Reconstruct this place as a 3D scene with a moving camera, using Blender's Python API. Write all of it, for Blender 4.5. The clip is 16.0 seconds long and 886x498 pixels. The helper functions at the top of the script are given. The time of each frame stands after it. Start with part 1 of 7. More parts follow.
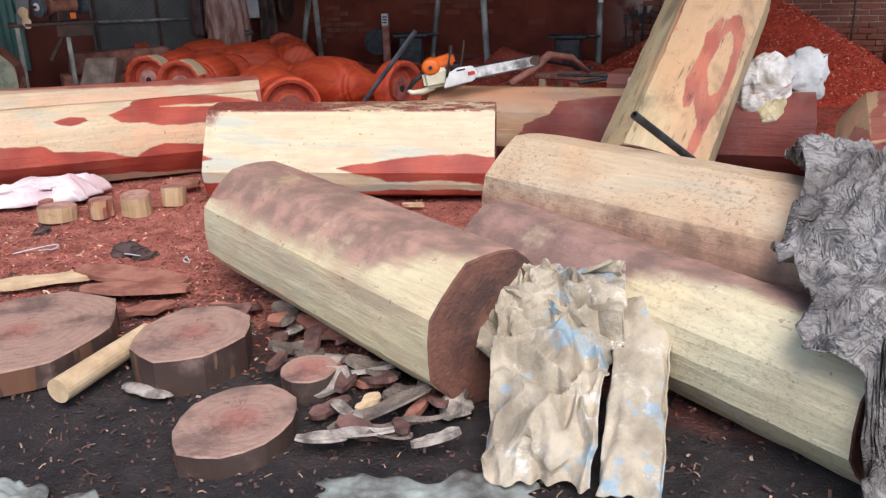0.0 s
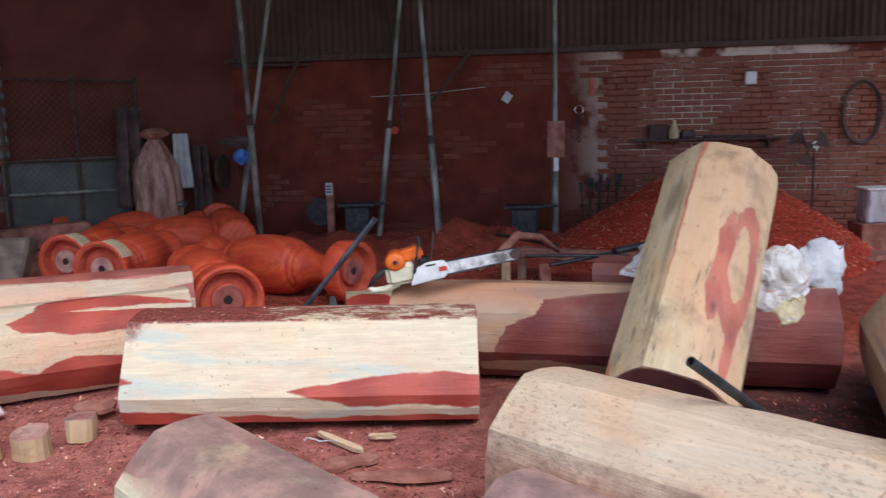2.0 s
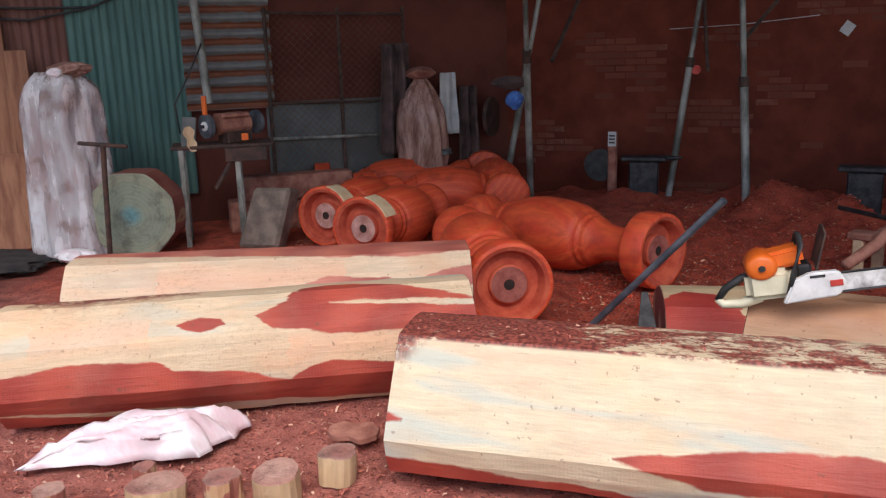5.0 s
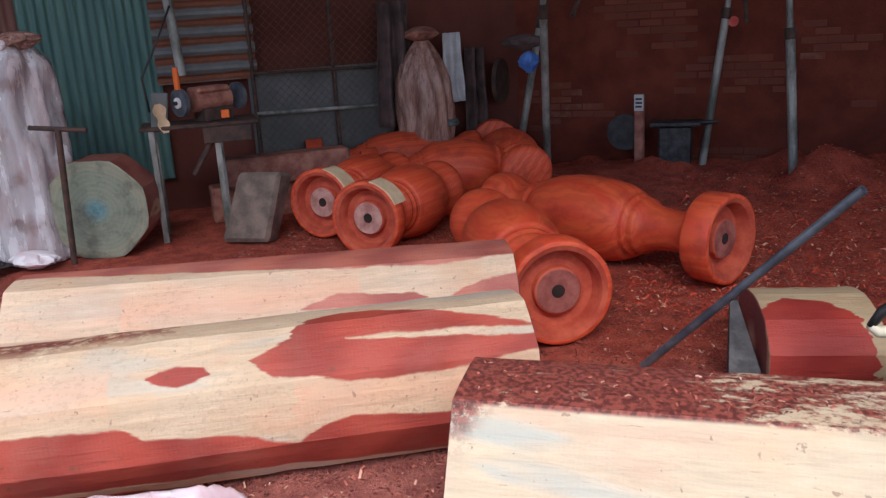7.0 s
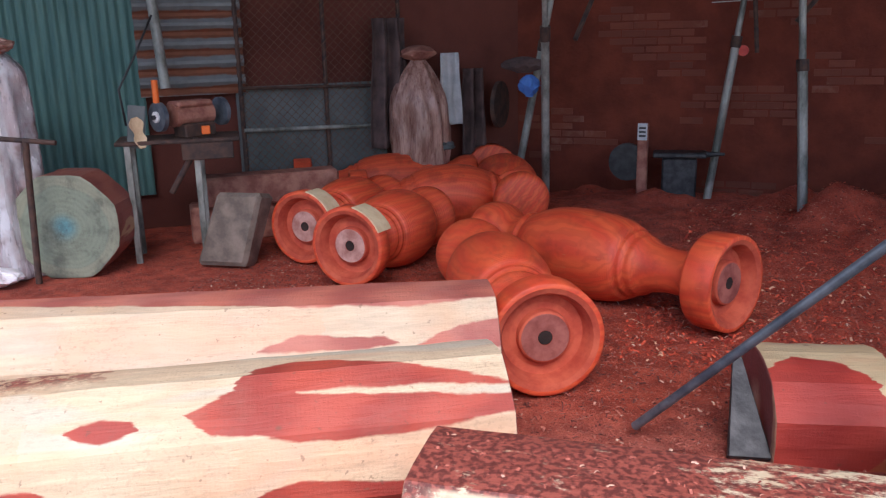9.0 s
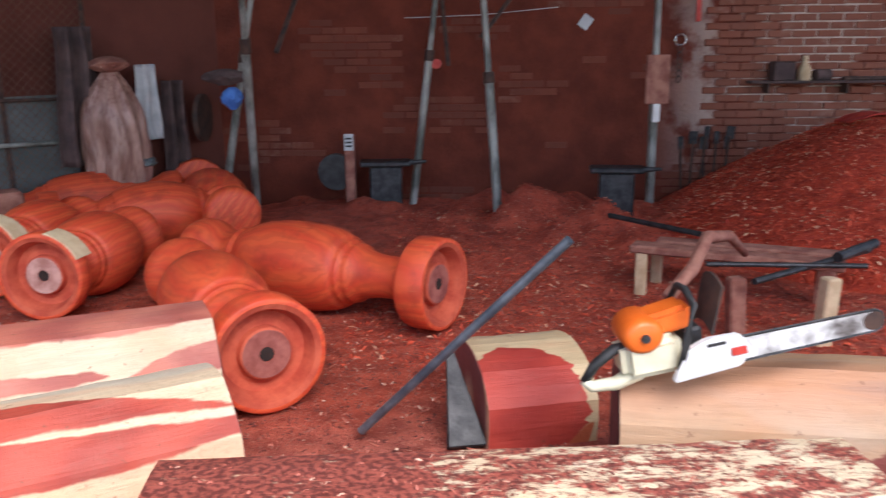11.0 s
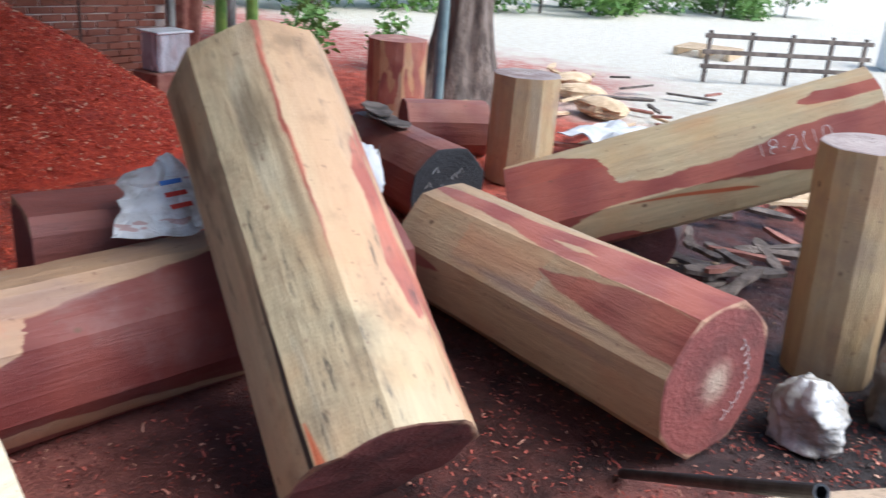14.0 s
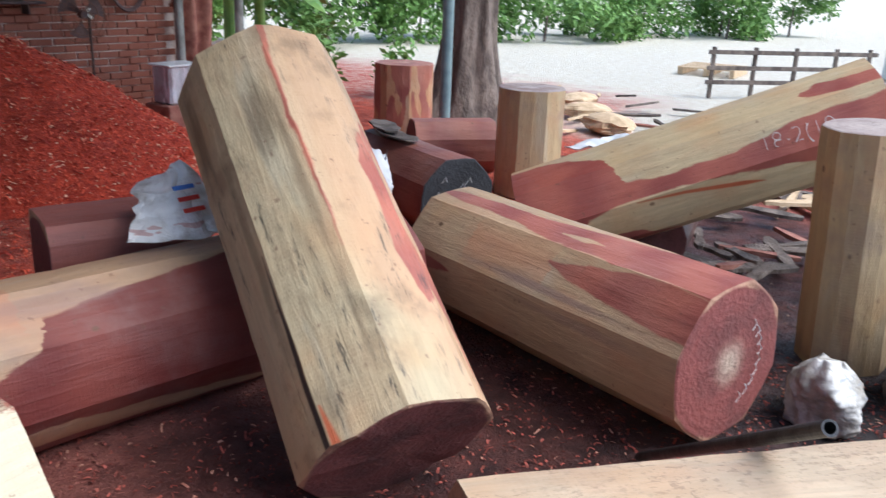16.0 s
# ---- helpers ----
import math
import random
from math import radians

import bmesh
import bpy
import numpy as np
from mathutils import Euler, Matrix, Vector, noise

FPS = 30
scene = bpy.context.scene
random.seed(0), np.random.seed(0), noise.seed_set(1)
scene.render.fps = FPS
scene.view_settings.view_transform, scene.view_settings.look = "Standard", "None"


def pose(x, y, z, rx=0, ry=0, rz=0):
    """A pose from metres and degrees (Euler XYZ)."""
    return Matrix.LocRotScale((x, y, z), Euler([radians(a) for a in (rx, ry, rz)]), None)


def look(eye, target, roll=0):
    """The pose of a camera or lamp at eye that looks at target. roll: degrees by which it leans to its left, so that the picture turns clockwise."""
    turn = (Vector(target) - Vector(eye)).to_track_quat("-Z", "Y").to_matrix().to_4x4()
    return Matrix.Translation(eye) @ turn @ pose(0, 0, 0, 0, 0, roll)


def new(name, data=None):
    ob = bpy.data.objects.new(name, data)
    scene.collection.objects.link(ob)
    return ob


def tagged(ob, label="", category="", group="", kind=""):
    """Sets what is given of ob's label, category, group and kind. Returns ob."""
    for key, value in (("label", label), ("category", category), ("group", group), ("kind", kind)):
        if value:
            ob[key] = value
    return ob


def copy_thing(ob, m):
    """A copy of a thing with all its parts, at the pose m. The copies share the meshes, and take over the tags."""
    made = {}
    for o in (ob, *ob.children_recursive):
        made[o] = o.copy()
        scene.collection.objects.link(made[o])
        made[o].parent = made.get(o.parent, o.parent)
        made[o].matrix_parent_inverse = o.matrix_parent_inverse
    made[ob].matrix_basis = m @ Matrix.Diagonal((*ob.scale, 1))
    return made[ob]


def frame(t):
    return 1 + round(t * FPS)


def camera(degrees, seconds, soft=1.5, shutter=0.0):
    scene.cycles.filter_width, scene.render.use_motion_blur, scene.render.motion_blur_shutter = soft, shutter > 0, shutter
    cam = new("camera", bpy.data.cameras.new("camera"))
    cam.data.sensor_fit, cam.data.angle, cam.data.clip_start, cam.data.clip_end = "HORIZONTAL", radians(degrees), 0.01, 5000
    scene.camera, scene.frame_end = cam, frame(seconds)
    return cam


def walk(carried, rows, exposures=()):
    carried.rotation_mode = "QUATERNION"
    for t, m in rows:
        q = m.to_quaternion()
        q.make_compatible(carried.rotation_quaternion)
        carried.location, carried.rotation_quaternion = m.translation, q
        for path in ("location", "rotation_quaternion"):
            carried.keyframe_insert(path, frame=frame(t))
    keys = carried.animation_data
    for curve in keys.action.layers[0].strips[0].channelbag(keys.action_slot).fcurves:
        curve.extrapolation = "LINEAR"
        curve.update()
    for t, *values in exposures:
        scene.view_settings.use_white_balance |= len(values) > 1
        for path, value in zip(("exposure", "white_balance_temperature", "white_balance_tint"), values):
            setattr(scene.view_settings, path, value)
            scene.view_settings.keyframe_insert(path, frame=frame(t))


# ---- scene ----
cam = camera(55.3, 16.0, soft=1.25, shutter=0.3)
PATH = [
    (0, (0.0, 0.0, 1.425), (-0.41, 1.846, 0.773), -1.6),
    (0.5, (-0.026, 0.227, 1.424), (-0.415, 2.063, 0.731), -1.7),
    (1, (-0.149, 0.45, 1.476), (-0.33, 2.342, 0.857), -2.1),
    (1.5, (-0.301, 0.631, 1.563), (-0.476, 2.566, 1.09), -2.9),
    (2, (-0.384, 0.864, 1.592), (-0.645, 2.82, 1.269), -1.5),
    (2.5, (-0.488, 1.057, 1.604), (-1.054, 2.934, 1.208), -1.0),
    (3, (-0.709, 1.249, 1.642), (-1.477, 3.04, 1.192), -1.8),
    (3.5, (-0.84, 1.432, 1.633), (-1.649, 3.195, 1.145), -2.0),
    (4, (-0.925, 1.649, 1.656), (-1.742, 3.426, 1.238), -1.3),
    (6.5, (-1.562, 2.703, 1.545), (-2.322, 4.474, 1.01), -2.8),
    (7, (-1.716, 2.879, 1.591), (-2.478, 4.648, 1.053), -3.3),
    (7.5, (-1.748, 2.982, 1.613), (-2.456, 4.778, 1.089), -2.5),
    (8, (-1.752, 3.057, 1.611), (-2.545, 4.826, 1.119), -1.4),
    (10.5, (-1.75, 3.433, 1.528), (-2.244, 5.303, 1.018), -1.9),
    (11, (-1.745, 3.23, 1.597), (-1.873, 5.167, 1.113), -0.6),
    (11.5, (-1.729, 3.163, 1.609), (-1.649, 5.109, 1.154), -0.5),
    (12, (-1.703, 3.18, 1.604), (-1.405, 5.105, 1.149), 0.4),
    (12.5, (-1.68, 3.19, 1.604), (-1.204, 5.055, 1.062), 0.9),
    (13, (-1.611, 3.2, 1.656), (-0.765, 4.879, 0.972), 2.1),
    (13.5, (-1.539, 3.226, 1.697), (-0.354, 4.662, 0.966), 3.3),
    (14, (-1.473, 3.192, 1.732), (-0.014, 4.365, 1.029), 4.7),
    (14.5, (-1.442, 3.145, 1.705), (0.13, 4.139, 0.97), 5.0),
    (15, (-1.48, 3.123, 1.665), (0.101, 4.101, 0.928), 5.0),
    (15.5, (-1.503, 3.125, 1.613), (0.049, 4.177, 0.919), 4.1),
    (16, (-1.525, 3.111, 1.598), (-0.07, 4.332, 0.973), 2.2),
]
EXPO = [(0.0, 0.52, 6800, 12), (1.2, 0.45, 6400, 13), (2.0, 0.4, 6100, 12), (3.5, 0.5, 6900, 13), (7.0, 0.42, 6500, 17), (8.0, 0.75, 6200, 18), (10.5, 1.02, 6500, 14), (11.5, 1.35, 6500, 14), (12.4, 1.25, 8200, 14), (13.0, 0.5, 6100, 11), (13.5, 0.65, 6150, 9), (14.0, 0.9, 6050, 8), (14.5, 0.92, 6050, 8), (16.0, 0.8, 6050, 8)]
walk(cam, [(t, look(eye, target, roll)) for t, eye, target, roll in PATH], EXPO)

# ---------------------------------------------------------------- light
world = bpy.data.worlds.new("overcast")
scene.world = world
world.use_nodes = True
wt = world.node_tree
sky = wt.nodes.new("ShaderNodeTexSky")
sky.sky_type = "NISHITA"
sky.sun_disc = False
sky.sun_elevation, sky.sun_rotation = radians(53), radians(154)
sky.air_density, sky.dust_density, sky.ozone_density = 1.0, 1.5, 1.5
wt.links.new(sky.outputs[0], wt.nodes["Background"].inputs[0])
wt.nodes["Background"].inputs[1].default_value = 0.15
sun_data = bpy.data.lights.new("sun", "SUN")
sun_data.energy, sun_data.angle, sun_data.color = 2.3, radians(45), (1.0, 0.975, 0.95)
sun = new("sun", sun_data)
sun.matrix_world = look((4.34, -5.9, 13.15), (0, 3, 0))


# ---------------------------------------------------------------- node helpers
class Mat:
    """A small builder for node materials."""

    def __init__(self, name, rough=0.7, metal=0.0):
        self.m = bpy.data.materials.new(name)
        self.m.use_nodes = True
        self.t = self.m.node_tree
        self.b = self.t.nodes["Principled BSDF"]
        self.b.inputs["Roughness"].default_value = rough
        self.b.inputs["Metallic"].default_value = metal

    def n(self, kind, **kw):
        node = self.t.nodes.new("ShaderNode" + kind)
        for key, value in kw.items():
            sock = node.inputs[int(key[1:])] if key[0] == "i" and key[1:].isdigit() else node.inputs[key]
            if isinstance(value, bpy.types.NodeSocket):
                self.t.links.new(value, sock)
            else:
                sock.default_value = value
        return node

    def math(self, op, a, b=0.0, c=0.0, clamp=False):
        node = self.n("Math", i0=a, i1=b, i2=c)
        node.operation, node.use_clamp = op, clamp
        return node.outputs[0]

    def ramp(self, v, lo, hi, a=0.0, b=1.0):
        node = self.n("MapRange", i0=v, i1=lo, i2=hi, i3=a, i4=b)
        node.interpolation_type = "SMOOTHSTEP"
        return node.outputs[0]

    def mix(self, f, a, b, mode="MIX"):
        node = self.t.nodes.new("ShaderNodeMix")
        node.data_type, node.blend_type = "RGBA", mode
        for sock, value in ((node.inputs[0], f), (node.inputs[6], a), (node.inputs[7], b)):
            if isinstance(value, bpy.types.NodeSocket):
                self.t.links.new(value, sock)
            else:
                sock.default_value = value if not isinstance(value, tuple) or len(value) == 4 else (*value, 1)
        return node.outputs[2]

    def coords(self, scale=(1, 1, 1), world=False, shift=(0, 0, 0)):
        src = self.n("NewGeometry").outputs["Position"] if world else self.n("TexCoord").outputs["Object"]
        return self.n("Mapping", Vector=src, Scale=scale, Location=shift).outputs[0]

    def noise(self, vec, scale, detail=4.0, rough=0.55, dist=0.0):
        return self.n("TexNoise", Vector=vec, Scale=scale, Detail=detail, Roughness=rough, Distortion=dist).outputs[0]

    def done(self, col=None, rough=None, bump=None, strength=0.3, dist=0.01):
        if col is not None:
            if isinstance(col, tuple):
                self.b.inputs["Base Color"].default_value = (*col, 1)
            else:
                self.t.links.new(col, self.b.inputs["Base Color"])
        if rough is not None:
            self.t.links.new(rough, self.b.inputs["Roughness"])
        if bump is not None:
            node = self.n("Bump", Strength=strength, Distance=dist, Height=bump)
            self.t.links.new(node.outputs[0], self.b.inputs["Normal"])
        return self.m


def plain(name, col, col2, scale=6.0, rough=0.7, metal=0.0, bump=0.3, fine=60.0, stretch=(1, 1, 1), world=True, dist=0.01):
    """Two tones of mottling, with fine grain in the relief."""
    k = Mat(name, rough, metal)
    v = k.coords(stretch, world)
    big, small = k.noise(v, scale, 5), k.noise(v, fine, 3)
    f = k.math("ADD", k.ramp(big, 0.3, 0.7), k.math("MULTIPLY", k.math("SUBTRACT", small, 0.5), 0.7), clamp=True)
    return k.done(k.mix(f, col, col2), k.math("ADD", k.math("MULTIPLY", small, 0.25), rough - 0.12), k.math("ADD", big, k.math("MULTIPLY", small, 0.5)), bump, dist)


PALE, RED, GREY = (0.80, 0.62, 0.42), (0.38, 0.055, 0.038), (0.26, 0.17, 0.15)


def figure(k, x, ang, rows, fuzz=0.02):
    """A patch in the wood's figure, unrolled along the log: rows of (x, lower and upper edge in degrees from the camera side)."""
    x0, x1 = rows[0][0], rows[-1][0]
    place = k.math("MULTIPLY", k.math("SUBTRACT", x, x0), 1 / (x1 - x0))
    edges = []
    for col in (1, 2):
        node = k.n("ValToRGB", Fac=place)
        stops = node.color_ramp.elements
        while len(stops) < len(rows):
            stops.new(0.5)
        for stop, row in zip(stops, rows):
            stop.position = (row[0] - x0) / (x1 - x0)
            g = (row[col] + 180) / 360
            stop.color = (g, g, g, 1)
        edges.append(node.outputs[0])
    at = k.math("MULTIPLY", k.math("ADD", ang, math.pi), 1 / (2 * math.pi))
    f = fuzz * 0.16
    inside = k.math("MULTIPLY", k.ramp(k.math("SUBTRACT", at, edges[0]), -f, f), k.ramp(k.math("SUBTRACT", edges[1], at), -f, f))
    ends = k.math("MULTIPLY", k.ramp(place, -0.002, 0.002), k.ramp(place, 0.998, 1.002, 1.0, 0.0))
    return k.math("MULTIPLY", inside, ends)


def log_wood(name, bands=(), amount=0.0, pale=PALE, red=RED, dirt=0.3, seed=0.0, dirt_col=GREY, blue=0.2, dust=0.0, old=(), blots=(), pits=0.0, mildew=0.0, bare=(), rosy=(), chip=(), gap=(), spill=(), pink=0.35):
    """Hewn log faces: sapwood with patches of red heartwood, grain along X, saw marks, knots and dirt.
    bands: heartwood; bare: sapwood left inside it; old: weathered zones; rosy: pinkish zones; gap: an open split, its
    inner shade only coloured on; spill: sawdust; blots: soft dark stains."""
    k = Mat(name, 0.6)
    o = k.n("TexCoord").outputs["Object"]
    base = k.n("Mapping", Vector=o, Location=(seed, seed * 0.37, seed * 0.71)).outputs[0]
    long_v = k.n("Mapping", Vector=base, Scale=(0.9, 4.0, 4.0)).outputs[0]
    streak = k.n("Mapping", Vector=base, Scale=(1.0, 9.0, 9.0)).outputs[0]
    fine = k.noise(streak, 4.0, 7, 0.68, 0.6)
    xyz = k.n("SeparateXYZ", Vector=o).outputs
    turn = k.n("Math", i0=xyz[2], i1=k.math("MULTIPLY", xyz[1], -1.0))
    turn.operation = "ARCTAN2"
    finger = k.noise(k.n("Mapping", Vector=base, Scale=(1.6, 17.0, 17.0)).outputs[0], 1.8, 5, 0.6)
    lobe = k.noise(k.n("Mapping", Vector=base, Scale=(1.0, 2.0, 2.0)).outputs[0], 4.5, 5, 0.5)
    small = k.noise(base, 26.0, 3)
    wx = k.math("ADD", xyz[0], k.math("MULTIPLY", k.math("SUBTRACT", finger, 0.5), 0.10))
    wa = k.math("ADD", turn.outputs[0], k.math("ADD", k.math("MULTIPLY", k.math("SUBTRACT", lobe, 0.5), 0.20), k.math("MULTIPLY", k.math("SUBTRACT", small, 0.5), 0.035)))
    mask = k.ramp(k.math("ADD", k.noise(long_v, 1.6, 4, 0.5, 0.4), amount - 0.5), 0.60, 0.615) if amount else 0.0
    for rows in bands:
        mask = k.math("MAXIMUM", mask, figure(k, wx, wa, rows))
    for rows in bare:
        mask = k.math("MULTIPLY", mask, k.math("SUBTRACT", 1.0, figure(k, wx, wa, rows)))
    # growth rings cut at a slant show as long nested loops
    rings = k.n("TexWave", Vector=k.n("Mapping", Vector=base, Scale=(0.5, 4.2, 4.2)).outputs[0], Scale=1.5, Distortion=4.0, Detail=2.0, **{"Detail Scale": 0.8})
    loops = k.ramp(rings.outputs[1], 0.0, 1.0)
    pale = tuple(c * 0.93 for c in pale)
    sap = k.mix(k.ramp(fine, 0.3, 0.75), tuple(c * 0.78 for c in pale), pale)
    sap = k.mix(k.math("MULTIPLY", loops, 0.10), sap, (pale[0] * 0.80, pale[1] * 0.62, pale[2] * 0.50))
    sap = k.mix(k.math("MULTIPLY", k.ramp(k.noise(base, 2.2, 3), 0.5, 0.75), 0.5), sap, (pale[0] * 0.95, pale[1] * 0.70, pale[2] * 0.52))
    sap = k.mix(k.math("MULTIPLY", k.ramp(k.noise(k.n("Mapping", Vector=base, Location=(3, 7, 1), Scale=(0.8, 2.0, 2.0)).outputs[0], 3.0, 5, 0.6), 0.5, 0.7), pink), sap, (pale[0] * 0.95, pale[1] * 0.64, pale[2] * 0.62))
    sap = k.mix(k.math("MULTIPLY", k.ramp(k.noise(long_v, 1.1, 3, 0.5, 0.8), 0.55, 0.68), blue), sap, (0.46, 0.52, 0.47))
    for rows in rosy:
        sap = k.mix(k.math("MULTIPLY", figure(k, wx, wa, rows, 0.3), 0.6), sap, (pale[0] * 1.05, pale[1] * 0.72, pale[2] * 0.65))
    blotch = k.ramp(k.noise(k.n("Mapping", Vector=base, Location=(5, 2, 1), Scale=(1, 1.6, 1.6)).outputs[0], 6.0, 6, 0.65), 0.45, 0.75)
    sap = k.mix(k.math("MULTIPLY", blotch, 0.25), sap, (pale[0] * 0.72, pale[1] * 0.52, pale[2] * 0.44))
    heart = k.mix(loops, (red[0] * 0.88, red[1] * 0.82, red[2] * 0.82), (red[0] * 1.2, red[1] * 1.3, red[2] * 1.15))
    heart = k.mix(k.math("MULTIPLY", k.ramp(fine, 0.55, 0.8), 0.4), heart, (red[0] * 0.5, red[1] * 0.45, red[2] * 0.5))
    heart = k.mix(k.math("MULTIPLY", k.ramp(k.noise(base, 3.4, 4), 0.42, 0.7), 0.4), heart, (red[0] * 1.25, red[1] * 1.9, red[2] * 1.9))
    col = k.mix(mask, sap, heart)
    soil = k.math("MULTIPLY", k.ramp(k.noise(base, 3.1, 6, 0.62), 0.5, 0.68), dirt)
    col = k.mix(soil, col, dirt_col)
    cloud = k.noise(base, 7.5, 6, 0.65)
    for rows in old:
        tone = k.mix(k.ramp(cloud, 0.36, 0.66), tuple(c * 0.78 for c in dirt_col), (dirt_col[0] * 1.5, dirt_col[1] * 1.4, dirt_col[2] * 1.35))
        worn = k.math("MULTIPLY", figure(k, wx, k.math("ADD", wa, k.math("MULTIPLY", k.math("SUBTRACT", cloud, 0.5), 0.7)), rows, 0.22), k.ramp(k.noise(base, 3.6, 6, 0.7), 0.28, 0.46, 0.5, 0.97))
        col = k.mix(worn, col, tone)
    for cx, ca, rx, ra, force in blots:
        dx = k.math("MULTIPLY", k.math("SUBTRACT", xyz[0], cx), 1 / rx)
        da = k.math("MULTIPLY", k.math("SUBTRACT", turn.outputs[0], radians(ca)), 1 / radians(ra))
        d = k.math("ADD", k.math("SQRT", k.math("ADD", k.math("POWER", k.math("ABSOLUTE", dx), 2.0), k.math("POWER", k.math("ABSOLUTE", da), 2.0))), k.math("MULTIPLY", k.math("SUBTRACT", finger, 0.5), 1.8))
        col = k.mix(k.ramp(d, 0.3, 1.15, force, 0.0), col, dirt_col)
    if pits:
        hole = k.ramp(k.noise(k.n("Mapping", Vector=base, Scale=(1.0, 1.5, 1.5)).outputs[0], 44.0, 5, 0.7), 0.53, 0.60)
        zone = k.ramp(k.noise(base, 2.4, 4), 0.36, 0.54)
        col = k.mix(k.math("MULTIPLY", k.math("MULTIPLY", hole, zone), pits), col, (0.17, 0.085, 0.06))
    if mildew:
        # black flecks along the grain, gathered in clouds
        fleck = k.ramp(k.noise(k.n("Mapping", Vector=base, Scale=(3.5, 22.0, 22.0)).outputs[0], 1.7, 6, 0.75), 0.54, 0.64)
        veil = k.ramp(k.noise(k.n("Mapping", Vector=base, Scale=(1.0, 2.6, 2.6)).outputs[0], 2.3, 5, 0.6), 0.47, 0.61)
        col = k.mix(k.math("MULTIPLY", k.math("MULTIPLY", fleck, veil), mildew), col, (0.055, 0.045, 0.038))
        col = k.mix(k.math("MULTIPLY", k.ramp(veil, 0.35, 1.0), 0.12 * mildew), col, (0.13, 0.115, 0.09))
    scratch = k.ramp(k.noise(k.n("Mapping", Vector=base, Scale=(5.0, 42.0, 42.0)).outputs[0], 1.6, 4, 0.7), 0.66, 0.72)
    col = k.mix(k.math("MULTIPLY", scratch, 0.4), col, (0.20, 0.09, 0.055))
    specks = k.math("MULTIPLY", k.ramp(k.noise(base, 34.0, 3), 0.66, 0.72), 0.5)
    col = k.mix(specks, col, (0.16, 0.07, 0.045))
    knots = k.n("TexVoronoi", Vector=k.n("Mapping", Vector=base, Scale=(1.0, 1.3, 1.3)).outputs[0], Scale=3.3)
    col = k.mix(k.ramp(knots.outputs[0], 0.03, 0.065, 0.8, 0.0), col, (0.14, 0.07, 0.04))
    for rows in chip:
        col = k.mix(figure(k, xyz[0], turn.outputs[0], rows), col, (0.48, 0.12, 0.05))
    # the split has no depth: the shade inside it is a near-black strip
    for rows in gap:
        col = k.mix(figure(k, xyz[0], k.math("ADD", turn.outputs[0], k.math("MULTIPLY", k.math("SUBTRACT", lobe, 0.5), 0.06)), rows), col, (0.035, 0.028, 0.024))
    grain_dust = k.mix(k.ramp(k.noise(base, 60.0, 3), 0.4, 0.6), (0.13, 0.030, 0.024), (0.34, 0.085, 0.06))
    crumbs = k.ramp(k.noise(base, 17.0, 5, 0.75), 0.40, 0.52)
    for rows in spill:
        col = k.mix(k.math("MULTIPLY", figure(k, wx, wa, rows, 0.3), crumbs), col, grain_dust)
    if dust:
        # red sawdust lying on the upper side, thickest towards one end
        thin = k.ramp(xyz[0], -0.5, 0.2, 0.12, 0.0)
        lie = k.math("MULTIPLY", k.ramp(xyz[2], dust, dust + 0.012), k.ramp(k.math("ADD", k.noise(k.n("Mapping", Vector=base, Scale=(1.4, 3.4, 1.0)).outputs[0], 5.0, 9, 0.8), thin), 0.45, 0.54))
        col = k.mix(lie, col, grain_dust)
    saw = k.n("TexWave", Vector=base, Scale=22.0, Distortion=2.5, Detail=2.0).outputs[1]
    relief = k.math("ADD", k.math("ADD", fine, k.math("MULTIPLY", saw, 0.03)), k.math("MULTIPLY", k.noise(base, 14.0, 5), 0.7))
    return k.done(col, k.math("ADD", k.math("MULTIPLY", fine, 0.25), 0.45), relief, 0.45, 0.012)


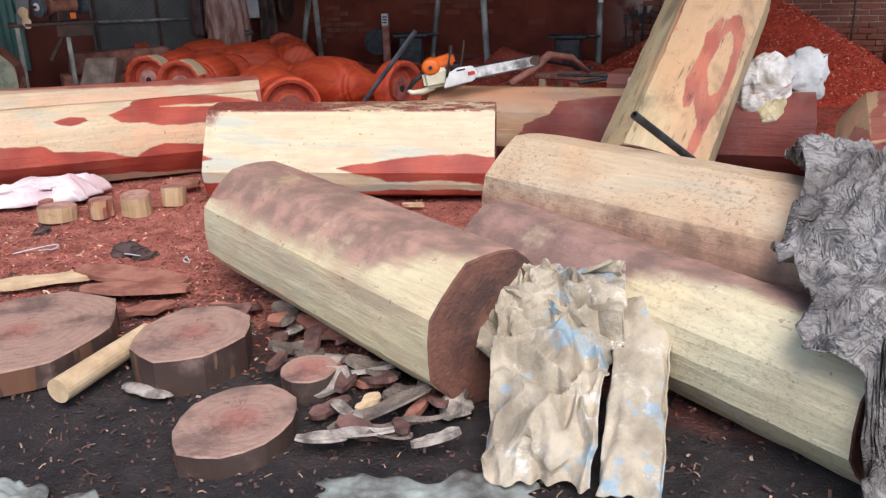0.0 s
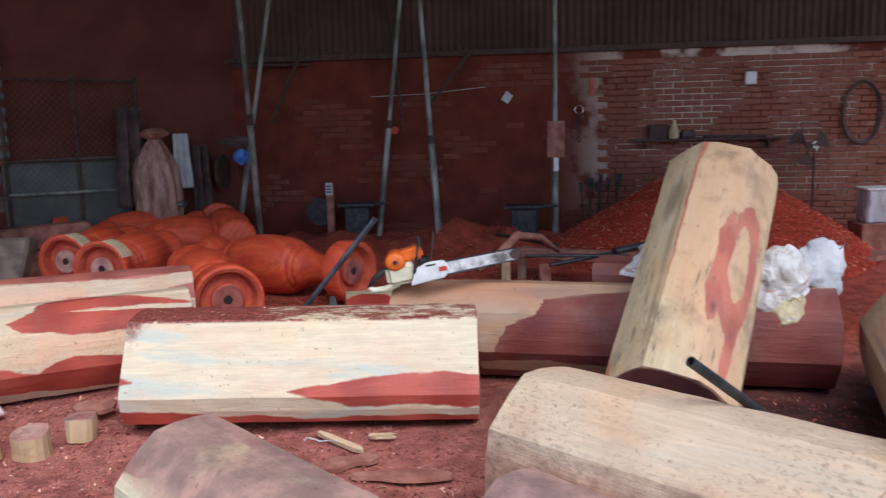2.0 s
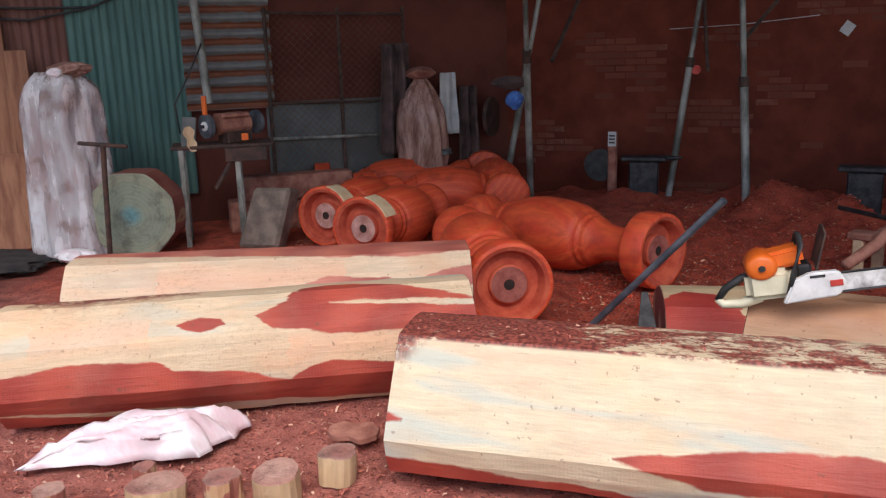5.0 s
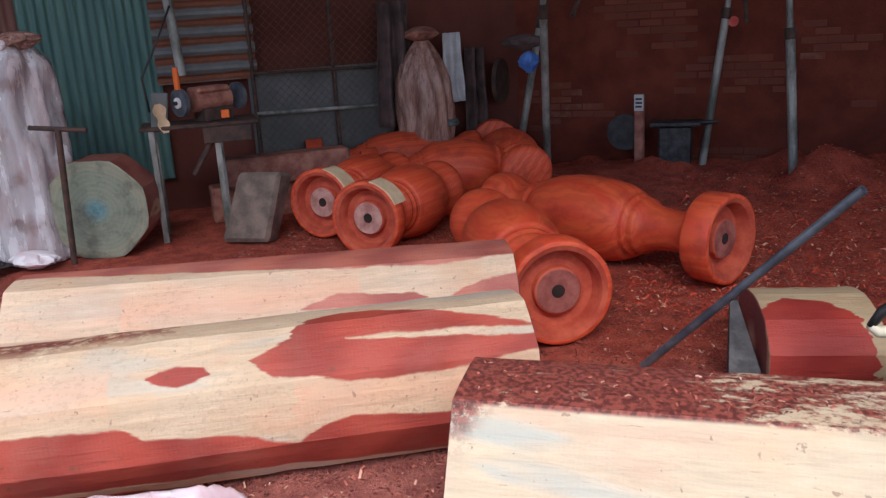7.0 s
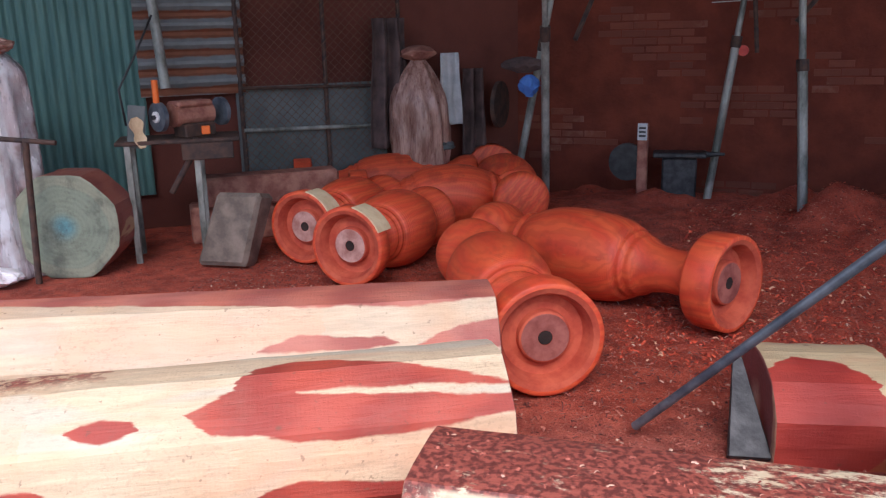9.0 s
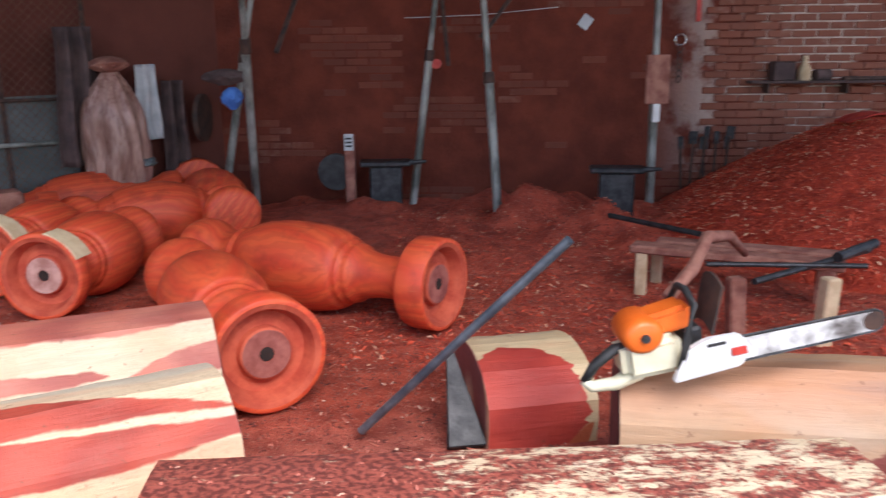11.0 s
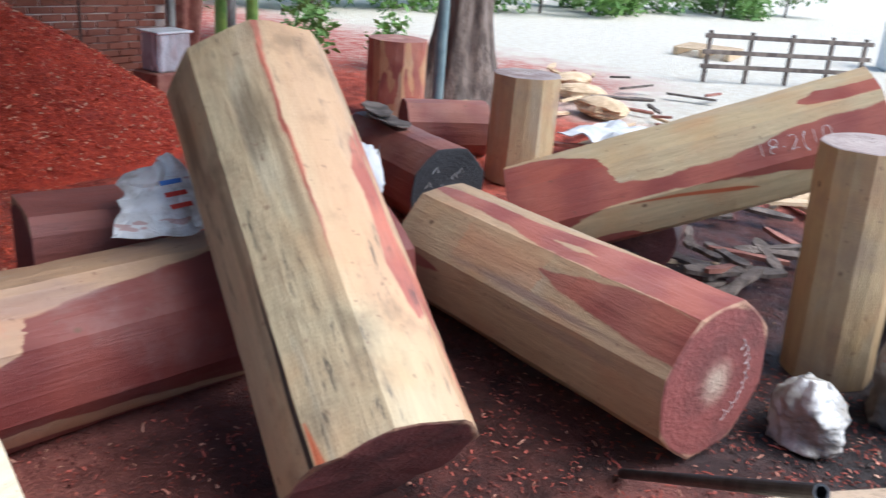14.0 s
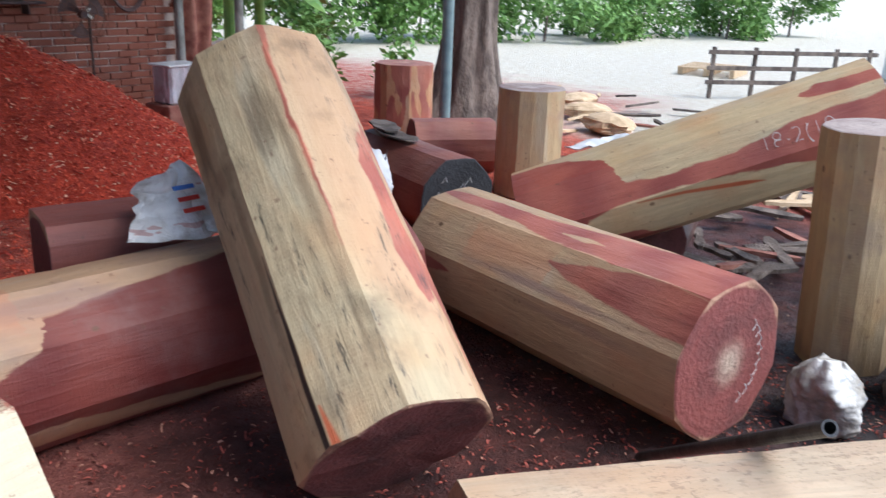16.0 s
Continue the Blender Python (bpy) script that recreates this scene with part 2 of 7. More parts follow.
def end_wood(name, rim=(0.36, 0.10, 0.07), core=(0.42, 0.24, 0.16), dark=(0.10, 0.045, 0.035), pale=0.3, seed=0.0):
    """Sawn end grain: rings round the pith, radial cracks, a thin rim of sapwood."""
    k = Mat(name, 0.75)
    o = k.n("TexCoord").outputs["Object"]
    xyz = k.n("SeparateXYZ", Vector=o).outputs
    wob = k.noise(k.n("Mapping", Vector=o, Location=(seed, 0, 0)).outputs[0], 3.0, 4)
    r = k.math("SQRT", k.math("ADD", k.math("POWER", xyz[1], 2.0), k.math("POWER", xyz[2], 2.0)))
    rw = k.math("ADD", r, k.math("MULTIPLY", k.math("SUBTRACT", wob, 0.5), 0.10))
    ring = k.math("SINE", k.math("MULTIPLY", k.math("ADD", rw, k.math("MULTIPLY", k.noise(o, 9.0, 4), 0.03)), 190.0))
    col = k.mix(k.ramp(rw, 0.02, 0.13), core, rim)
    col = k.mix(k.math("MULTIPLY", k.math("ADD", ring, 1.0), 0.07), col, dark)
    col = k.mix(k.math("MULTIPLY", k.ramp(rw, 0.285, 0.30), pale), col, (0.62, 0.42, 0.25))
    ang = k.n("Math", i0=xyz[2], i1=xyz[1])
    ang.operation = "ARCTAN2"
    crack = k.noise(k.n("CombineXYZ", X=k.math("MULTIPLY", ang.outputs[0], 2.2), Y=k.math("MULTIPLY", rw, 1.5), Z=seed).outputs[0], 3.0, 3)
    line = k.math("MULTIPLY", k.ramp(k.noise(o, 7.0, 4), 0.45, 0.6), k.math("MULTIPLY", k.ramp(k.math("ABSOLUTE", k.math("SUBTRACT", crack, 0.5)), 0.004, 0.016, 1.0, 0.0), k.ramp(r, 0.03, 0.2, 1.0, 0.0)))
    col = k.mix(line, col, (0.03, 0.015, 0.012))
    stain = k.ramp(k.noise(o, 4.0, 6, 0.6), 0.48, 0.7)
    col = k.mix(k.math("MULTIPLY", stain, 0.75), col, dark)
    grime = k.math("MULTIPLY", k.ramp(k.noise(o, 13.0, 7, 0.72), 0.49, 0.66), 0.35)
    col = k.mix(grime, col, tuple(0.75 * d for d in dark))
    fine = k.noise(o, 70.0, 3)
    return k.done(col, None, k.math("ADD", k.math("MULTIPLY", ring, 0.05), k.math("ADD", fine, k.noise(o, 12.0, 5))), 0.5, 0.012)


# ---------------------------------------------------------------- mesh helpers
def empty(name, m, label, category, group="", kind=""):
    ob = new(name)
    ob.empty_display_size = 0.1
    ob.matrix_basis = m
    return tagged(ob, label, category, group, kind)


def mesh_of(name, bm, mats, smooth=False):
    me = bpy.data.meshes.new(name)
    bm.normal_update()
    bm.to_mesh(me)
    bm.free()
    for x in mats if isinstance(mats, (list, tuple)) else [mats]:
        me.materials.append(x)
    if smooth:
        me.polygons.foreach_set("use_smooth", [True] * len(me.polygons))
    return me


def part(name, bm, material, parent, label="", m=None, smooth=False):
    ob = new(name, mesh_of(name, bm, material, smooth))
    ob.parent = parent
    if m is not None:
        ob.matrix_basis = m
    return tagged(ob, label)


def thing(name, bm, material, m, label, category="", group="", kind="", smooth=False):
    ob = new(name, mesh_of(name, bm, material, smooth))
    ob.matrix_basis = m
    return tagged(ob, label, category, group, kind)


def box(sx, sy, sz, at=(0, 0, 0), bevel=0.004, bm=None, turn=None, seg=1):
    """A bevelled box of that size, standing on at."""
    one = bmesh.new()
    bmesh.ops.create_cube(one, size=1, matrix=Matrix.Translation((0, 0, 0.5)))
    bmesh.ops.scale(one, vec=(sx, sy, sz), verts=one.verts)
    if bevel:
        bmesh.ops.bevel(one, geom=one.edges[:], offset=min(bevel, 0.45 * min(sx, sy, sz)), segments=seg, affect="EDGES")
    if turn:
        bmesh.ops.transform(one, matrix=turn, verts=one.verts)
    bmesh.ops.translate(one, vec=at, verts=one.verts)
    return merge(one, bm)


def merge(one, bm):
    if bm is None:
        return one
    me = bpy.data.meshes.new("tmp")
    one.to_mesh(me)
    one.free()
    bm.from_mesh(me)
    bpy.data.meshes.remove(me)
    return bm


def thicken(bm, t):
    """A second skin t above the first, joined round the border."""
    bm.normal_update()
    old = list(bm.faces)
    rim = [e for e in bm.edges if len(e.link_faces) == 1]
    up = {v: bm.verts.new(v.co + v.normal * t) for v in list(bm.verts)}
    for f in old:
        bm.faces.new([up[v] for v in reversed(f.verts)])
    for e in rim:
        a, b = e.verts
        bm.faces.new((a, b, up[b], up[a]))
    bmesh.ops.recalc_face_normals(bm, faces=bm.faces)


def tube(a, b, r0, r1=None, seg=12, bm=None, bevel=0.0, hollow=0.0):
    """A round bar from a to b; hollow: the wall's thickness of a pipe."""
    a, b = Vector(a), Vector(b)
    d = b - a
    turn = d.to_track_quat("Z", "Y").to_matrix().to_4x4()
    one = bmesh.new()
    r1 = r0 if r1 is None else r1
    rows = [(0, r0), (d.length, r1)]
    if hollow:
        rows = [(0, r0 - hollow), (0, r0), (d.length, r1), (d.length, r1 - hollow)]
    rings = [[one.verts.new((r * math.cos(2 * math.pi * i / seg), r * math.sin(2 * math.pi * i / seg), z)) for i in range(seg)] for z, r in rows]
    pairs = list(zip(rings, rings[1:])) + ([(rings[-1], rings[0])] if hollow else [])
    for p, q in pairs:
        for i in range(seg):
            one.faces.new((p[i], p[(i + 1) % seg], q[(i + 1) % seg], q[i]))
    if not hollow:
        one.faces.new(rings[0][::-1])
        one.faces.new(rings[-1])
    bmesh.ops.transform(one, matrix=Matrix.Translation(a) @ turn, verts=one.verts)
    return merge(one, bm)


def path_tube(points, r, seg=8, bm=None):
    """A bent round bar along points."""
    one = bmesh.new()
    pts = [Vector(p) for p in points]
    rings = []
    for i, p in enumerate(pts):
        d = (pts[min(i + 1, len(pts) - 1)] - pts[max(i - 1, 0)]).normalized()
        side = d.cross(Vector((0.13, 0.21, 1))).normalized()
        up = side.cross(d)
        rr = r[i] if isinstance(r, (list, tuple)) else r
        rings.append([one.verts.new(p + rr * (math.cos(2 * math.pi * k / seg) * side + math.sin(2 * math.pi * k / seg) * up)) for k in range(seg)])
    for p, q in zip(rings, rings[1:]):
        for i in range(seg):
            one.faces.new((p[i], p[(i + 1) % seg], q[(i + 1) % seg], q[i]))
    one.faces.new(rings[0][::-1])
    one.faces.new(rings[-1])
    bmesh.ops.recalc_face_normals(one, faces=one.faces)
    return merge(one, bm)


def lathe(profile, seg=40, bm=None):
    """A turned body: rows of (z, radius) round the Z axis."""
    one = bmesh.new()
    rings = []
    for z, r in profile:
        if r < 1e-4:
            rings.append([one.verts.new((0, 0, z))])
        else:
            rings.append([one.verts.new((r * math.cos(2 * math.pi * i / seg), r * math.sin(2 * math.pi * i / seg), z)) for i in range(seg)])
    for p, q in zip(rings, rings[1:]):
        for i in range(seg):
            j = (i + 1) % seg
            quad = [p[i % len(p)], p[j % len(p)], q[j % len(q)], q[i % len(q)]]
            quad = list(dict.fromkeys(quad))
            if len(quad) > 2:
                one.faces.new(quad)
    bmesh.ops.recalc_face_normals(one, faces=one.faces)
    return merge(one, bm)


def axis_pose(c0, c1):
    """X along the axis, Y away from its camera side, Z up."""
    c0, c1 = Vector(c0), Vector(c1)
    d = (c1 - c0).normalized()
    s = d.cross(Vector((0, 0, 1)))
    s = s.normalized() if s.length > 1e-3 else Vector((1, 0, 0))
    v = s.cross(d)
    m = Matrix((d, -s, v)).transposed().to_4x4()
    m.translation = (c0 + c1) / 2
    return m


def prism(length, section, rough=0.004, step=0.07, bevel=0.008, seed=0.0, jag=0.0, end_wob=0.0):
    """A hewn log: the section (y, z) swept along X, its faces slightly uneven, its arrises worn. Slot 0: sides, slot 1: ends."""
    fine = []
    n = len(section)
    for i in range(n):
        a, b = Vector(section[i]), Vector(section[(i + 1) % n])
        e = (b - a).normalized()
        k = max(2, int((b - a).length / 0.07))
        for j in range(k):
            fine.append((a + (b - a) * (j / k), j == 0))
    bm = bmesh.new()
    count = max(3, int(length / step))
    rings = []
    for i in range(count + 1):
        x = -length / 2 + length * i / count
        ring = []
        for p, corner in fine:
            q = Vector((x, p[0], p[1]))
            w = noise.noise(Vector((x * 2.2 + seed, p[0] * 4, p[1] * 4 + seed))) + 0.6 * noise.noise(Vector((x * 9 + seed, p[0] * 9, p[1] * 9)))
            pull = 1 + rough * w / max(p.length, 0.05) - (bevel * (0.8 + 0.9 * abs(noise.noise(Vector((x * 7 + seed, p[0] * 3, 2)))))/ p.length if corner else 0)
            q.y, q.z = q.y * pull, q.z * pull
            if i in (0, count):
                q.x += (1 if i else -1) * (jag * noise.noise(Vector((p[0] * 11 + seed, p[1] * 11, i))) + end_wob * p[1])
            ring.append(bm.verts.new(q))
        rings.append(ring)
    m = len(fine)
    for p, q in zip(rings, rings[1:]):
        for i in range(m):
            bm.faces.new((p[i], p[(i + 1) % m], q[(i + 1) % m], q[i]))
    for ring, sign in ((rings[0], -1), (rings[-1], 1)):
        prev = ring
        for s in (0.97, 0.6, 0.25):
            cur = []
            for v in ring:
                x = sign * length / 2 + (v.co.x - sign * length / 2) * s * s + sign * (0.004 if s > 0.9 else 0.004 + 0.003 * noise.noise(v.co * 9))
                cur.append(bm.verts.new((x, v.co.y * s, v.co.z * s)))
            for i in range(m):
                bm.faces.new((prev[i], prev[(i + 1) % m], cur[(i + 1) % m], cur[i])).material_index = 1
            prev = cur
        bm.faces.new(prev).material_index = 1
    bmesh.ops.recalc_face_normals(bm, faces=bm.faces)
    return bm


def ngon(n, radius, phi, flatten=1.0):
    """Corners (y, z) of a regular section; phi in degrees from the camera side."""
    return [(-radius * math.cos(radians(phi + 360 * k / n)), radius * flatten * math.sin(radians(phi + 360 * k / n))) for k in range(n)]


def octagon_log(c0, c1, section, mats, label, seed, category="log", group="hewn logs", name="hewn_log", **kw):
    length = (Vector(c1) - Vector(c0)).length
    return thing(name, prism(length, section, seed=seed, **kw), mats, axis_pose(c0, c1), label, category, group)


# ---------------------------------------------------------------- materials
def ground_material():
    k = Mat("sawdust_and_soil", 0.9)
    p = k.n("NewGeometry").outputs["Position"]
    x, y, z = k.n("SeparateXYZ", Vector=p).outputs
    big, mid, fine = k.noise(p, 0.9, 5), k.noise(p, 7.0, 6, 0.65), k.noise(p, 75.0, 4, 0.7)
    red = k.mix(k.ramp(mid, 0.3, 0.7), (0.36, 0.045, 0.022), (0.74, 0.125, 0.065))
    trodden = k.mix(k.ramp(mid, 0.3, 0.7), (0.32, 0.082, 0.064), (0.74, 0.265, 0.205))
    red = k.mix(k.ramp(k.math("ADD", y, k.math("MULTIPLY", k.math("SUBTRACT", big, 0.5), 2.0)), 5.6, 7.0), trodden, red)
    red = k.mix(k.ramp(fine, 0.53, 0.70), red, (0.72, 0.26, 0.18))
    red = k.mix(k.ramp(k.noise(p, 28.0, 4, 0.7), 0.58, 0.66), red, (0.13, 0.03, 0.024))
    soil = k.mix(k.ramp(mid, 0.3, 0.75), (0.018, 0.015, 0.018), (0.07, 0.052, 0.052))
    soil = k.mix(k.ramp(y, 3.7, 4.6), soil, k.mix(k.ramp(mid, 0.3, 0.75), (0.045, 0.013, 0.011), (0.15, 0.043, 0.034)))
    wob = k.math("MULTIPLY", k.math("SUBTRACT", k.noise(p, 2.3, 5), 0.5), 1.5)
    edge = k.math("ADD", k.math("ADD", y, k.math("MULTIPLY", x, 0.12)), wob)
    near = k.ramp(edge, 2.45, 3.2, 1.0, 0.0)
    # dark soil reaches further left here, partly standing for shade under the logs
    xs = k.math("ADD", x, k.ramp(y, 4.0, 4.7, 0.0, 1.5))
    right = k.math("MULTIPLY", k.ramp(k.math("ADD", xs, wob), 0.2, 1.5), k.ramp(k.math("ADD", x, wob), 4.2, 5.0, 1.0, 0.0))
    right = k.math("MULTIPLY", right, k.ramp(y, 5.2, 6.4, 1.0, 0.0))
    left = k.math("MULTIPLY", k.ramp(k.math("ADD", x, wob), -7.0, -6.0, 1.0, 0.0), k.ramp(y, 8.0, 6.0))
    dark = k.math("MAXIMUM", near, k.math("MAXIMUM", right, k.math("MULTIPLY", left, 0.7)))
    col = k.mix(dark, red, soil)
    out = k.ramp(k.math("ADD", x, wob), 5.6, 7.0)
    yard = k.mix(k.ramp(mid, 0.4, 0.62), (0.74, 0.67, 0.54), (0.80, 0.75, 0.64))
    spilt = k.math("MULTIPLY", k.ramp(k.math("ADD", y, k.math("MULTIPLY", wob, 1.2)), 7.6, 9.0), k.ramp(k.math("ADD", x, k.math("MULTIPLY", wob, 2.0)), 8.0, 10.5, 1.0, 0.0))
    yard = k.mix(k.math("MULTIPLY", spilt, k.ramp(mid, 0.35, 0.6, 0.5, 1.0)), yard, (0.52, 0.12, 0.09))
    col = k.mix(out, col, yard)
    grit = k.ramp(fine, 0.68, 0.74)
    col = k.mix(k.math("MULTIPLY", grit, 0.5), col, (0.45, 0.27, 0.2))
    wet = k.math("MULTIPLY", dark, k.ramp(k.noise(p, 3.0, 3), 0.35, 0.6))
    return k.done(col, k.ramp(wet, 0.0, 1.0, 0.92, 0.55), k.math("ADD", mid, k.math("MULTIPLY", fine, 0.7)), 0.95, 0.05)


def brick_material(name="brick_face"):
    k = Mat(name, 0.85)
    p = k.n("NewGeometry").outputs["Position"]
    rnd = k.n("ObjectInfo").outputs["Random"]
    isl = k.n("NewGeometry").outputs["Random Per Island"]
    r = k.math("FRACT", k.math("ADD", rnd, isl))
    col = k.mix(r, (0.102, 0.019, 0.010), (0.170, 0.036, 0.018))
    col = k.mix(k.math("MULTIPLY", k.ramp(k.noise(p, 5.0, 5), 0.4, 0.7), 0.8), col, (0.115, 0.024, 0.013))
    lime = k.math("MULTIPLY", k.ramp(k.noise(p, 2.1, 5, 0.6), 0.56, 0.66), k.ramp(k.noise(p, 16.0, 4), 0.35, 0.6))
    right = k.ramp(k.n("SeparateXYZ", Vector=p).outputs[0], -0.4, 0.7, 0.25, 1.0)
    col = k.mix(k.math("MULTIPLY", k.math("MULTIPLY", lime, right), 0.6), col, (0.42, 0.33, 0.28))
    # beyond the lime, bricks are lightened for the light on the right side
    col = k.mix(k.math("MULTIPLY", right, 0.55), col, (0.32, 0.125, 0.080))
    return k.done(col, None, k.noise(p, 45.0, 5, 0.65), 0.6, 0.01)


GROUND = ground_material()
BRICK = brick_material()


def mortar_material():
    k = Mat("dusty_mortar", 0.95)
    p = k.n("NewGeometry").outputs["Position"]
    x = k.n("SeparateXYZ", Vector=p).outputs[0]
    col = k.mix(k.ramp(k.noise(p, 3.0, 5), 0.3, 0.7), (0.100, 0.017, 0.0085), (0.175, 0.034, 0.0165))
    bare = k.math("MULTIPLY", k.ramp(k.noise(p, 1.7, 5, 0.6), 0.47, 0.58), k.ramp(x, -0.4, 0.7, 0.0, 1.0))
    col = k.mix(bare, col, (0.60, 0.50, 0.44))
    return k.done(col, None, k.noise(p, 30.0, 5), 0.6, 0.02)


MORTAR = mortar_material()
WALLRED = plain("wall_coated_with_red_dust", (0.085, 0.021, 0.014), (0.14, 0.038, 0.026), 1.6, 0.95, bump=0.5)
STEEL = plain("weathered_galvanised_steel", (0.11, 0.115, 0.10), (0.40, 0.40, 0.37), 6.0, 0.6, 0.35, stretch=(1, 1, 0.45))
PLANKWOOD = plain("brown_sawn_plank", (0.22, 0.085, 0.05), (0.40, 0.19, 0.11), 3.0, 0.8, bump=0.4, stretch=(6, 6, 0.4))
RUST = plain("rusty_iron", (0.045, 0.032, 0.03), (0.11, 0.06, 0.045), 14.0, 0.75, 0.3)
DARKIRON = plain("dark_oily_iron", (0.03, 0.032, 0.036), (0.075, 0.075, 0.08), 14.0, 0.5, 0.6)
SHED = plain("dusty_roof_sheet", (0.055, 0.028, 0.024), (0.10, 0.05, 0.042), 1.2, 0.9, 0.0, 0.2)


# ---------------------------------------------------------------- setting
def ground_z(x, y):
    q = Vector((x * 1.3, y * 1.3, 0.4))
    z = 0.022 * noise.noise(q) + 0.012 * noise.noise(q * 4.1) + 0.006 * noise.noise(q * 13)
    # trodden sawdust banked up towards the back wall
    bank = max(0.0, min(1.0, (y - 8.4) / 1.9)) * max(0.0, min(1.0, (x + 4.4) / 1.0)) * max(0.0, min(1.0, (3.2 - x) / 1.0))
    z += bank * (0.08 + 0.34 * max(0.0, noise.noise(q * 1.7)) + 0.05 * noise.noise(q * 5) + 0.02 * noise.noise(q * 11))
    if x > 8 or y > 12 or x < -9.5 or y < 0:
        z *= 0.3
    return z - 0.012


def ground():
    xs = np.unique(np.concatenate([np.arange(-9, 6.01, 0.07), np.linspace(-400, -9, 26) , np.linspace(6, 30, 60), np.linspace(30, 400, 20)]).round(4))
    ys = np.unique(np.concatenate([np.arange(0.5, 11.6, 0.07), np.linspace(-300, 0.5, 30), np.linspace(11.6, 30, 40), np.linspace(30, 400, 20)]).round(4))
    verts, faces = [], []
    for y in ys:
        for x in xs:
            verts.append((x, y, ground_z(x, y)))
    w = len(xs)
    for j in range(len(ys) - 1):
        for i in range(w - 1):
            a = j * w + i
            faces.append((a, a + 1, a + w + 1, a + w))
    me = bpy.data.meshes.new("ground")
    me.from_pydata(verts, [], faces)
    me.polygons.foreach_set("use_smooth", [True] * len(me.polygons))
    me.materials.append(GROUND)
    return tagged(new("ground", me), "trodden earth floor covered with red sawdust and wood chips", "ground", kind="structure")


ground()

WALL_Y = 11.35


def wall_back():
    wall = thing("wall_back", box(8.4, 0.14, 2.32, (-0.38, WALL_Y + 0.078, -0.05), 0), MORTAR, Matrix(), "dusty brick back wall of the workshop", "wall", kind="structure")
    part("upper_cladding", corrugated(8.4, 2.2, 0.09, 0.016), SHED, wall, "dark corrugated sheet above the bricks", pose(-0.38, WALL_Y + 0.03, 2.3))
    part("wall_beam", box(8.4, 0.06, 0.07, (-0.38, WALL_Y - 0.03, 2.24), 0.004), RUST, wall, "dark steel rail on top of the bricks")
    return wall


def corrugated(width, height, pitch, depth, lengthways=False):
    """A wavy sheet with two skins, standing on its lower edge; ridges upright, or lengthways."""
    bm = bmesh.new()
    span, other = (height, width) if lengthways else (width, height)
    n = int(span / pitch * 6)
    rows = []
    for skin in (0.0, 0.002):
        lines = []
        for j in range(9):
            line = []
            for i in range(n + 1):
                s = span * i / n
                o = other * j / 8
                y = depth * math.sin(2 * math.pi * s / pitch) + 0.006 * noise.noise(Vector((s * 2, o * 2, width))) + skin
                line.append(bm.verts.new((o - width / 2, y, s) if lengthways else (s - width / 2, y, o)))
            lines.append(line)
        for p, q in zip(lines, lines[1:]):
            for i in range(n):
                bm.faces.new((p[i], p[i + 1], q[i + 1], q[i]))
        rows.append(lines)
    bmesh.ops.recalc_face_normals(bm, faces=bm.faces)
    return bm


def on_left_wall(x, z=0.0, out=0.0):
    """A pose on the skew left wall at that x: X along it, Y into it."""
    return pose(x + out * 0.7071, x + 15.75 - out * 0.7071, z, 0, 0, 45)


BACK = wall_back()
thing("wall_left", box(8.6, 0.12, 5.2, (0, 0.08, -0.05), 0), WALLRED, on_left_wall(-7.4), "red-dusted side wall of boards and sheet metal", "wall", kind="structure")
# roof and purlins are out of view, added to keep the hall dark
thing("ceiling", box(19.0, 9.4, 0.12, (-4.6, 0, 0), 0), SHED, pose(0, 8.0, 4.75, -6.5, 0, 0), "unseen sheet-metal shed roof added to darken the hall", "roof", kind="structure")
for y in (3.6, 5.4, 7.2, 9.0, 10.8):
    thing("roof_beam", box(18.6, 0.08, 0.14, (-4.6, y, 4.60 - (y - 8.0) * 0.114), 0.004), RUST, Matrix(), "dark steel purlin of the unseen roof", "beam", "roof purlins", "structure")
# unseen wall, added to shut out daylight from the far left
thing("wall_far_left", box(0.12, 9.0, 5.6, (-13.8, 7.6, -0.05), 0), WALLRED, Matrix(), "unseen side wall added to close off the hall", "wall", kind="structure")

# ---------------------------------------------------------------- hewn logs
END_DARK = end_wood("end_grain_dark", (0.20, 0.085, 0.06), (0.26, 0.12, 0.08), (0.05, 0.03, 0.028), 0.2, 1.0)
END_RED = end_wood("end_grain_red", (0.27, 0.075, 0.065), (0.56, 0.42, 0.32), (0.15, 0.05, 0.045), 0.5, 3.0)
END_BROWN = end_wood("end_grain_brown", (0.19, 0.065, 0.06), (0.22, 0.09, 0.08), (0.06, 0.03, 0.03), 0.5, 5.0)

octagon_log((-1.669, 3.53, 0.29), (-0.413, 2.542, 0.255), ngon(8, 0.287, 22.7),
            [log_wood("weathered_pale_log", [[(-0.9, 98, 170), (-0.3, 98, 170), (0.1, 112, 165)], [(-0.85, 32, 50), (-0.7, 35, 48), (-0.62, 40, 41)]], pale=(0.88, 0.77, 0.50), red=(0.34, 0.12, 0.09), dirt=0.15, seed=2.0, dirt_col=(0.33, 0.205, 0.17),
                      old=[[(-0.9, 36, 175), (-0.4, 27, 175), (0.1, 30, 175), (0.42, 34, 170), (0.6, 58, 165), (0.85, 78, 150)]], blots=[(0.45, 20, 0.3, 10, 0.5), (-0.1, 12, 0.4, 9, 0.35)], mildew=0.2), END_DARK],
            "pale weathered octagonal log with grey stains and cracked end", 2.0)
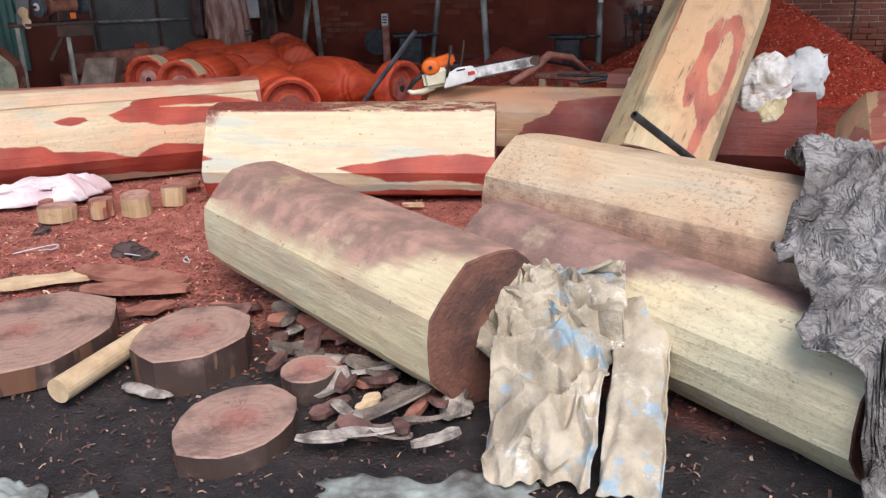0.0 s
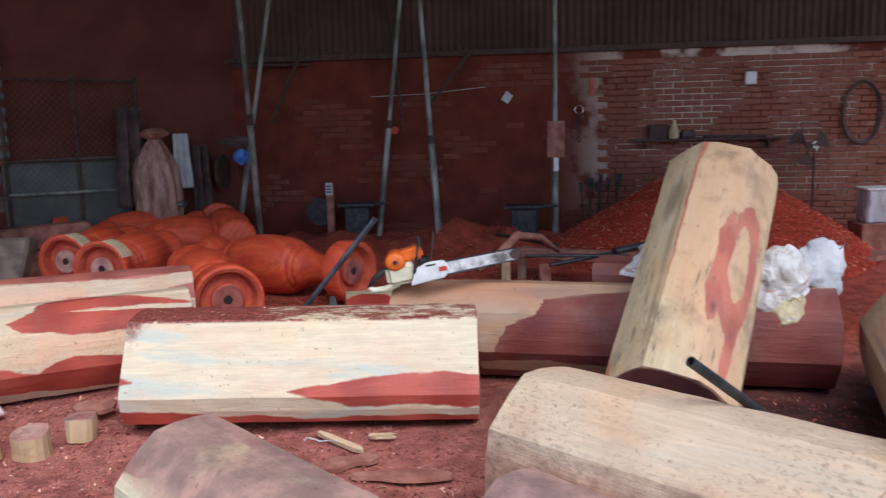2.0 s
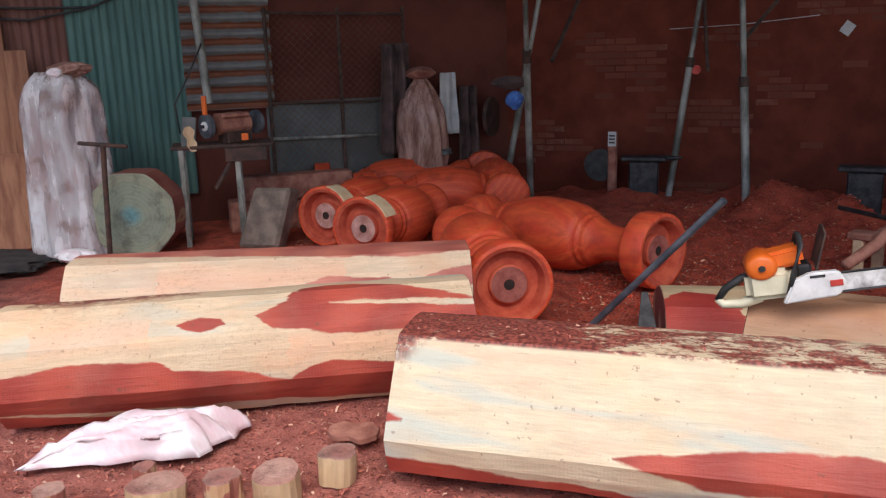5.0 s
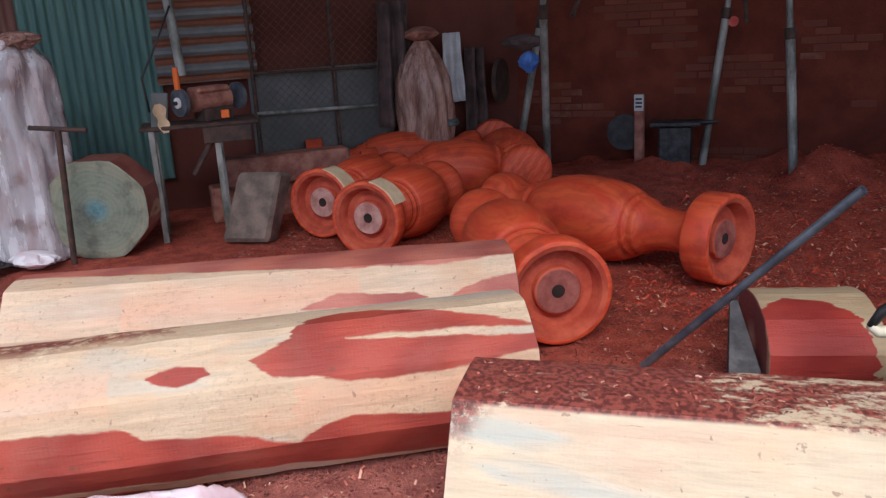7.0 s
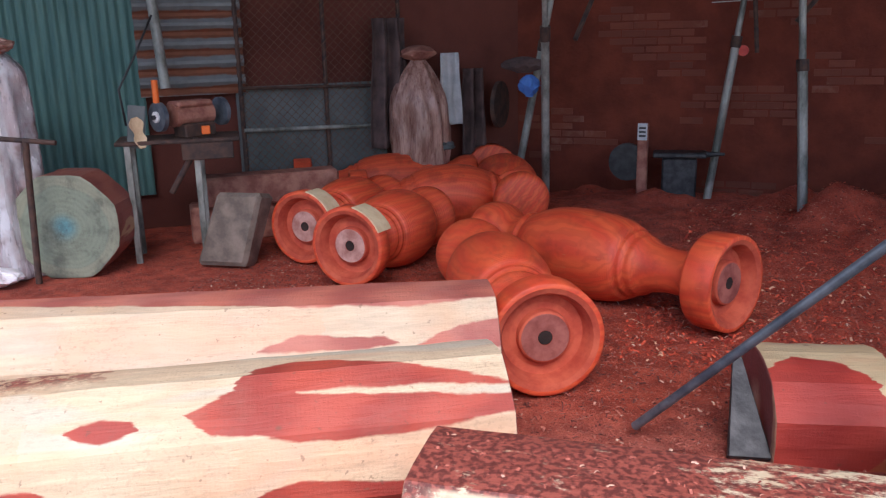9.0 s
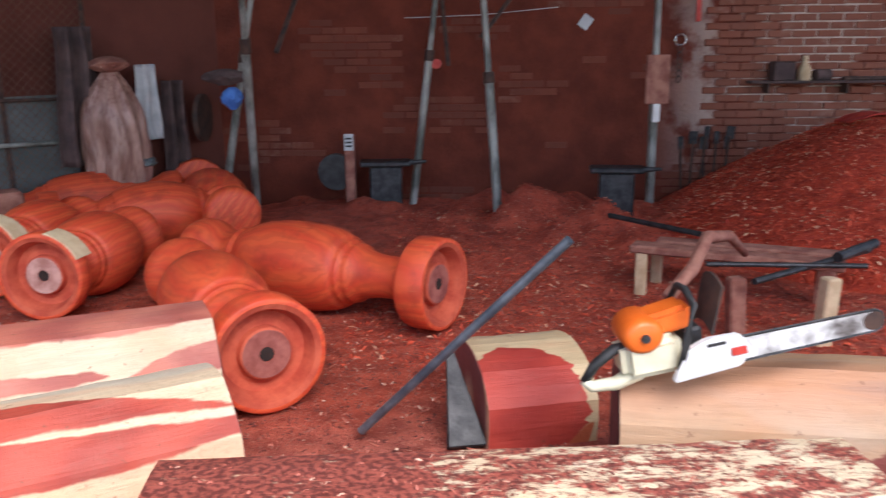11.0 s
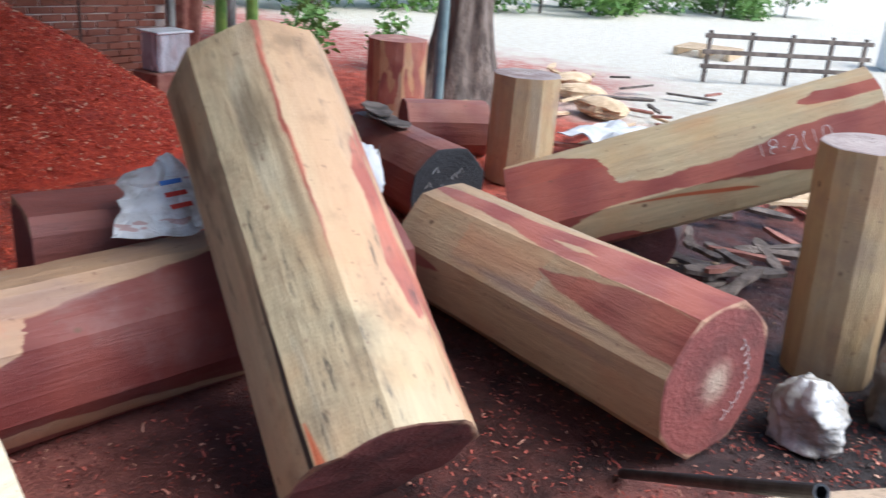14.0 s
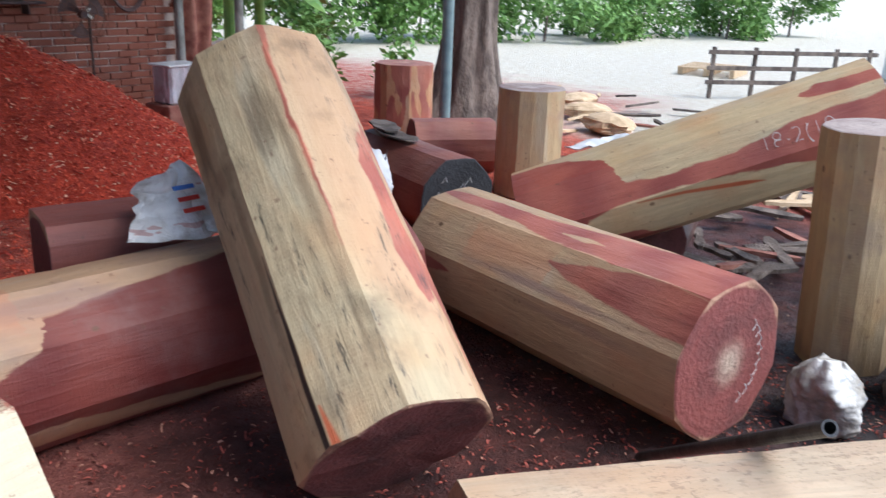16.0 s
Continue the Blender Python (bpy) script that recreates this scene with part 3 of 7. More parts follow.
octagon_log((-0.44, 3.91, 0.322), (1.18, 2.66, 0.345), ngon(8, 0.335, 29.9),
            [log_wood("rough_tan_log", pale=(0.76, 0.59, 0.41), dirt=0.35, seed=4.0, dirt_col=(0.38, 0.23, 0.16), old=[[(-1.1, -40, 22), (-0.3, -40, 24), (0.4, -40, 30), (1.1, -40, 30)]], pits=0.38, mildew=0.12, pink=0.15), END_DARK],
            "tan octagonal log with rough bark-pitted face", 4.0)
octagon_log((-0.522, 3.451, 0.222), (0.758, 2.258, 0.213), ngon(8, 0.232, 26.1),
            [log_wood("mauve_grey_log", pale=(0.88, 0.80, 0.55), red=(0.32, 0.17, 0.15), dirt=0.08, seed=7.0, dirt_col=(0.28, 0.175, 0.155), old=[[(-0.95, 10, 175), (-0.57, 18, 175), (-0.22, 16, 175), (-0.04, 38, 175), (0.08, 60, 175), (0.3, 74, 170), (0.6, 84, 160)]],
                      blots=[(-0.3, 30, 0.2, 30, 0.6)], mildew=0.15, pits=0.25, pink=0.15), END_DARK],
            "low pale log with mauve weathered upper side", 7.0)
octagon_log((-2.582, 4.984, 0.284), (-0.804, 5.229, 0.262), [(-0.14, 0.285), (-0.355, -0.07), (-0.30, -0.22), (-0.14, -0.27), (0.14, -0.27), (0.34, -0.05), (0.34, 0.05), (0.15, 0.29)],
            [log_wood("cream_log", [[(-0.06, -9, -8), (0.02, -12, -4), (0.26, -19, 1), (0.51, -21, 5), (0.75, -21, 6), (1.0, -21, 3)], [(-1.0, -160, -18), (-0.53, -160, -27), (0.0, -160, -32), (1.0, -160, -31)], [(-1.0, -2, 6), (-0.88, 0, 4), (-0.84, 2, 3)]],
                      pale=(0.82, 0.70, 0.49), dirt=0.06, seed=11.0, dirt_col=(0.46, 0.36, 0.27), blue=0.75, dust=0.262, mildew=0.08, spill=[[(-1.0, 38, 110), (-0.86, 46, 110), (-0.78, 70, 110)]]), END_RED],
            "cream hewn log with a red heartwood eye, sawdust on top", 11.0)
octagon_log((-4.459, 4.619, 0.271), (-2.668, 5.793, 0.268), ngon(8, 0.296, 30.0),
            [log_wood("banded_log", [[(-1.2, -30, 5), (-0.75, -42, 15), (-0.53, -43, 14), (-0.37, -43, 12), (-0.31, -43, 2), (0.0, -44, -5), (0.2, -46, -15), (0.28, -49, -4), (0.38, -50, 0), (0.54, -52, -3), (0.71, -54, -7), (1.2, -56, -8)],
                                     [(-1.2, -170, -31), (-0.7, -170, -50), (-0.2, -170, -60), (1.2, -170, -63)],
                                     [(0.06, 49, 51), (0.13, 36, 56), (0.21, 34, 66), (0.26, 32, 84), (0.39, 25, 94), (0.52, 23, 90), (0.67, 24, 80), (0.87, 27, 66), (1.2, 34, 46)],
                                     [(-0.28, 43, 45), (-0.24, 38, 50), (-0.18, 34, 52), (-0.12, 37, 49), (-0.08, 41, 43)]],
                      bare=[[(0.40, 59, 60), (0.57, 56, 61), (0.81, 50, 56), (1.2, 43, 50)]], pale=(0.82, 0.64, 0.43), dirt=0.12, seed=14.0, dirt_col=(0.40, 0.30, 0.22), blue=0.45, pits=0.15, mildew=0.15,
                      rosy=[[(0.2, 5, 26), (0.6, 4, 26), (1.1, 0, 30)], [(-0.9, 28, 60), (-0.4, 30, 50)]], spill=[[(-0.95, 84, 130), (-0.7, 78, 130), (-0.2, 95, 120)]]), END_RED],
            "cream octagonal log banded with dark red heartwood", 14.0)
octagon_log((-4.822, 5.376, 0.29), (-2.914, 6.407, 0.28), ngon(8, 0.305, 20.0),
            [log_wood("pink_cream_log", [[(-1.2, 95, 175), (-0.9, 92, 175), (-0.41, 78, 175), (0.32, 65, 170), (0.8, 62, 160), (1.2, 66, 150)], [(0.15, 27, 28), (0.31, 26, 38), (0.5, 26, 36), (0.64, 27, 35), (0.69, 30, 31)], [(0.73, 25, 26), (0.92, 23, 42), (1.2, 22, 48)]],
                      pale=(0.82, 0.63, 0.44), red=(0.46, 0.13, 0.10), dirt=0.1, seed=17.0, pits=0.15, mildew=0.1, rosy=[[(-0.6, 25, 50), (0.4, 30, 55)]]), END_RED],
            "cream and pink octagonal log lying behind another", 17.0)
# red heartwood below, its tone darkened further for the shade low on the log
octagon_log((-1.34, 5.92, 0.285), (1.15, 5.70, 0.285), ngon(8, 0.305, 30.0),
            [log_wood("tan_over_red_log", [[(-1.4, -175, -15), (-0.62, -175, -14), (-0.53, -175, 18), (-0.38, -175, 30), (-0.33, -175, 52), (-0.13, -175, 58), (0.09, -175, 62), (0.35, -175, 70), (1.4, -175, 80)]],
                      bare=[[(-0.7, -46, -30), (-0.3, -49, -26), (0.14, -56, -36), (0.46, -58, -51), (0.7, -58, -57)]], pale=(0.54, 0.35, 0.215), red=(0.17, 0.034, 0.028), dirt=0.3, seed=21.0,
                      blots=[(-0.3, 62, 0.3, 14, 0.5)], rosy=[[(-1.3, 42, 80), (-0.4, 45, 90)]]), END_BROWN],
            "long log, tan above and dark red below, carrying the chainsaw", 21.0)
octagon_log((0.555, 5.824, 1.135), (0.117, 4.628, 0.217), ngon(8, 0.324, 33.0),
            [log_wood("leaning_log", [[(-0.95, 77, 83), (-0.5, 76, 79.5), (-0.1, 76, 78.5), (0.1, 77, 78.5), (0.22, 78, 78)], [(-0.28, 119, 123), (-0.14, 113, 126), (0.07, 114, 124), (0.26, 111, 128), (0.41, 116, 124), (0.45, 120, 121)], [(-0.40, 140, 142), (-0.3, 128, 156), (0.0, 118, 162), (0.2, 121, 160), (0.38, 126, 152), (0.5, 136, 150), (0.74, 140, 147)]],
                      bare=[[(-0.24, 136, 140), (-0.12, 130, 149), (0.1, 126, 151), (0.2, 131, 148), (0.27, 139, 141)]],
                      pale=(0.62, 0.50, 0.31), red=(0.42, 0.12, 0.085), dirt=0.5, seed=26.0, dirt_col=(0.15, 0.105, 0.062), blue=0.2, rosy=[[(-0.95, 76, 170), (-0.45, 76, 170), (0.0, 77, 170), (0.35, 82, 170), (0.55, 112, 170), (0.9, 121, 170)]],
                      blots=[(-0.38, 60, 0.2, 15, 0.7), (-0.5, 3, 0.28, 12, 0.7), (-0.05, 70, 0.35, 4, 0.5), (0.4, 70, 0.25, 3, 0.5), (0.1, 24, 0.5, 5, 0.5)], mildew=0.85, pink=0.15,
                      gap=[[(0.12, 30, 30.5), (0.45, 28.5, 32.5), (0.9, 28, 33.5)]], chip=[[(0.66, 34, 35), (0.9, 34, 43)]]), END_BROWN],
            "octagonal log propped up at a slant against another", 26.0, jag=0.02)
octagon_log((1.593, 5.652, 0.29), (1.242, 4.088, 0.31), ngon(8, 0.318, 16.0),
            [log_wood("red_topped_log", [[(-0.85, 78, 84), (-0.6, 70, 90), (-0.25, 70, 92), (0.0, 64, 96), (0.25, 63, 100), (0.5, 61, 106), (0.95, 61, 108)], [(0.08, 45, 47), (0.2, 38, 51), (0.4, 32, 57), (0.57, 28, 60), (0.95, 23, 62)], [(-0.85, -8, 12), (-0.6, 0, 10), (-0.45, 4, 5)]],
                      bare=[[(0.0, 76, 78), (0.15, 74, 82), (0.24, 78, 79)]], pale=(0.60, 0.42, 0.255), red=(0.33, 0.095, 0.075), dirt=0.15, seed=31.0, mildew=0.25, blots=[(0.1, 23, 0.5, 4, 0.7), (0.3, 8, 0.4, 4, 0.4)], rosy=[[(-0.4, 26, 55), (0.1, 26, 55)]]), END_RED],
            "octagonal log with red top and chalked ring-grained end", 31.0)


# ---------------------------------------------------------------- turned vases
def vase_material():
    k = Mat("orange_red_turned_wood", 0.55)
    o = k.n("TexCoord").outputs["Object"]
    g = k.n("Mapping", Vector=o, Scale=(2.2, 2.2, 0.6)).outputs[0]
    w = k.n("TexWave", Vector=g, Scale=2.2, Distortion=7.0, Detail=3.0).outputs[1]
    fine = k.noise(k.n("Mapping", Vector=o, Scale=(14, 14, 2)).outputs[0], 4.0, 5, 0.6)
    rnd = k.n("ObjectInfo").outputs["Random"]
    loops = k.ramp(k.n("TexWave", Vector=k.n("Mapping", Vector=o, Scale=(3.0, 3.0, 1.1)).outputs[0], Scale=3.6, Distortion=9.0, Detail=2.0).outputs[1], 0.35, 0.95)
    col = k.mix(k.math("MULTIPLY", w, 0.7), (0.70, 0.068, 0.026), (0.84, 0.155, 0.050))
    col = k.mix(k.math("MULTIPLY", loops, 0.35), col, (0.48, 0.045, 0.018))
    col = k.mix(k.math("MULTIPLY", rnd, 0.4), col, (0.66, 0.08, 0.03))
    col = k.mix(k.math("MULTIPLY", k.ramp(k.noise(o, 5.0, 5), 0.52, 0.7), 0.5), col, (0.28, 0.03, 0.015))
    col = k.mix(k.ramp(fine, 0.62, 0.8), col, (0.60, 0.20, 0.09))
    turn = k.n("SeparateXYZ", Vector=o).outputs[2]
    return k.done(col, k.math("ADD", k.math("MULTIPLY", fine, 0.3), 0.42), k.math("ADD", fine, k.math("MULTIPLY", k.math("SINE", k.math("MULTIPLY", turn, 500.0)), 0.15)), 0.25, 0.006)


VASE = vase_material()
VASE_IN = plain("dusty_hollowed_wood", (0.42, 0.055, 0.028), (0.60, 0.12, 0.06), 9.0, 0.85)
HUBPALE = plain("pale_dusty_hub", (0.36, 0.15, 0.12), (0.62, 0.36, 0.30), 11.0, 0.9)
HUBDARK = plain("dull_red_hub", (0.22, 0.05, 0.04), (0.40, 0.13, 0.10), 11.0, 0.9)
BORESHADE = plain("bore_shade", (0.02, 0.012, 0.01), (0.05, 0.025, 0.02), 9.0, 0.95)
BODY = [(0.0, 0.236), (0.0, 0.252), (0.006, 0.260), (0.145, 0.262), (0.158, 0.256), (0.164, 0.24), (0.168, 0.165), (0.185, 0.142), (0.24, 0.124), (0.31, 0.124), (0.37, 0.138), (0.40, 0.155), (0.412, 0.172), (0.43, 0.178), (0.445, 0.172),
        (0.45, 0.188), (0.468, 0.196), (0.482, 0.190), (0.488, 0.212), (0.515, 0.225), (0.56, 0.244), (0.66, 0.262), (0.80, 0.272), (0.93, 0.268), (1.03, 0.252), (1.12, 0.225), (1.18, 0.198), (1.20, 0.182),
        (1.215, 0.192), (1.235, 0.194), (1.25, 0.182), (1.256, 0.165), (1.275, 0.170), (1.29, 0.160), (1.33, 0.158), (1.38, 0.172), (1.42, 0.195), (1.46, 0.214), (1.51, 0.226), (1.57, 0.222), (1.605, 0.205), (1.62, 0.17), (1.62, 0.0)]


BODY = [(z if z < 0.168 else 0.168 + (z - 0.168) * 1.4 if z < 0.45 else z + 0.113, r) for z, r in BODY]


def turned_vase(foot, far, label, roll=0.0, size=1.0, slab=False):
    """A solid turned vase lying on its side, its foot hollowed and bored."""
    foot, far = Vector(foot), Vector(far)
    m = Matrix.Translation(foot) @ (far - foot).to_track_quat("Z", "Y").to_matrix().to_4x4() @ pose(0, 0, 0, 0, 0, roll)
    k = (far - foot).length / BODY[-1][0]
    root = empty("turned_vase", m, label, "vase", "turned vases lying on the floor")
    part("vase_body", lathe([(z * k, r * size) for z, r in BODY], 48), VASE, root, smooth=True)
    part("hollow_foot", lathe([(0.0, 0.237 * size), (0.012, 0.212 * size), (0.05, 0.196 * size), (0.088, 0.186 * size), (0.094, 0.15 * size), (0.09, 0.122 * size), (0.05, 0.118 * size), (0.044, 0.11 * size), (0.044, 0.034 * size), (0.10, 0.03 * size), (0.10, 0)], 40), VASE_IN, root, "hollowed foot with a raised hub", smooth=False)
    # flat dark disc at the mouth of the bore stands for the shade inside
    part("bore", lathe([(0.0415, 0.0), (0.0415, 0.030 * size), (0.0435, 0.033 * size)], 16), BORESHADE, root, "dark disc for the shade in the bored centre hole")
    part("hub_face", lathe([(0.0425, 0.034 * size), (0.0425, 0.108 * size), (0.046, 0.112 * size), (0.05, 0.10 * size)], 32), HUBPALE if slab else HUBDARK, root, "dusty sawn hub face")
    if slab:
        bm = bmesh.new()
        for i in range(7):
            a = radians(35 + 9 * i)
            for z in (0.0, 0.16):
                bm.verts.new((0.268 * size * math.cos(a), 0.268 * size * math.sin(a), z))
        vs = list(bm.verts)
        for i in range(0, 12, 2):
            bm.faces.new((vs[i], vs[i + 1], vs[i + 3], vs[i + 2]))
        thicken(bm, 0.008)
        part("sapwood_patch", bm, log_wood_pale, root, "unturned strip of pale sapwood")
    return root


log_wood_pale = plain("pale_sapwood", (0.70, 0.52, 0.30), (0.82, 0.66, 0.42), 12.0, 0.7)
turned_vase((-2.03, 7.72, 0.27), (-3.74, 8.60, 0.235), "orange-red turned wooden vase lying on sawdust", 20)
turned_vase((-2.72, 6.60, 0.27), (-3.66, 8.06, 0.24), "orange-red turned vase, hollow foot showing its bore", 80)
turned_vase((-4.99, 8.20, 0.27), (-4.93, 9.42, 0.24), "turned vase with a pale unturned strip on its foot", 66, slab=True)
turned_vase((-4.40, 7.80, 0.27), (-4.35, 9.02, 0.24), "turned vase with a pale sapwood strip on its rim", 66, slab=True)
turned_vase((-5.15, 9.20, 0.27), (-3.86, 10.02, 0.27), "dusty orange vase lying across behind two others", 20, size=0.95)
turned_vase((-4.60, 11.00, 0.27), (-3.78, 9.55, 0.27), "dusty orange vase lying near the wall posts", 140)
turned_vase((-5.95, 9.62, 0.27), (-4.55, 10.52, 0.27), "dusty orange vase lying deep by the fence, rag on it", 40, size=0.97)

# ---------------------------------------------------------------- shavings heap
def heap_z(x, y):
    cx, cy = 1.30, 10.15
    dx = (x - cx) / (1.75 if x < cx else 1.65)
    dy = (y - cy) / (1.75 if y < cy else 2.6)
    d = math.sqrt(dx * dx + dy * dy)
    q = Vector((x * 2, y * 2, 0))
    z = 1.06 * max(0.0, 1 - d) ** 0.92 * (1 + 0.10 * noise.noise(q)) + 0.03 * noise.noise(q * 3) + 0.014 * noise.noise(q * 11)
    if d > 0.96:
        z -= min(0.2, (d - 0.96) * 0.9)
    return min(z, 0.95 + 0.03 * noise.noise(q * 2)) + 0.01


def heap():
    bm = bmesh.new()
    n = 90
    for j in range(n + 1):
        for i in range(n + 1):
            x, y = -0.7 + 4.0 * i / n, 8.0 + 3.32 * j / n
            bm.verts.new((x, y, heap_z(x, y)))
    vs = list(bm.verts)
    for j in range(n):
        for i in range(n):
            a = j * (n + 1) + i
            bm.faces.new((vs[a], vs[a + 1], vs[a + n + 2], vs[a + n + 1]))
    return thing("sawdust_heap", bm, HEAP, Matrix(), "tall heap of bright red wood shavings by the wall", "sawdust heap", smooth=True)


def heap_material():
    k = Mat("red_shavings", 0.85)
    p = k.n("NewGeometry").outputs["Position"]
    a, b, c = k.noise(p, 2.5, 5), k.noise(p, 22.0, 5, 0.7), k.noise(p, 90.0, 4, 0.7)
    col = k.mix(k.ramp(b, 0.3, 0.7), (0.36, 0.026, 0.012), (0.68, 0.075, 0.028))
    col = k.mix(k.ramp(c, 0.56, 0.7), col, (0.60, 0.16, 0.08))
    col = k.mix(k.math("MULTIPLY", k.ramp(a, 0.55, 0.7), 0.4), col, (0.30, 0.035, 0.02))
    return k.done(col, None, k.math("ADD", b, k.math("MULTIPLY", c, 0.7)), 0.9, 0.03)


HEAP = heap_material()
heap()

TEAL = plain("blue_green_post_paint", (0.13, 0.21, 0.23), (0.22, 0.31, 0.32), 7.0, 0.45)
# ---------------------------------------------------------------- poles and posts
def pole(a, b, r, label, step=None):
    """A steel prop; step: where a thinner pipe slides into a thicker one."""
    a, b = Vector(a), Vector(b)
    root = empty("steel_prop", Matrix.Translation(a), label, "prop", "steel props")
    d = b - a
    f = step if step else 0.45
    part("outer_tube", tube((0, 0, 0), d * f, r, hollow=0.006), STEEL, root)
    part("inner_tube", tube(d * (f - 0.02), d, r * 0.72), STEEL, root)
    part("collar", tube(d * (f - 0.015), d * (f + 0.012), r * 1.25), RUST, root, "rusty collar")
    part("base_plate", box(0.14, 0.14, 0.012, (0, 0, -0.006), 0.002), RUST, root)
    return root


pole((-3.95, 10.75, 0.02), (-3.55, 9.25, 4.3), 0.035, "slim galvanised steel prop with sliding joint", 0.36)
pole((-4.35, 11.0, 0.02), (-3.6, 10.9, 3.6), 0.035, "greenish steel prop leaning inward", 0.4)
pole((-1.74, 10.74, 0.05), (-2.0, 11.15, 3.6), 0.04, "leaning steel prop standing in sawdust", 0.34)
pole((-2.55, 11.1, 0.02), (-2.1, 11.1, 3.6), 0.035, "leaning steel prop against the back wall", 0.4)
pole((-0.37, 10.89, 0.05), (-0.37, 10.95, 3.6), 0.04, "upright steel prop near the anvil", 0.3)
thing("green_post", tube((0, 0, -0.05), (0, 0, 5.25), 0.055, seg=20), TEAL, pose(-3.42, 3.35, 0), "blue-green painted steel roof post", "post")
thing("green_post", tube((0, 0, -0.05), (0, 0, 4.7), 0.05, seg=20), TEAL, pose(4.37, 8.1, 0), "blue-green painted steel roof post", "post")


# ---------------------------------------------------------------- more materials
BARK = plain("grey_bark", (0.09, 0.07, 0.06), (0.24, 0.19, 0.16), 9.0, 0.95, bump=0.9, stretch=(1, 1, 0.35), dist=0.04)
OFFCUT = plain("red_brown_offcut", (0.22, 0.075, 0.055), (0.40, 0.18, 0.13), 10.0, 0.85, bump=0.6)
OFFDARK = plain("damp_dark_offcut", (0.06, 0.03, 0.028), (0.19, 0.095, 0.08), 12.0, 0.8, bump=0.7)
SHEETGREY = plain("muddy_grey_plastic", (0.10, 0.09, 0.085), (0.33, 0.37, 0.35), 7.0, 0.35, bump=0.5)
OFFPALE = plain("pale_offcut", (0.50, 0.35, 0.21), (0.68, 0.51, 0.33), 10.0, 0.85, bump=0.6)
def sack_cloth(name, a, b, print_col, foot=-1.0):
    k = Mat(name, 0.5)
    p = k.n("TexCoord").outputs["Object"]
    v1 = k.math("ABSOLUTE", k.math("SUBTRACT", k.noise(p, 7.0, 3, 0.5, 0.8), 0.5))
    v2 = k.math("ABSOLUTE", k.math("SUBTRACT", k.noise(p, 17.0, 3, 0.5, 0.5), 0.5))
    stain = k.noise(p, 6.0, 6, 0.65)
    col = k.mix(k.ramp(stain, 0.35, 0.6), a, b)
    mark = k.math("MULTIPLY", k.ramp(k.noise(k.n("Mapping", Vector=p, Scale=(1, 1, 5)).outputs[0], 7.0, 2), 0.64, 0.67), 0.6)
    col = k.mix(mark, col, print_col)
    muck = k.math("ADD", k.n("SeparateXYZ", Vector=p).outputs[2], k.math("MULTIPLY", k.math("SUBTRACT", k.noise(p, 5.0, 6, 0.7), 0.5), 0.45))
    col = k.mix(k.ramp(muck, foot - 0.12, foot + 0.04, 0.9, 0.0), col, (0.13, 0.10, 0.085))
    return k.done(col, None, k.math("ADD", v1, k.math("MULTIPLY", v2, 0.5)), 0.5, 0.05)


WHITEPL = sack_cloth("woven_white_plastic", (0.40, 0.36, 0.32), (0.74, 0.73, 0.72), (0.45, 0.16, 0.12))
MUCKYPL = sack_cloth("mucky_woven_plastic", (0.30, 0.27, 0.23), (0.66, 0.65, 0.63), (0.45, 0.20, 0.16), 0.31)
MUCKYLOW = sack_cloth("woven_plastic_dirty_below", (0.34, 0.31, 0.27), (0.72, 0.71, 0.69), (0.30, 0.34, 0.45), 0.03)
PINKPL = plain("white_and_pink_plastic", (0.70, 0.50, 0.54), (0.80, 0.80, 0.82), 3.0, 0.4, bump=0.4, fine=25, stretch=(1, 2.5, 1))
def tarp_material():
    k = Mat("dirty_tarpaulin_shaded_creases", 0.6)
    p = k.n("NewGeometry").outputs["Position"]
    warp = k.n("VectorMath", i0=p, i1=k.n("VectorMath", i0=k.n("TexNoise", Vector=p, Scale=3.0, Detail=3.0).outputs[1], i1=(0.5, 0.5, 0.5)).outputs[0]).outputs[0]
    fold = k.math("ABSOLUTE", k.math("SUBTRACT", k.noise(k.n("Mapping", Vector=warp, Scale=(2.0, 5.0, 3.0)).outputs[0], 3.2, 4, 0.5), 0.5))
    thin = k.math("ABSOLUTE", k.math("SUBTRACT", k.noise(k.n("Mapping", Vector=warp, Scale=(5.0, 2.0, 4.0)).outputs[0], 6.0, 4, 0.5), 0.5))
    col = k.mix(k.ramp(k.noise(p, 4.0, 6, 0.65), 0.35, 0.65), (0.13, 0.115, 0.11), (0.36, 0.345, 0.34))
    # crease shade put into the colour, following the folds of the bump
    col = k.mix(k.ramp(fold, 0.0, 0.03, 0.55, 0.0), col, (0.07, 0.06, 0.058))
    col = k.mix(k.math("MULTIPLY", k.ramp(k.noise(p, 40.0, 4, 0.7), 0.56, 0.66), 0.5), col, (0.10, 0.075, 0.065))
    return k.done(col, None, k.math("ADD", fold, k.math("MULTIPLY", thin, 0.5)), 1.0, 0.06)


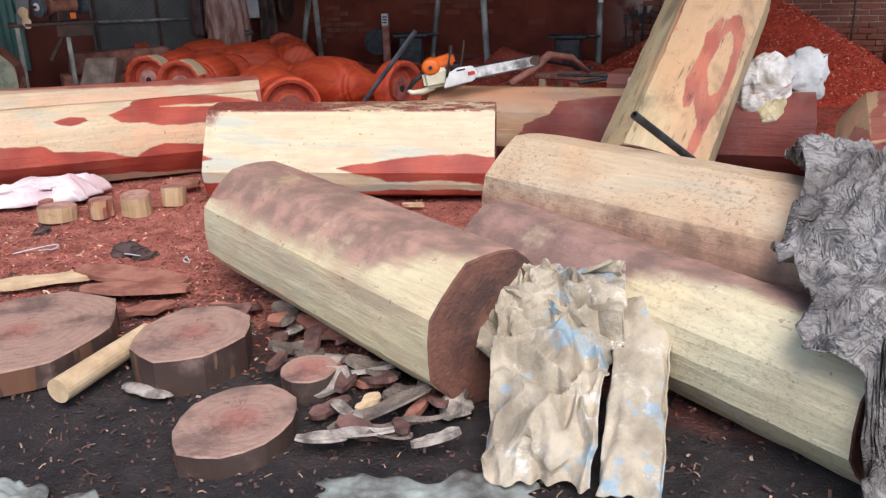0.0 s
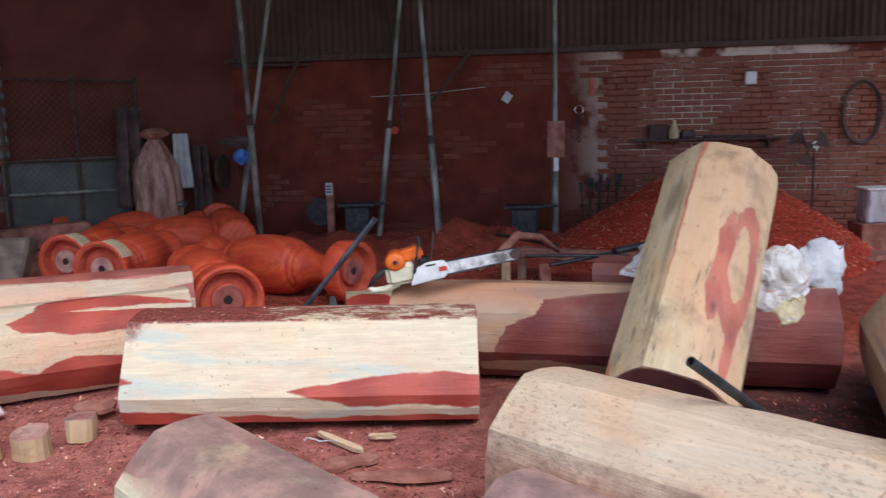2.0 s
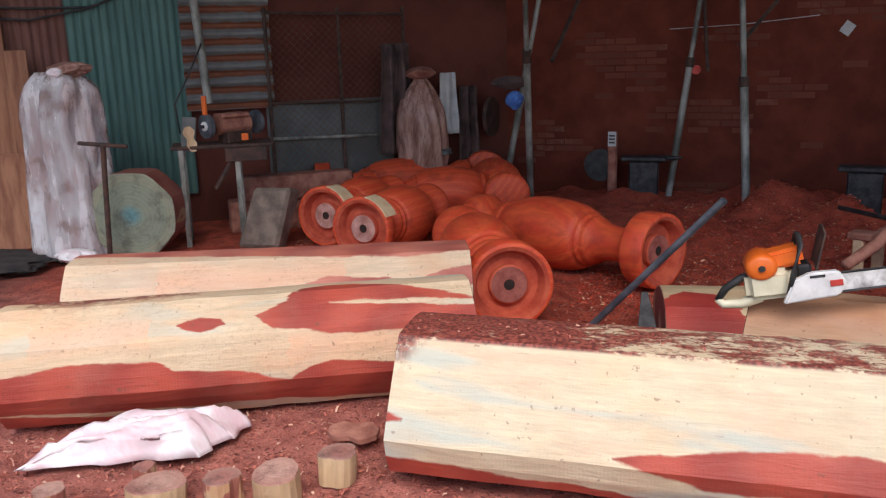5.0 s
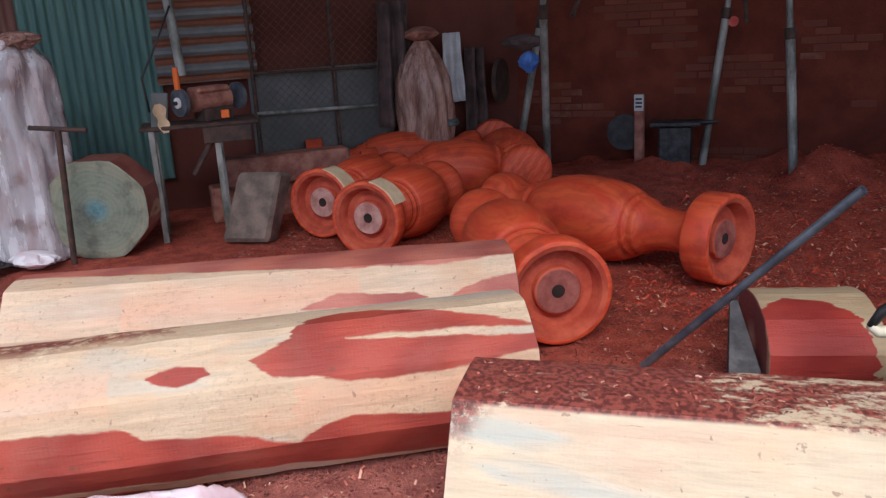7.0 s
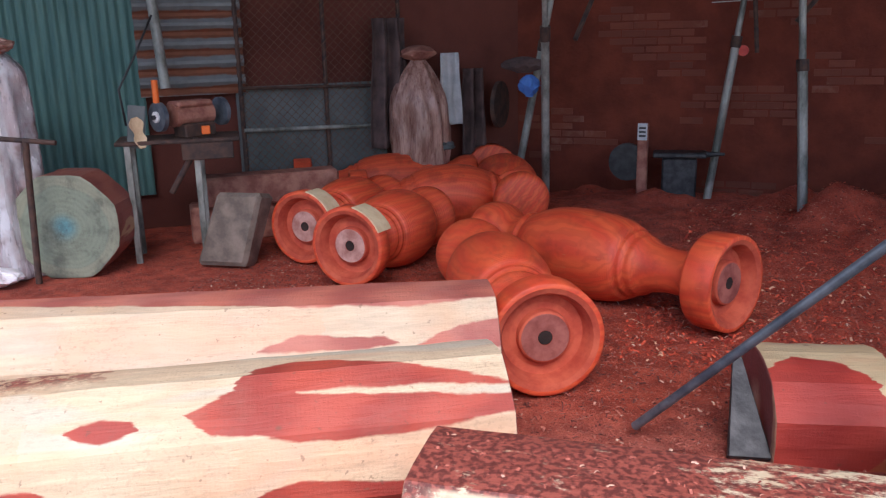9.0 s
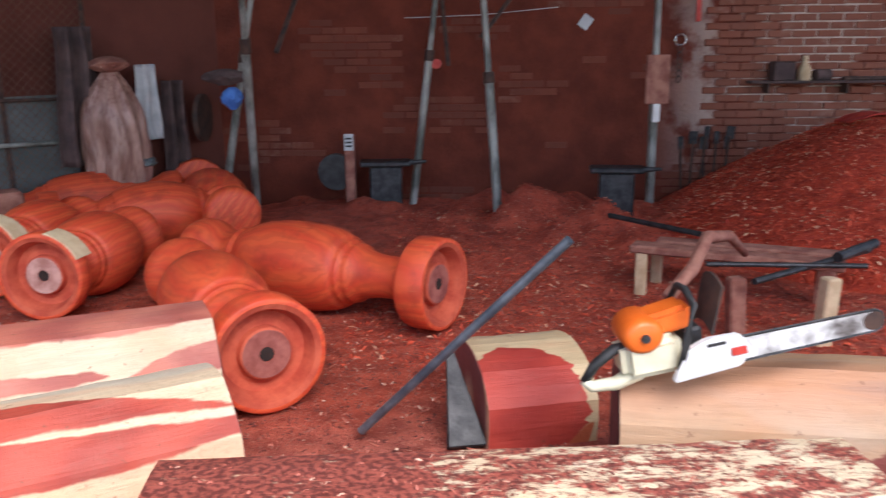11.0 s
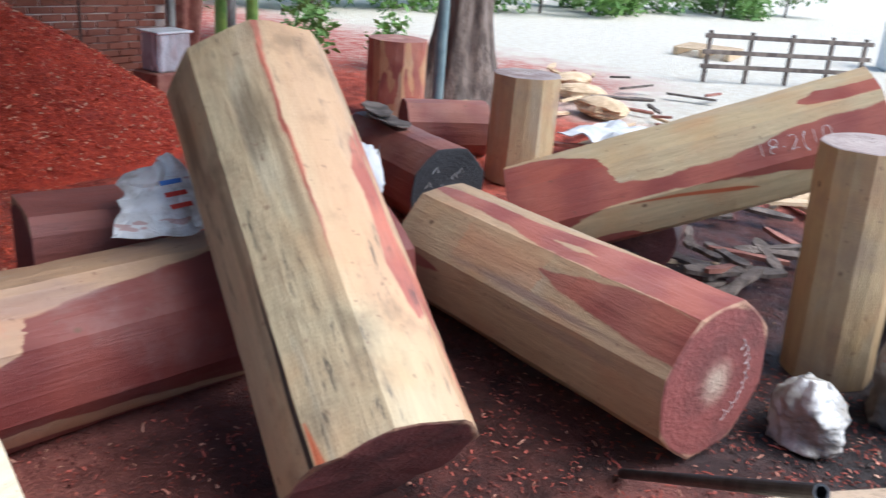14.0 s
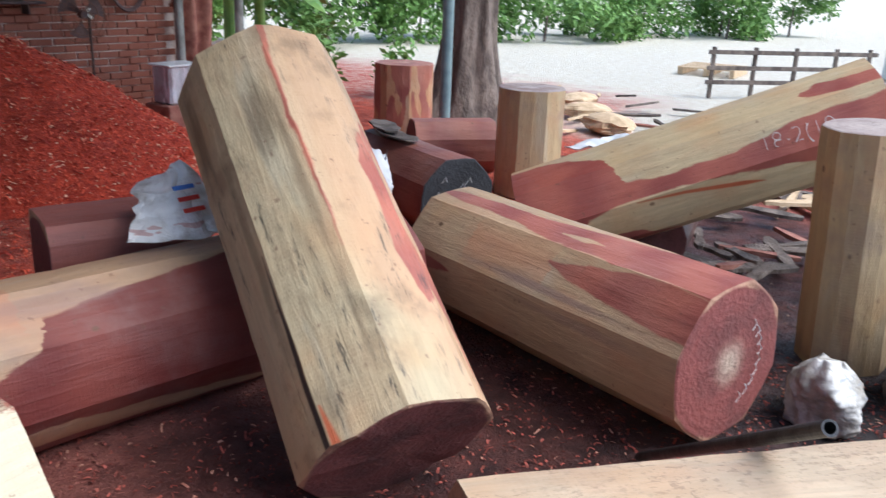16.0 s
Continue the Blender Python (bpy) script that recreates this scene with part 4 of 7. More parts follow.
TARP = tarp_material()
GREENSHEET = plain("green_painted_sheet", (0.05, 0.13, 0.12), (0.09, 0.19, 0.17), 3.0, 0.6, stretch=(6, 6, 0.6))
BROWNSHEET = plain("red_brown_sheet", (0.12, 0.045, 0.035), (0.20, 0.08, 0.06), 3.0, 0.7, stretch=(6, 6, 0.6))
def rust_sheet():
    k = Mat("rust_striped_sheet", 0.65, 0.2)
    p = k.n("TexCoord").outputs["Object"]
    z = k.n("SeparateXYZ", Vector=p).outputs[2]
    ridge = k.math("SINE", k.math("MULTIPLY", z, 2 * math.pi / 0.155))
    rust = k.ramp(k.math("ADD", ridge, k.math("MULTIPLY", k.math("SUBTRACT", k.noise(p, 5.0, 5), 0.5), 2.2)), -0.1, 0.5)
    col = k.mix(rust, k.mix(k.noise(p, 9.0, 5), (0.10, 0.10, 0.10), (0.25, 0.26, 0.26)), k.mix(k.noise(p, 12.0, 4), (0.13, 0.04, 0.02), (0.26, 0.085, 0.04)))
    return k.done(col, None, k.noise(p, 40.0, 4), 0.3, 0.01)


RUSTSHEET = rust_sheet()
GREYSHEET = plain("grey_sheet", (0.07, 0.085, 0.085), (0.14, 0.15, 0.15), 2.5, 0.7)
WIRE = plain("rusty_wire", (0.10, 0.045, 0.03), (0.17, 0.08, 0.05), 20.0, 0.8)
ORANGE = plain("orange_plastic", (0.68, 0.115, 0.014), (0.78, 0.155, 0.02), 9.0, 0.4, bump=0.1)
CREAM = plain("cream_plastic", (0.62, 0.58, 0.42), (0.74, 0.70, 0.52), 12.0, 0.5, bump=0.15)
BARWHITE = plain("worn_white_bar", (0.10, 0.085, 0.08), (0.78, 0.78, 0.78), 11.0, 0.45, bump=0.2, fine=40)
WHITEM = plain("scuffed_white_paint", (0.62, 0.62, 0.62), (0.82, 0.82, 0.82), 14.0, 0.4, bump=0.15)
BLACK = plain("black_rubber", (0.015, 0.015, 0.016), (0.04, 0.04, 0.042), 14.0, 0.6)
REDP = plain("red_plastic", (0.45, 0.03, 0.025), (0.58, 0.06, 0.04), 14.0, 0.5)
BLUEP = plain("blue_cloth", (0.05, 0.14, 0.45), (0.08, 0.22, 0.60), 9.0, 0.7)
CLOTH = plain("dark_brown_cloth", (0.055, 0.035, 0.035), (0.12, 0.075, 0.07), 7.0, 0.95)
PAPER = plain("pale_cloth", (0.42, 0.44, 0.46), (0.62, 0.62, 0.63), 6.0, 0.8)
CHROME = plain("polished_steel", (0.55, 0.56, 0.58), (0.70, 0.70, 0.70), 8.0, 0.25, 0.9, 0.05)
LEAF = plain("green_leaf", (0.09, 0.20, 0.04), (0.20, 0.36, 0.09), 2.0, 0.6, bump=0.1)
BANANA = plain("banana_leaf", (0.10, 0.24, 0.04), (0.24, 0.40, 0.08), 3.0, 0.5, bump=0.2)
BLUESTEEL = plain("blue_grey_steel", (0.09, 0.11, 0.14), (0.20, 0.23, 0.27), 9.0, 0.4, 0.5)
DIRTYPALE = plain("dirty_pale_scrap", (0.10, 0.08, 0.07), (0.42, 0.37, 0.33), 18.0, 0.7, bump=0.6)
DARKEND = end_wood("blackened_end_grain", (0.03, 0.03, 0.034), (0.05, 0.05, 0.055), (0.016, 0.016, 0.018), 0.0, 8.0)
TEALEND = end_wood("painted_blue_green_end", (0.23, 0.27, 0.20), (0.10, 0.27, 0.30), (0.075, 0.08, 0.065), 0.1, 9.0)


def cardboard_material():
    k = Mat("stained_cardboard", 0.85)
    p = k.n("TexCoord").outputs["Object"]
    a, b = k.noise(p, 5.0, 6, 0.65), k.noise(p, 9.0, 5, 0.7)
    col = k.mix(k.ramp(a, 0.35, 0.65), (0.30, 0.25, 0.185), (0.52, 0.45, 0.35))
    col = k.mix(k.math("MULTIPLY", k.ramp(b, 0.57, 0.68), 0.7), col, (0.68, 0.66, 0.62))
    col = k.mix(k.math("MULTIPLY", k.ramp(k.noise(k.n("Mapping", Vector=p, Location=(3, 1, 2)).outputs[0], 4.5, 5, 0.6), 0.57, 0.63), 0.6), col, (0.20, 0.40, 0.56))
    return k.done(col, None, k.math("ADD", a, k.noise(p, 60.0, 3)), 0.5, 0.01)


def film_material():
    k = Mat("cloudy_plastic_film", 0.18)
    p = k.n("NewGeometry").outputs["Position"]
    k.b.inputs["Transmission Weight"].default_value = 0.35
    k.b.inputs["IOR"].default_value = 1.2
    a = k.noise(k.n("Mapping", Vector=p, Scale=(4.0, 4.0, 0.6)).outputs[0], 2.6, 5, 0.6)
    col = k.mix(k.ramp(a, 0.35, 0.7), (0.58, 0.55, 0.57), (0.90, 0.90, 0.94))
    col = k.mix(k.math("MULTIPLY", k.ramp(k.noise(k.n("Mapping", Vector=p, Scale=(2.0, 2.0, 0.8)).outputs[0], 2.4, 4), 0.44, 0.6), 0.55), col, (0.46, 0.30, 0.29))
    low = k.math("MULTIPLY", k.ramp(k.noise(p, 4.0, 5), 0.52, 0.66), 0.6)
    col = k.mix(low, col, (0.24, 0.13, 0.11))
    return k.done(col, k.ramp(a, 0.3, 0.7, 0.14, 0.35), k.noise(p, 9.0, 4), 0.5, 0.03)


CARD = cardboard_material()
FILM = film_material()
BROWNFILM = plain("brownish_dusty_film", (0.22, 0.095, 0.07), (0.46, 0.27, 0.22), 5.0, 0.3, bump=0.4, fine=20, dist=0.03, stretch=(4, 4, 0.6))


# ---------------------------------------------------------------- cloth, sacks and slabs
def crumpled(rx, ry, rz, seed, fold=0.22, neck=0.0, seg=56, rows=40, sharp=1.0):
    """A stuffed, creased sack standing on the ground; neck: how far its top is gathered."""
    bm = bmesh.new()
    rings = []
    for j in range(rows + 1):
        v = j / rows
        w = math.sin(math.pi * min(0.995, max(0.06, v * (1 - 0.02)))) ** 0.55
        if neck and v > 0.6:
            w *= 1 - neck * ((v - 0.6) / 0.4) ** 1.2
        ring = []
        for i in range(seg):
            a = 2 * math.pi * i / seg
            q = Vector((math.cos(a) * 1.6 + seed, math.sin(a) * 1.6, v * 2.2 + seed))
            va, vb = noise.voronoi(q * 0.9)[0], noise.voronoi(q * 2.1 + Vector((4, 1, 2)))[0]
            crease = 1.1 - 1.5 * (va[1] - va[0]) + 0.35 - 0.9 * (vb[1] - vb[0]) - 0.5 * abs(noise.noise(q * 0.8))
            k = w * (1 + fold * sharp * (crease - 0.45) + 0.25 * noise.noise(q * 0.55))
            ring.append(bm.verts.new((rx * k * math.cos(a), ry * k * math.sin(a), rz * v + 0.05 * rz * noise.noise(q * 2.0) * math.sin(math.pi * v))))
        rings.append(ring)
    for p, q in zip(rings, rings[1:]):
        for i in range(seg):
            bm.faces.new((p[i], p[(i + 1) % seg], q[(i + 1) % seg], q[i]))
    bm.faces.new(rings[0][::-1])
    bm.faces.new(rings[-1])
    return bm


def paper_sack(rx, ry, rz, seed, neck=0.2, slump=0.0):
    """A crumpled sack of stiff woven plastic: ridged folds at three scales, its upper part bent over by slump."""
    bm = bmesh.new()
    seg, rows, rings = 34, 26, []
    for j in range(rows + 1):
        v = j / rows
        w = math.sin(math.pi * min(0.93, 0.16 + 0.77 * v)) ** 0.5 * (1 - neck * v) * (1 - 0.06 * math.sin(7 * v + seed))
        ring = []
        for i in range(seg):
            t = 2 * math.pi * i / seg
            q = Vector((math.cos(t) * 1.1 + seed, math.sin(t) * 1.1, v * 1.9))
            q += 0.35 * Vector((noise.noise(q * 1.7), noise.noise(q * 1.7 + Vector((5, 2, 1))), noise.noise(q * 1.3 + Vector((1, 7, 3)))))
            ridge = 0.42 * (0.33 - abs(noise.noise(q * 0.9))) + 0.20 * (0.3 - abs(noise.noise(q * 2.0))) + 0.05 * (0.3 - abs(noise.noise(q * 4.7)))
            k = w * (1 + 1.15 * ridge + 0.30 * noise.noise(q * 0.6))
            lean = slump * v * v
            ring.append(bm.verts.new((rx * k * math.cos(t) + lean + 0.03 * noise.noise(Vector((v * 3, seed, 0))), ry * k * math.sin(t), rz * v * (1 + 0.22 * noise.noise(Vector((math.cos(t), math.sin(t), seed))) * v))))
        rings.append(ring)
    for p, q in zip(rings, rings[1:]):
        for i in range(seg):
            bm.faces.new((p[i], p[(i + 1) % seg], q[(i + 1) % seg], q[i]))
    bm.faces.new(rings[0][::-1])
    bm.faces.new(rings[-1])
    bmesh.ops.triangulate(bm, faces=bm.faces)
    bmesh.ops.recalc_face_normals(bm, faces=bm.faces)
    bmesh.ops.bevel(bm, geom=bm.edges[:], offset=0.003, segments=1, affect="EDGES")
    return bm


def sheet(fn, nu, nv, thick=0.004):
    """A sheet of cloth or board: fn(u, v) gives its places, for u and v from 0 to 1."""
    bm = bmesh.new()
    vs = [[bm.verts.new(fn(i / nu, j / nv)) for i in range(nu + 1)] for j in range(nv + 1)]
    for j in range(nv):
        for i in range(nu):
            bm.faces.new((vs[j][i], vs[j][i + 1], vs[j + 1][i + 1], vs[j + 1][i]))
    bmesh.ops.recalc_face_normals(bm, faces=bm.faces)
    thicken(bm, thick)
    return bm


def ragged(n, r, seed, amount=0.12, squash=1.0):
    return [(r * (1 + amount * noise.noise(Vector((k * 1.7, seed, 0)))) * math.cos(2 * math.pi * k / n + seed), squash * r * (1 + amount * noise.noise(Vector((k * 1.7, seed, 5)))) * math.sin(2 * math.pi * k / n + seed)) for k in range(n)]


def upright(x, y, z0, height, section, mats, label, category, group, name, seed, lean=(0, 0), **kw):
    """A log standing on end."""
    bm = prism(height, section, seed=seed, **kw)
    bmesh.ops.transform(bm, matrix=Matrix.Translation((0, 0, height / 2)) @ pose(0, 0, 0, 0, -90, 0), verts=bm.verts)
    return thing(name, bm, mats, pose(x, y, z0, lean[0], lean[1], 0), label, category, group)


def upright_wood(name, seed, pale, red, amount=0.45, dirt=0.3):
    """The same hewn wood with its grain upright."""
    m = log_wood(name, (), amount, pale, red, dirt, seed)
    t = m.node_tree
    src = next(n for n in t.nodes if n.bl_idname == "ShaderNodeTexCoord")
    turn = t.nodes.new("ShaderNodeVectorRotate")
    turn.rotation_type = "Y_AXIS"
    turn.inputs["Angle"].default_value = radians(90)
    ends = [l.to_socket for l in src.outputs["Object"].links]
    t.links.new(src.outputs["Object"], turn.inputs["Vector"])
    for sock in ends:
        t.links.new(turn.outputs[0], sock)
    return m


def upright_end(name, seed, rim, core, dark, pale=0.4):
    m = end_wood(name, rim, core, dark, pale, seed)
    t = m.node_tree
    src = next(n for n in t.nodes if n.bl_idname == "ShaderNodeTexCoord")
    turn = t.nodes.new("ShaderNodeVectorRotate")
    turn.rotation_type = "Y_AXIS"
    turn.inputs["Angle"].default_value = radians(90)
    ends = [l.to_socket for l in src.outputs["Object"].links]
    t.links.new(src.outputs["Object"], turn.inputs["Vector"])
    for sock in ends:
        t.links.new(turn.outputs[0], sock)
    return m


TOP_RED = upright_end("sawn_top_red", 2.0, (0.42, 0.20, 0.16), (0.50, 0.30, 0.24), (0.18, 0.07, 0.06))
TOP_GREY = upright_end("sawn_top_grey", 4.0, (0.44, 0.36, 0.33), (0.52, 0.44, 0.40), (0.22, 0.13, 0.12))
TOP_DISK = upright_end("sawn_disk_brown", 6.0, (0.40, 0.25, 0.20), (0.38, 0.16, 0.13), (0.085, 0.05, 0.05), 0.0)
SIDE_TAN = upright_wood("upright_tan", 3.0, (0.62, 0.45, 0.25), (0.34, 0.13, 0.09), 0.42, 0.35)
SIDE_RED = upright_wood("upright_red", 5.0, (0.58, 0.36, 0.20), (0.32, 0.10, 0.075), 0.62, 0.2)
SIDE_DARK = upright_wood("upright_damp", 9.0, (0.20, 0.10, 0.065), (0.055, 0.03, 0.027), 0.66, 0.9)

# ---------------------------------------------------------------- slabs and scraps at the front
upright(-2.30, 2.62, -0.01, 0.09, ragged(8, 0.43, 1.0, 0.16, 0.85), [SIDE_DARK, TOP_DISK], "thick octagonal wood slab with weathered grey top", "wood slab", "sawn wood slabs", "wood_slab", 1.0, step=0.05)
upright(-1.545, 2.62, -0.01, 0.14, ragged(8, 0.265, 2.3, 0.08, 0.84), [SIDE_DARK, TOP_DISK], "thick octagonal wood slab with reddish top and damp sides", "wood slab", "sawn wood slabs", "wood_slab", 2.0, step=0.05)
upright(-1.16, 2.15, -0.01, 0.075, ragged(9, 0.235, 3.4, 0.16, 0.82), [SIDE_DARK, TOP_DISK], "cracked octagonal wood slab lying in dark mud", "wood slab", "sawn wood slabs", "wood_slab", 3.0, step=0.04)
upright(-1.045, 2.49, -0.01, 0.09, ragged(10, 0.115, 5.1, 0.1, 0.9), [SIDE_DARK, TOP_DISK], "small round wood slab lying beside bark scraps", "wood slab", "sawn wood slabs", "wood_slab", 4.0, step=0.04)
thing("round_billet", tube((-1.87, 2.25, 0.05), (-1.80, 2.72, 0.06), 0.046, 0.042, 20), OFFPALE, Matrix(), "peeled pale wooden billet lying by a slab", "billet")


def splinter(length, width, thick, seed, curl=0.0):
    """A torn offcut: a plank with uneven outline, bowed by curl."""
    def fn(u, v):
        w = width * (0.75 + 0.45 * noise.noise(Vector((u * 3, seed, 1)))) * (1 - 0.55 * abs(2 * u - 1) ** 3)
        y = (v - 0.5) * w
        return Vector(((u - 0.5) * length, y, curl * (y * y) / (width * width) + 0.5 * curl * (u - 0.5) ** 2 + 0.12 * thick * noise.noise(Vector((u * 6, v * 6, seed)))))
    return sheet(fn, 14, 5, -thick)


for n, (x, y, z, l, w, rz, rx, dark) in enumerate([
        (-2.25, 3.34, 0.035, 0.62, 0.22, -8, 3, 0), (-2.15, 3.20, 0.03, 0.5, 0.16, 8, -4, 0), (-2.62, 3.28, 0.02, 0.5, 0.2, 30, 2, 1), (-1.97, 3.02, 0.02, 0.2, 0.12, 40, 2, 0),
        (-1.12, 2.88, 0.045, 0.34, 0.11, -28, 12, 0), (-1.30, 2.98, 0.03, 0.2, 0.09, 15, 8, 0), (-0.93, 2.62, 0.03, 0.17, 0.13, 60, 12, 0), (-0.85, 2.55, 0.03, 0.15, 0.12, 10, -9, 0),
        (-1.33, 4.42, 0.03, 0.30, 0.13, 30, 5, 0), (-1.05, 4.30, 0.03, 0.44, 0.12, 4, -3, 0), (-1.42, 4.66, 0.03, 0.34, 0.05, -38, 4, 1), (-1.22, 4.72, 0.02, 0.13, 0.04, 5, 0, 1),
        (-2.85, 4.95, 0.05, 0.22, 0.15, 10, 8, 0), (-0.62, 2.36, 0.03, 0.3, 0.05, 80, 0, 0), (-1.62, 3.06, 0.02, 0.2, 0.07, -20, 0, 0), (-0.80, 2.38, 0.02, 0.12, 0.06, 70, 0, 1)]):
    thing("wood_offcut", splinter(l, w, 0.022, n * 1.3), OFFPALE if dark else OFFCUT, pose(x, y, z, rx, 0, rz), "torn flat wood offcut lying on the ground", "offcut", "torn offcuts")
for n, (x, y, l, w, rz, ry) in enumerate([(-0.73, 2.30, 0.36, 0.10, 38, -10), (-0.78, 2.14, 0.30, 0.07, 12, -4), (-0.66, 2.16, 0.14, 0.08, -5, 0), (-0.86, 2.10, 0.16, 0.08, 10, 0), (-0.62, 2.24, 0.26, 0.045, 14, -6), (-0.84, 2.28, 0.16, 0.05, -40, 0)]):
    thing("bark_strip", splinter(l, w, 0.008, 20 + n, 0.10), [BARK, DIRTYPALE][n % 2], pose(x, y, 0.045, 0, ry, rz), "curled strip of bark on the dark soil", "bark", "bark strips")
for n, (x, y, rx, ry, rz) in enumerate([(-1.60, 2.36, 0.10, 0.03, 0.03), (-1.03, 2.66, 0.13, 0.035, 0.05), (-0.50, 2.40, 0.05, 0.04, 0.05)]):
    thing("foil_scrap", crumpled(rx, ry, rz, 31 + n, 0.35, seg=24, rows=14), DIRTYPALE, pose(x, y, 0.0, 0, 0, -14 + 20 * n), "crumpled pale plastic scrap trodden into the soil", "scrap", "crumpled scraps")


rg = random.Random(21)
for n in range(34):
    u = rg.random()
    x, y = -1.50 + 0.95 * u + rg.uniform(-0.14, 0.14), 3.00 - 0.75 * u + rg.uniform(-0.16, 0.16)
    l = rg.uniform(0.07, 0.22)
    thing("bark_scrap", splinter(l, l * rg.uniform(0.35, 0.8), 0.018, 60 + n, rg.uniform(0, 0.08)), [BARK, OFFDARK, OFFDARK, DIRTYPALE][n % 4], pose(x, y, 0.03 + rg.uniform(0, 0.03), rg.uniform(-22, 22), rg.uniform(-18, 18), rg.uniform(0, 360)),
          "dark scrap of bark lying on the soil", "bark", "bark scraps")
for n, (x, y, w, d, rz) in enumerate([(-0.50, 1.93, 0.62, 0.20, 8), (-1.62, 1.70, 0.42, 0.16, -6)]):
    thing("plastic_sheet", sheet(lambda u, v, w=w, d=d, n=n: Vector(((u - 0.5) * w * (1 + 0.3 * noise.noise(Vector((v * 4, n, 1)))), (v - 0.5) * d * (1 + 0.8 * noise.noise(Vector((u * 5, n, 2)))), 0.006 + 0.03 * abs(noise.noise(Vector((u * 7, v * 4, n)))))), 40, 18, 0.002), SHEETGREY, pose(x, y, 0.0, 0, 0, rz), "wet grey-green plastic sheet trodden into the mud", "plastic sheet", "trodden sheets", smooth=True)


# torn cardboard leaning on the logs
def crease(u, v, k, seed):
    """Sharp folds: ridged noise, twisted by itself."""
    q = Vector((u * k, v * k * 1.6, seed))
    q += 0.6 * Vector((noise.noise(q * 0.9), noise.noise(q * 0.9 + Vector((3, 8, 1))), 0))
    return 0.6 * (0.3 - abs(noise.noise(q))) + 0.3 * (0.3 - abs(noise.noise(q * 2.3)))


def card_fn(u, v):
    ragged_edge = 0.05 * noise.noise(Vector((u * 7, 3, 1))) * (1 - v) ** 2
    x = -0.40 + 0.40 * u + 0.10 * (1 - v) * (0.4 - u) + 0.06 * crease(u, v, 1.5, 5)
    y = 2.00 + 0.60 * v + ragged_edge + 0.14 * crease(u, v, 1.7, 1)
    z = 0.02 + 0.30 * v ** 0.8 + 0.30 * crease(u, v, 1.6, 3) * min(1.0, 3 * v + 0.3)
    return Vector((x, y, max(0.012, z)))


def crumple_fn(u, v):
    x = -0.46 + 0.46 * u + 0.12 * crease(u, v, 2.2, 9)
    y = 2.44 + 0.24 * v + 0.16 * crease(u, v, 2.3, 8)
    z = 0.31 + 0.06 * v + 0.30 * crease(u, v, 2.0, 2) - 0.14 * (1 - v) * (1 - v) + 0.05 * u
    return Vector((x, y, z))


def roll_fn(u, v):
    a = math.pi * (0.15 + 0.9 * u)
    r = 0.085 + 0.03 * crease(u, v, 3.0, 5)
    return Vector((0.045 + 0.045 * v - r * math.cos(a), 1.96 + 0.82 * v, 0.015 + 0.33 * v + 0.5 * r * abs(math.sin(a)) ** 0.6 + 0.05 * crease(u, v, 2.5, 4)))


box_root = empty("torn_cardboard", Matrix(), "torn stained cardboard leaning against the low log", "cardboard")
part("crumpled_flap", sheet(card_fn, 64, 76, 0.004), CARD, box_root)
part("torn_top", sheet(crumple_fn, 64, 40, 0.004), CARD, box_root, "crumpled torn upper flap")
part("folded_side", sheet(roll_fn, 18, 40, 0.006), CARD, box_root, "folded taped side panel", smooth=True)


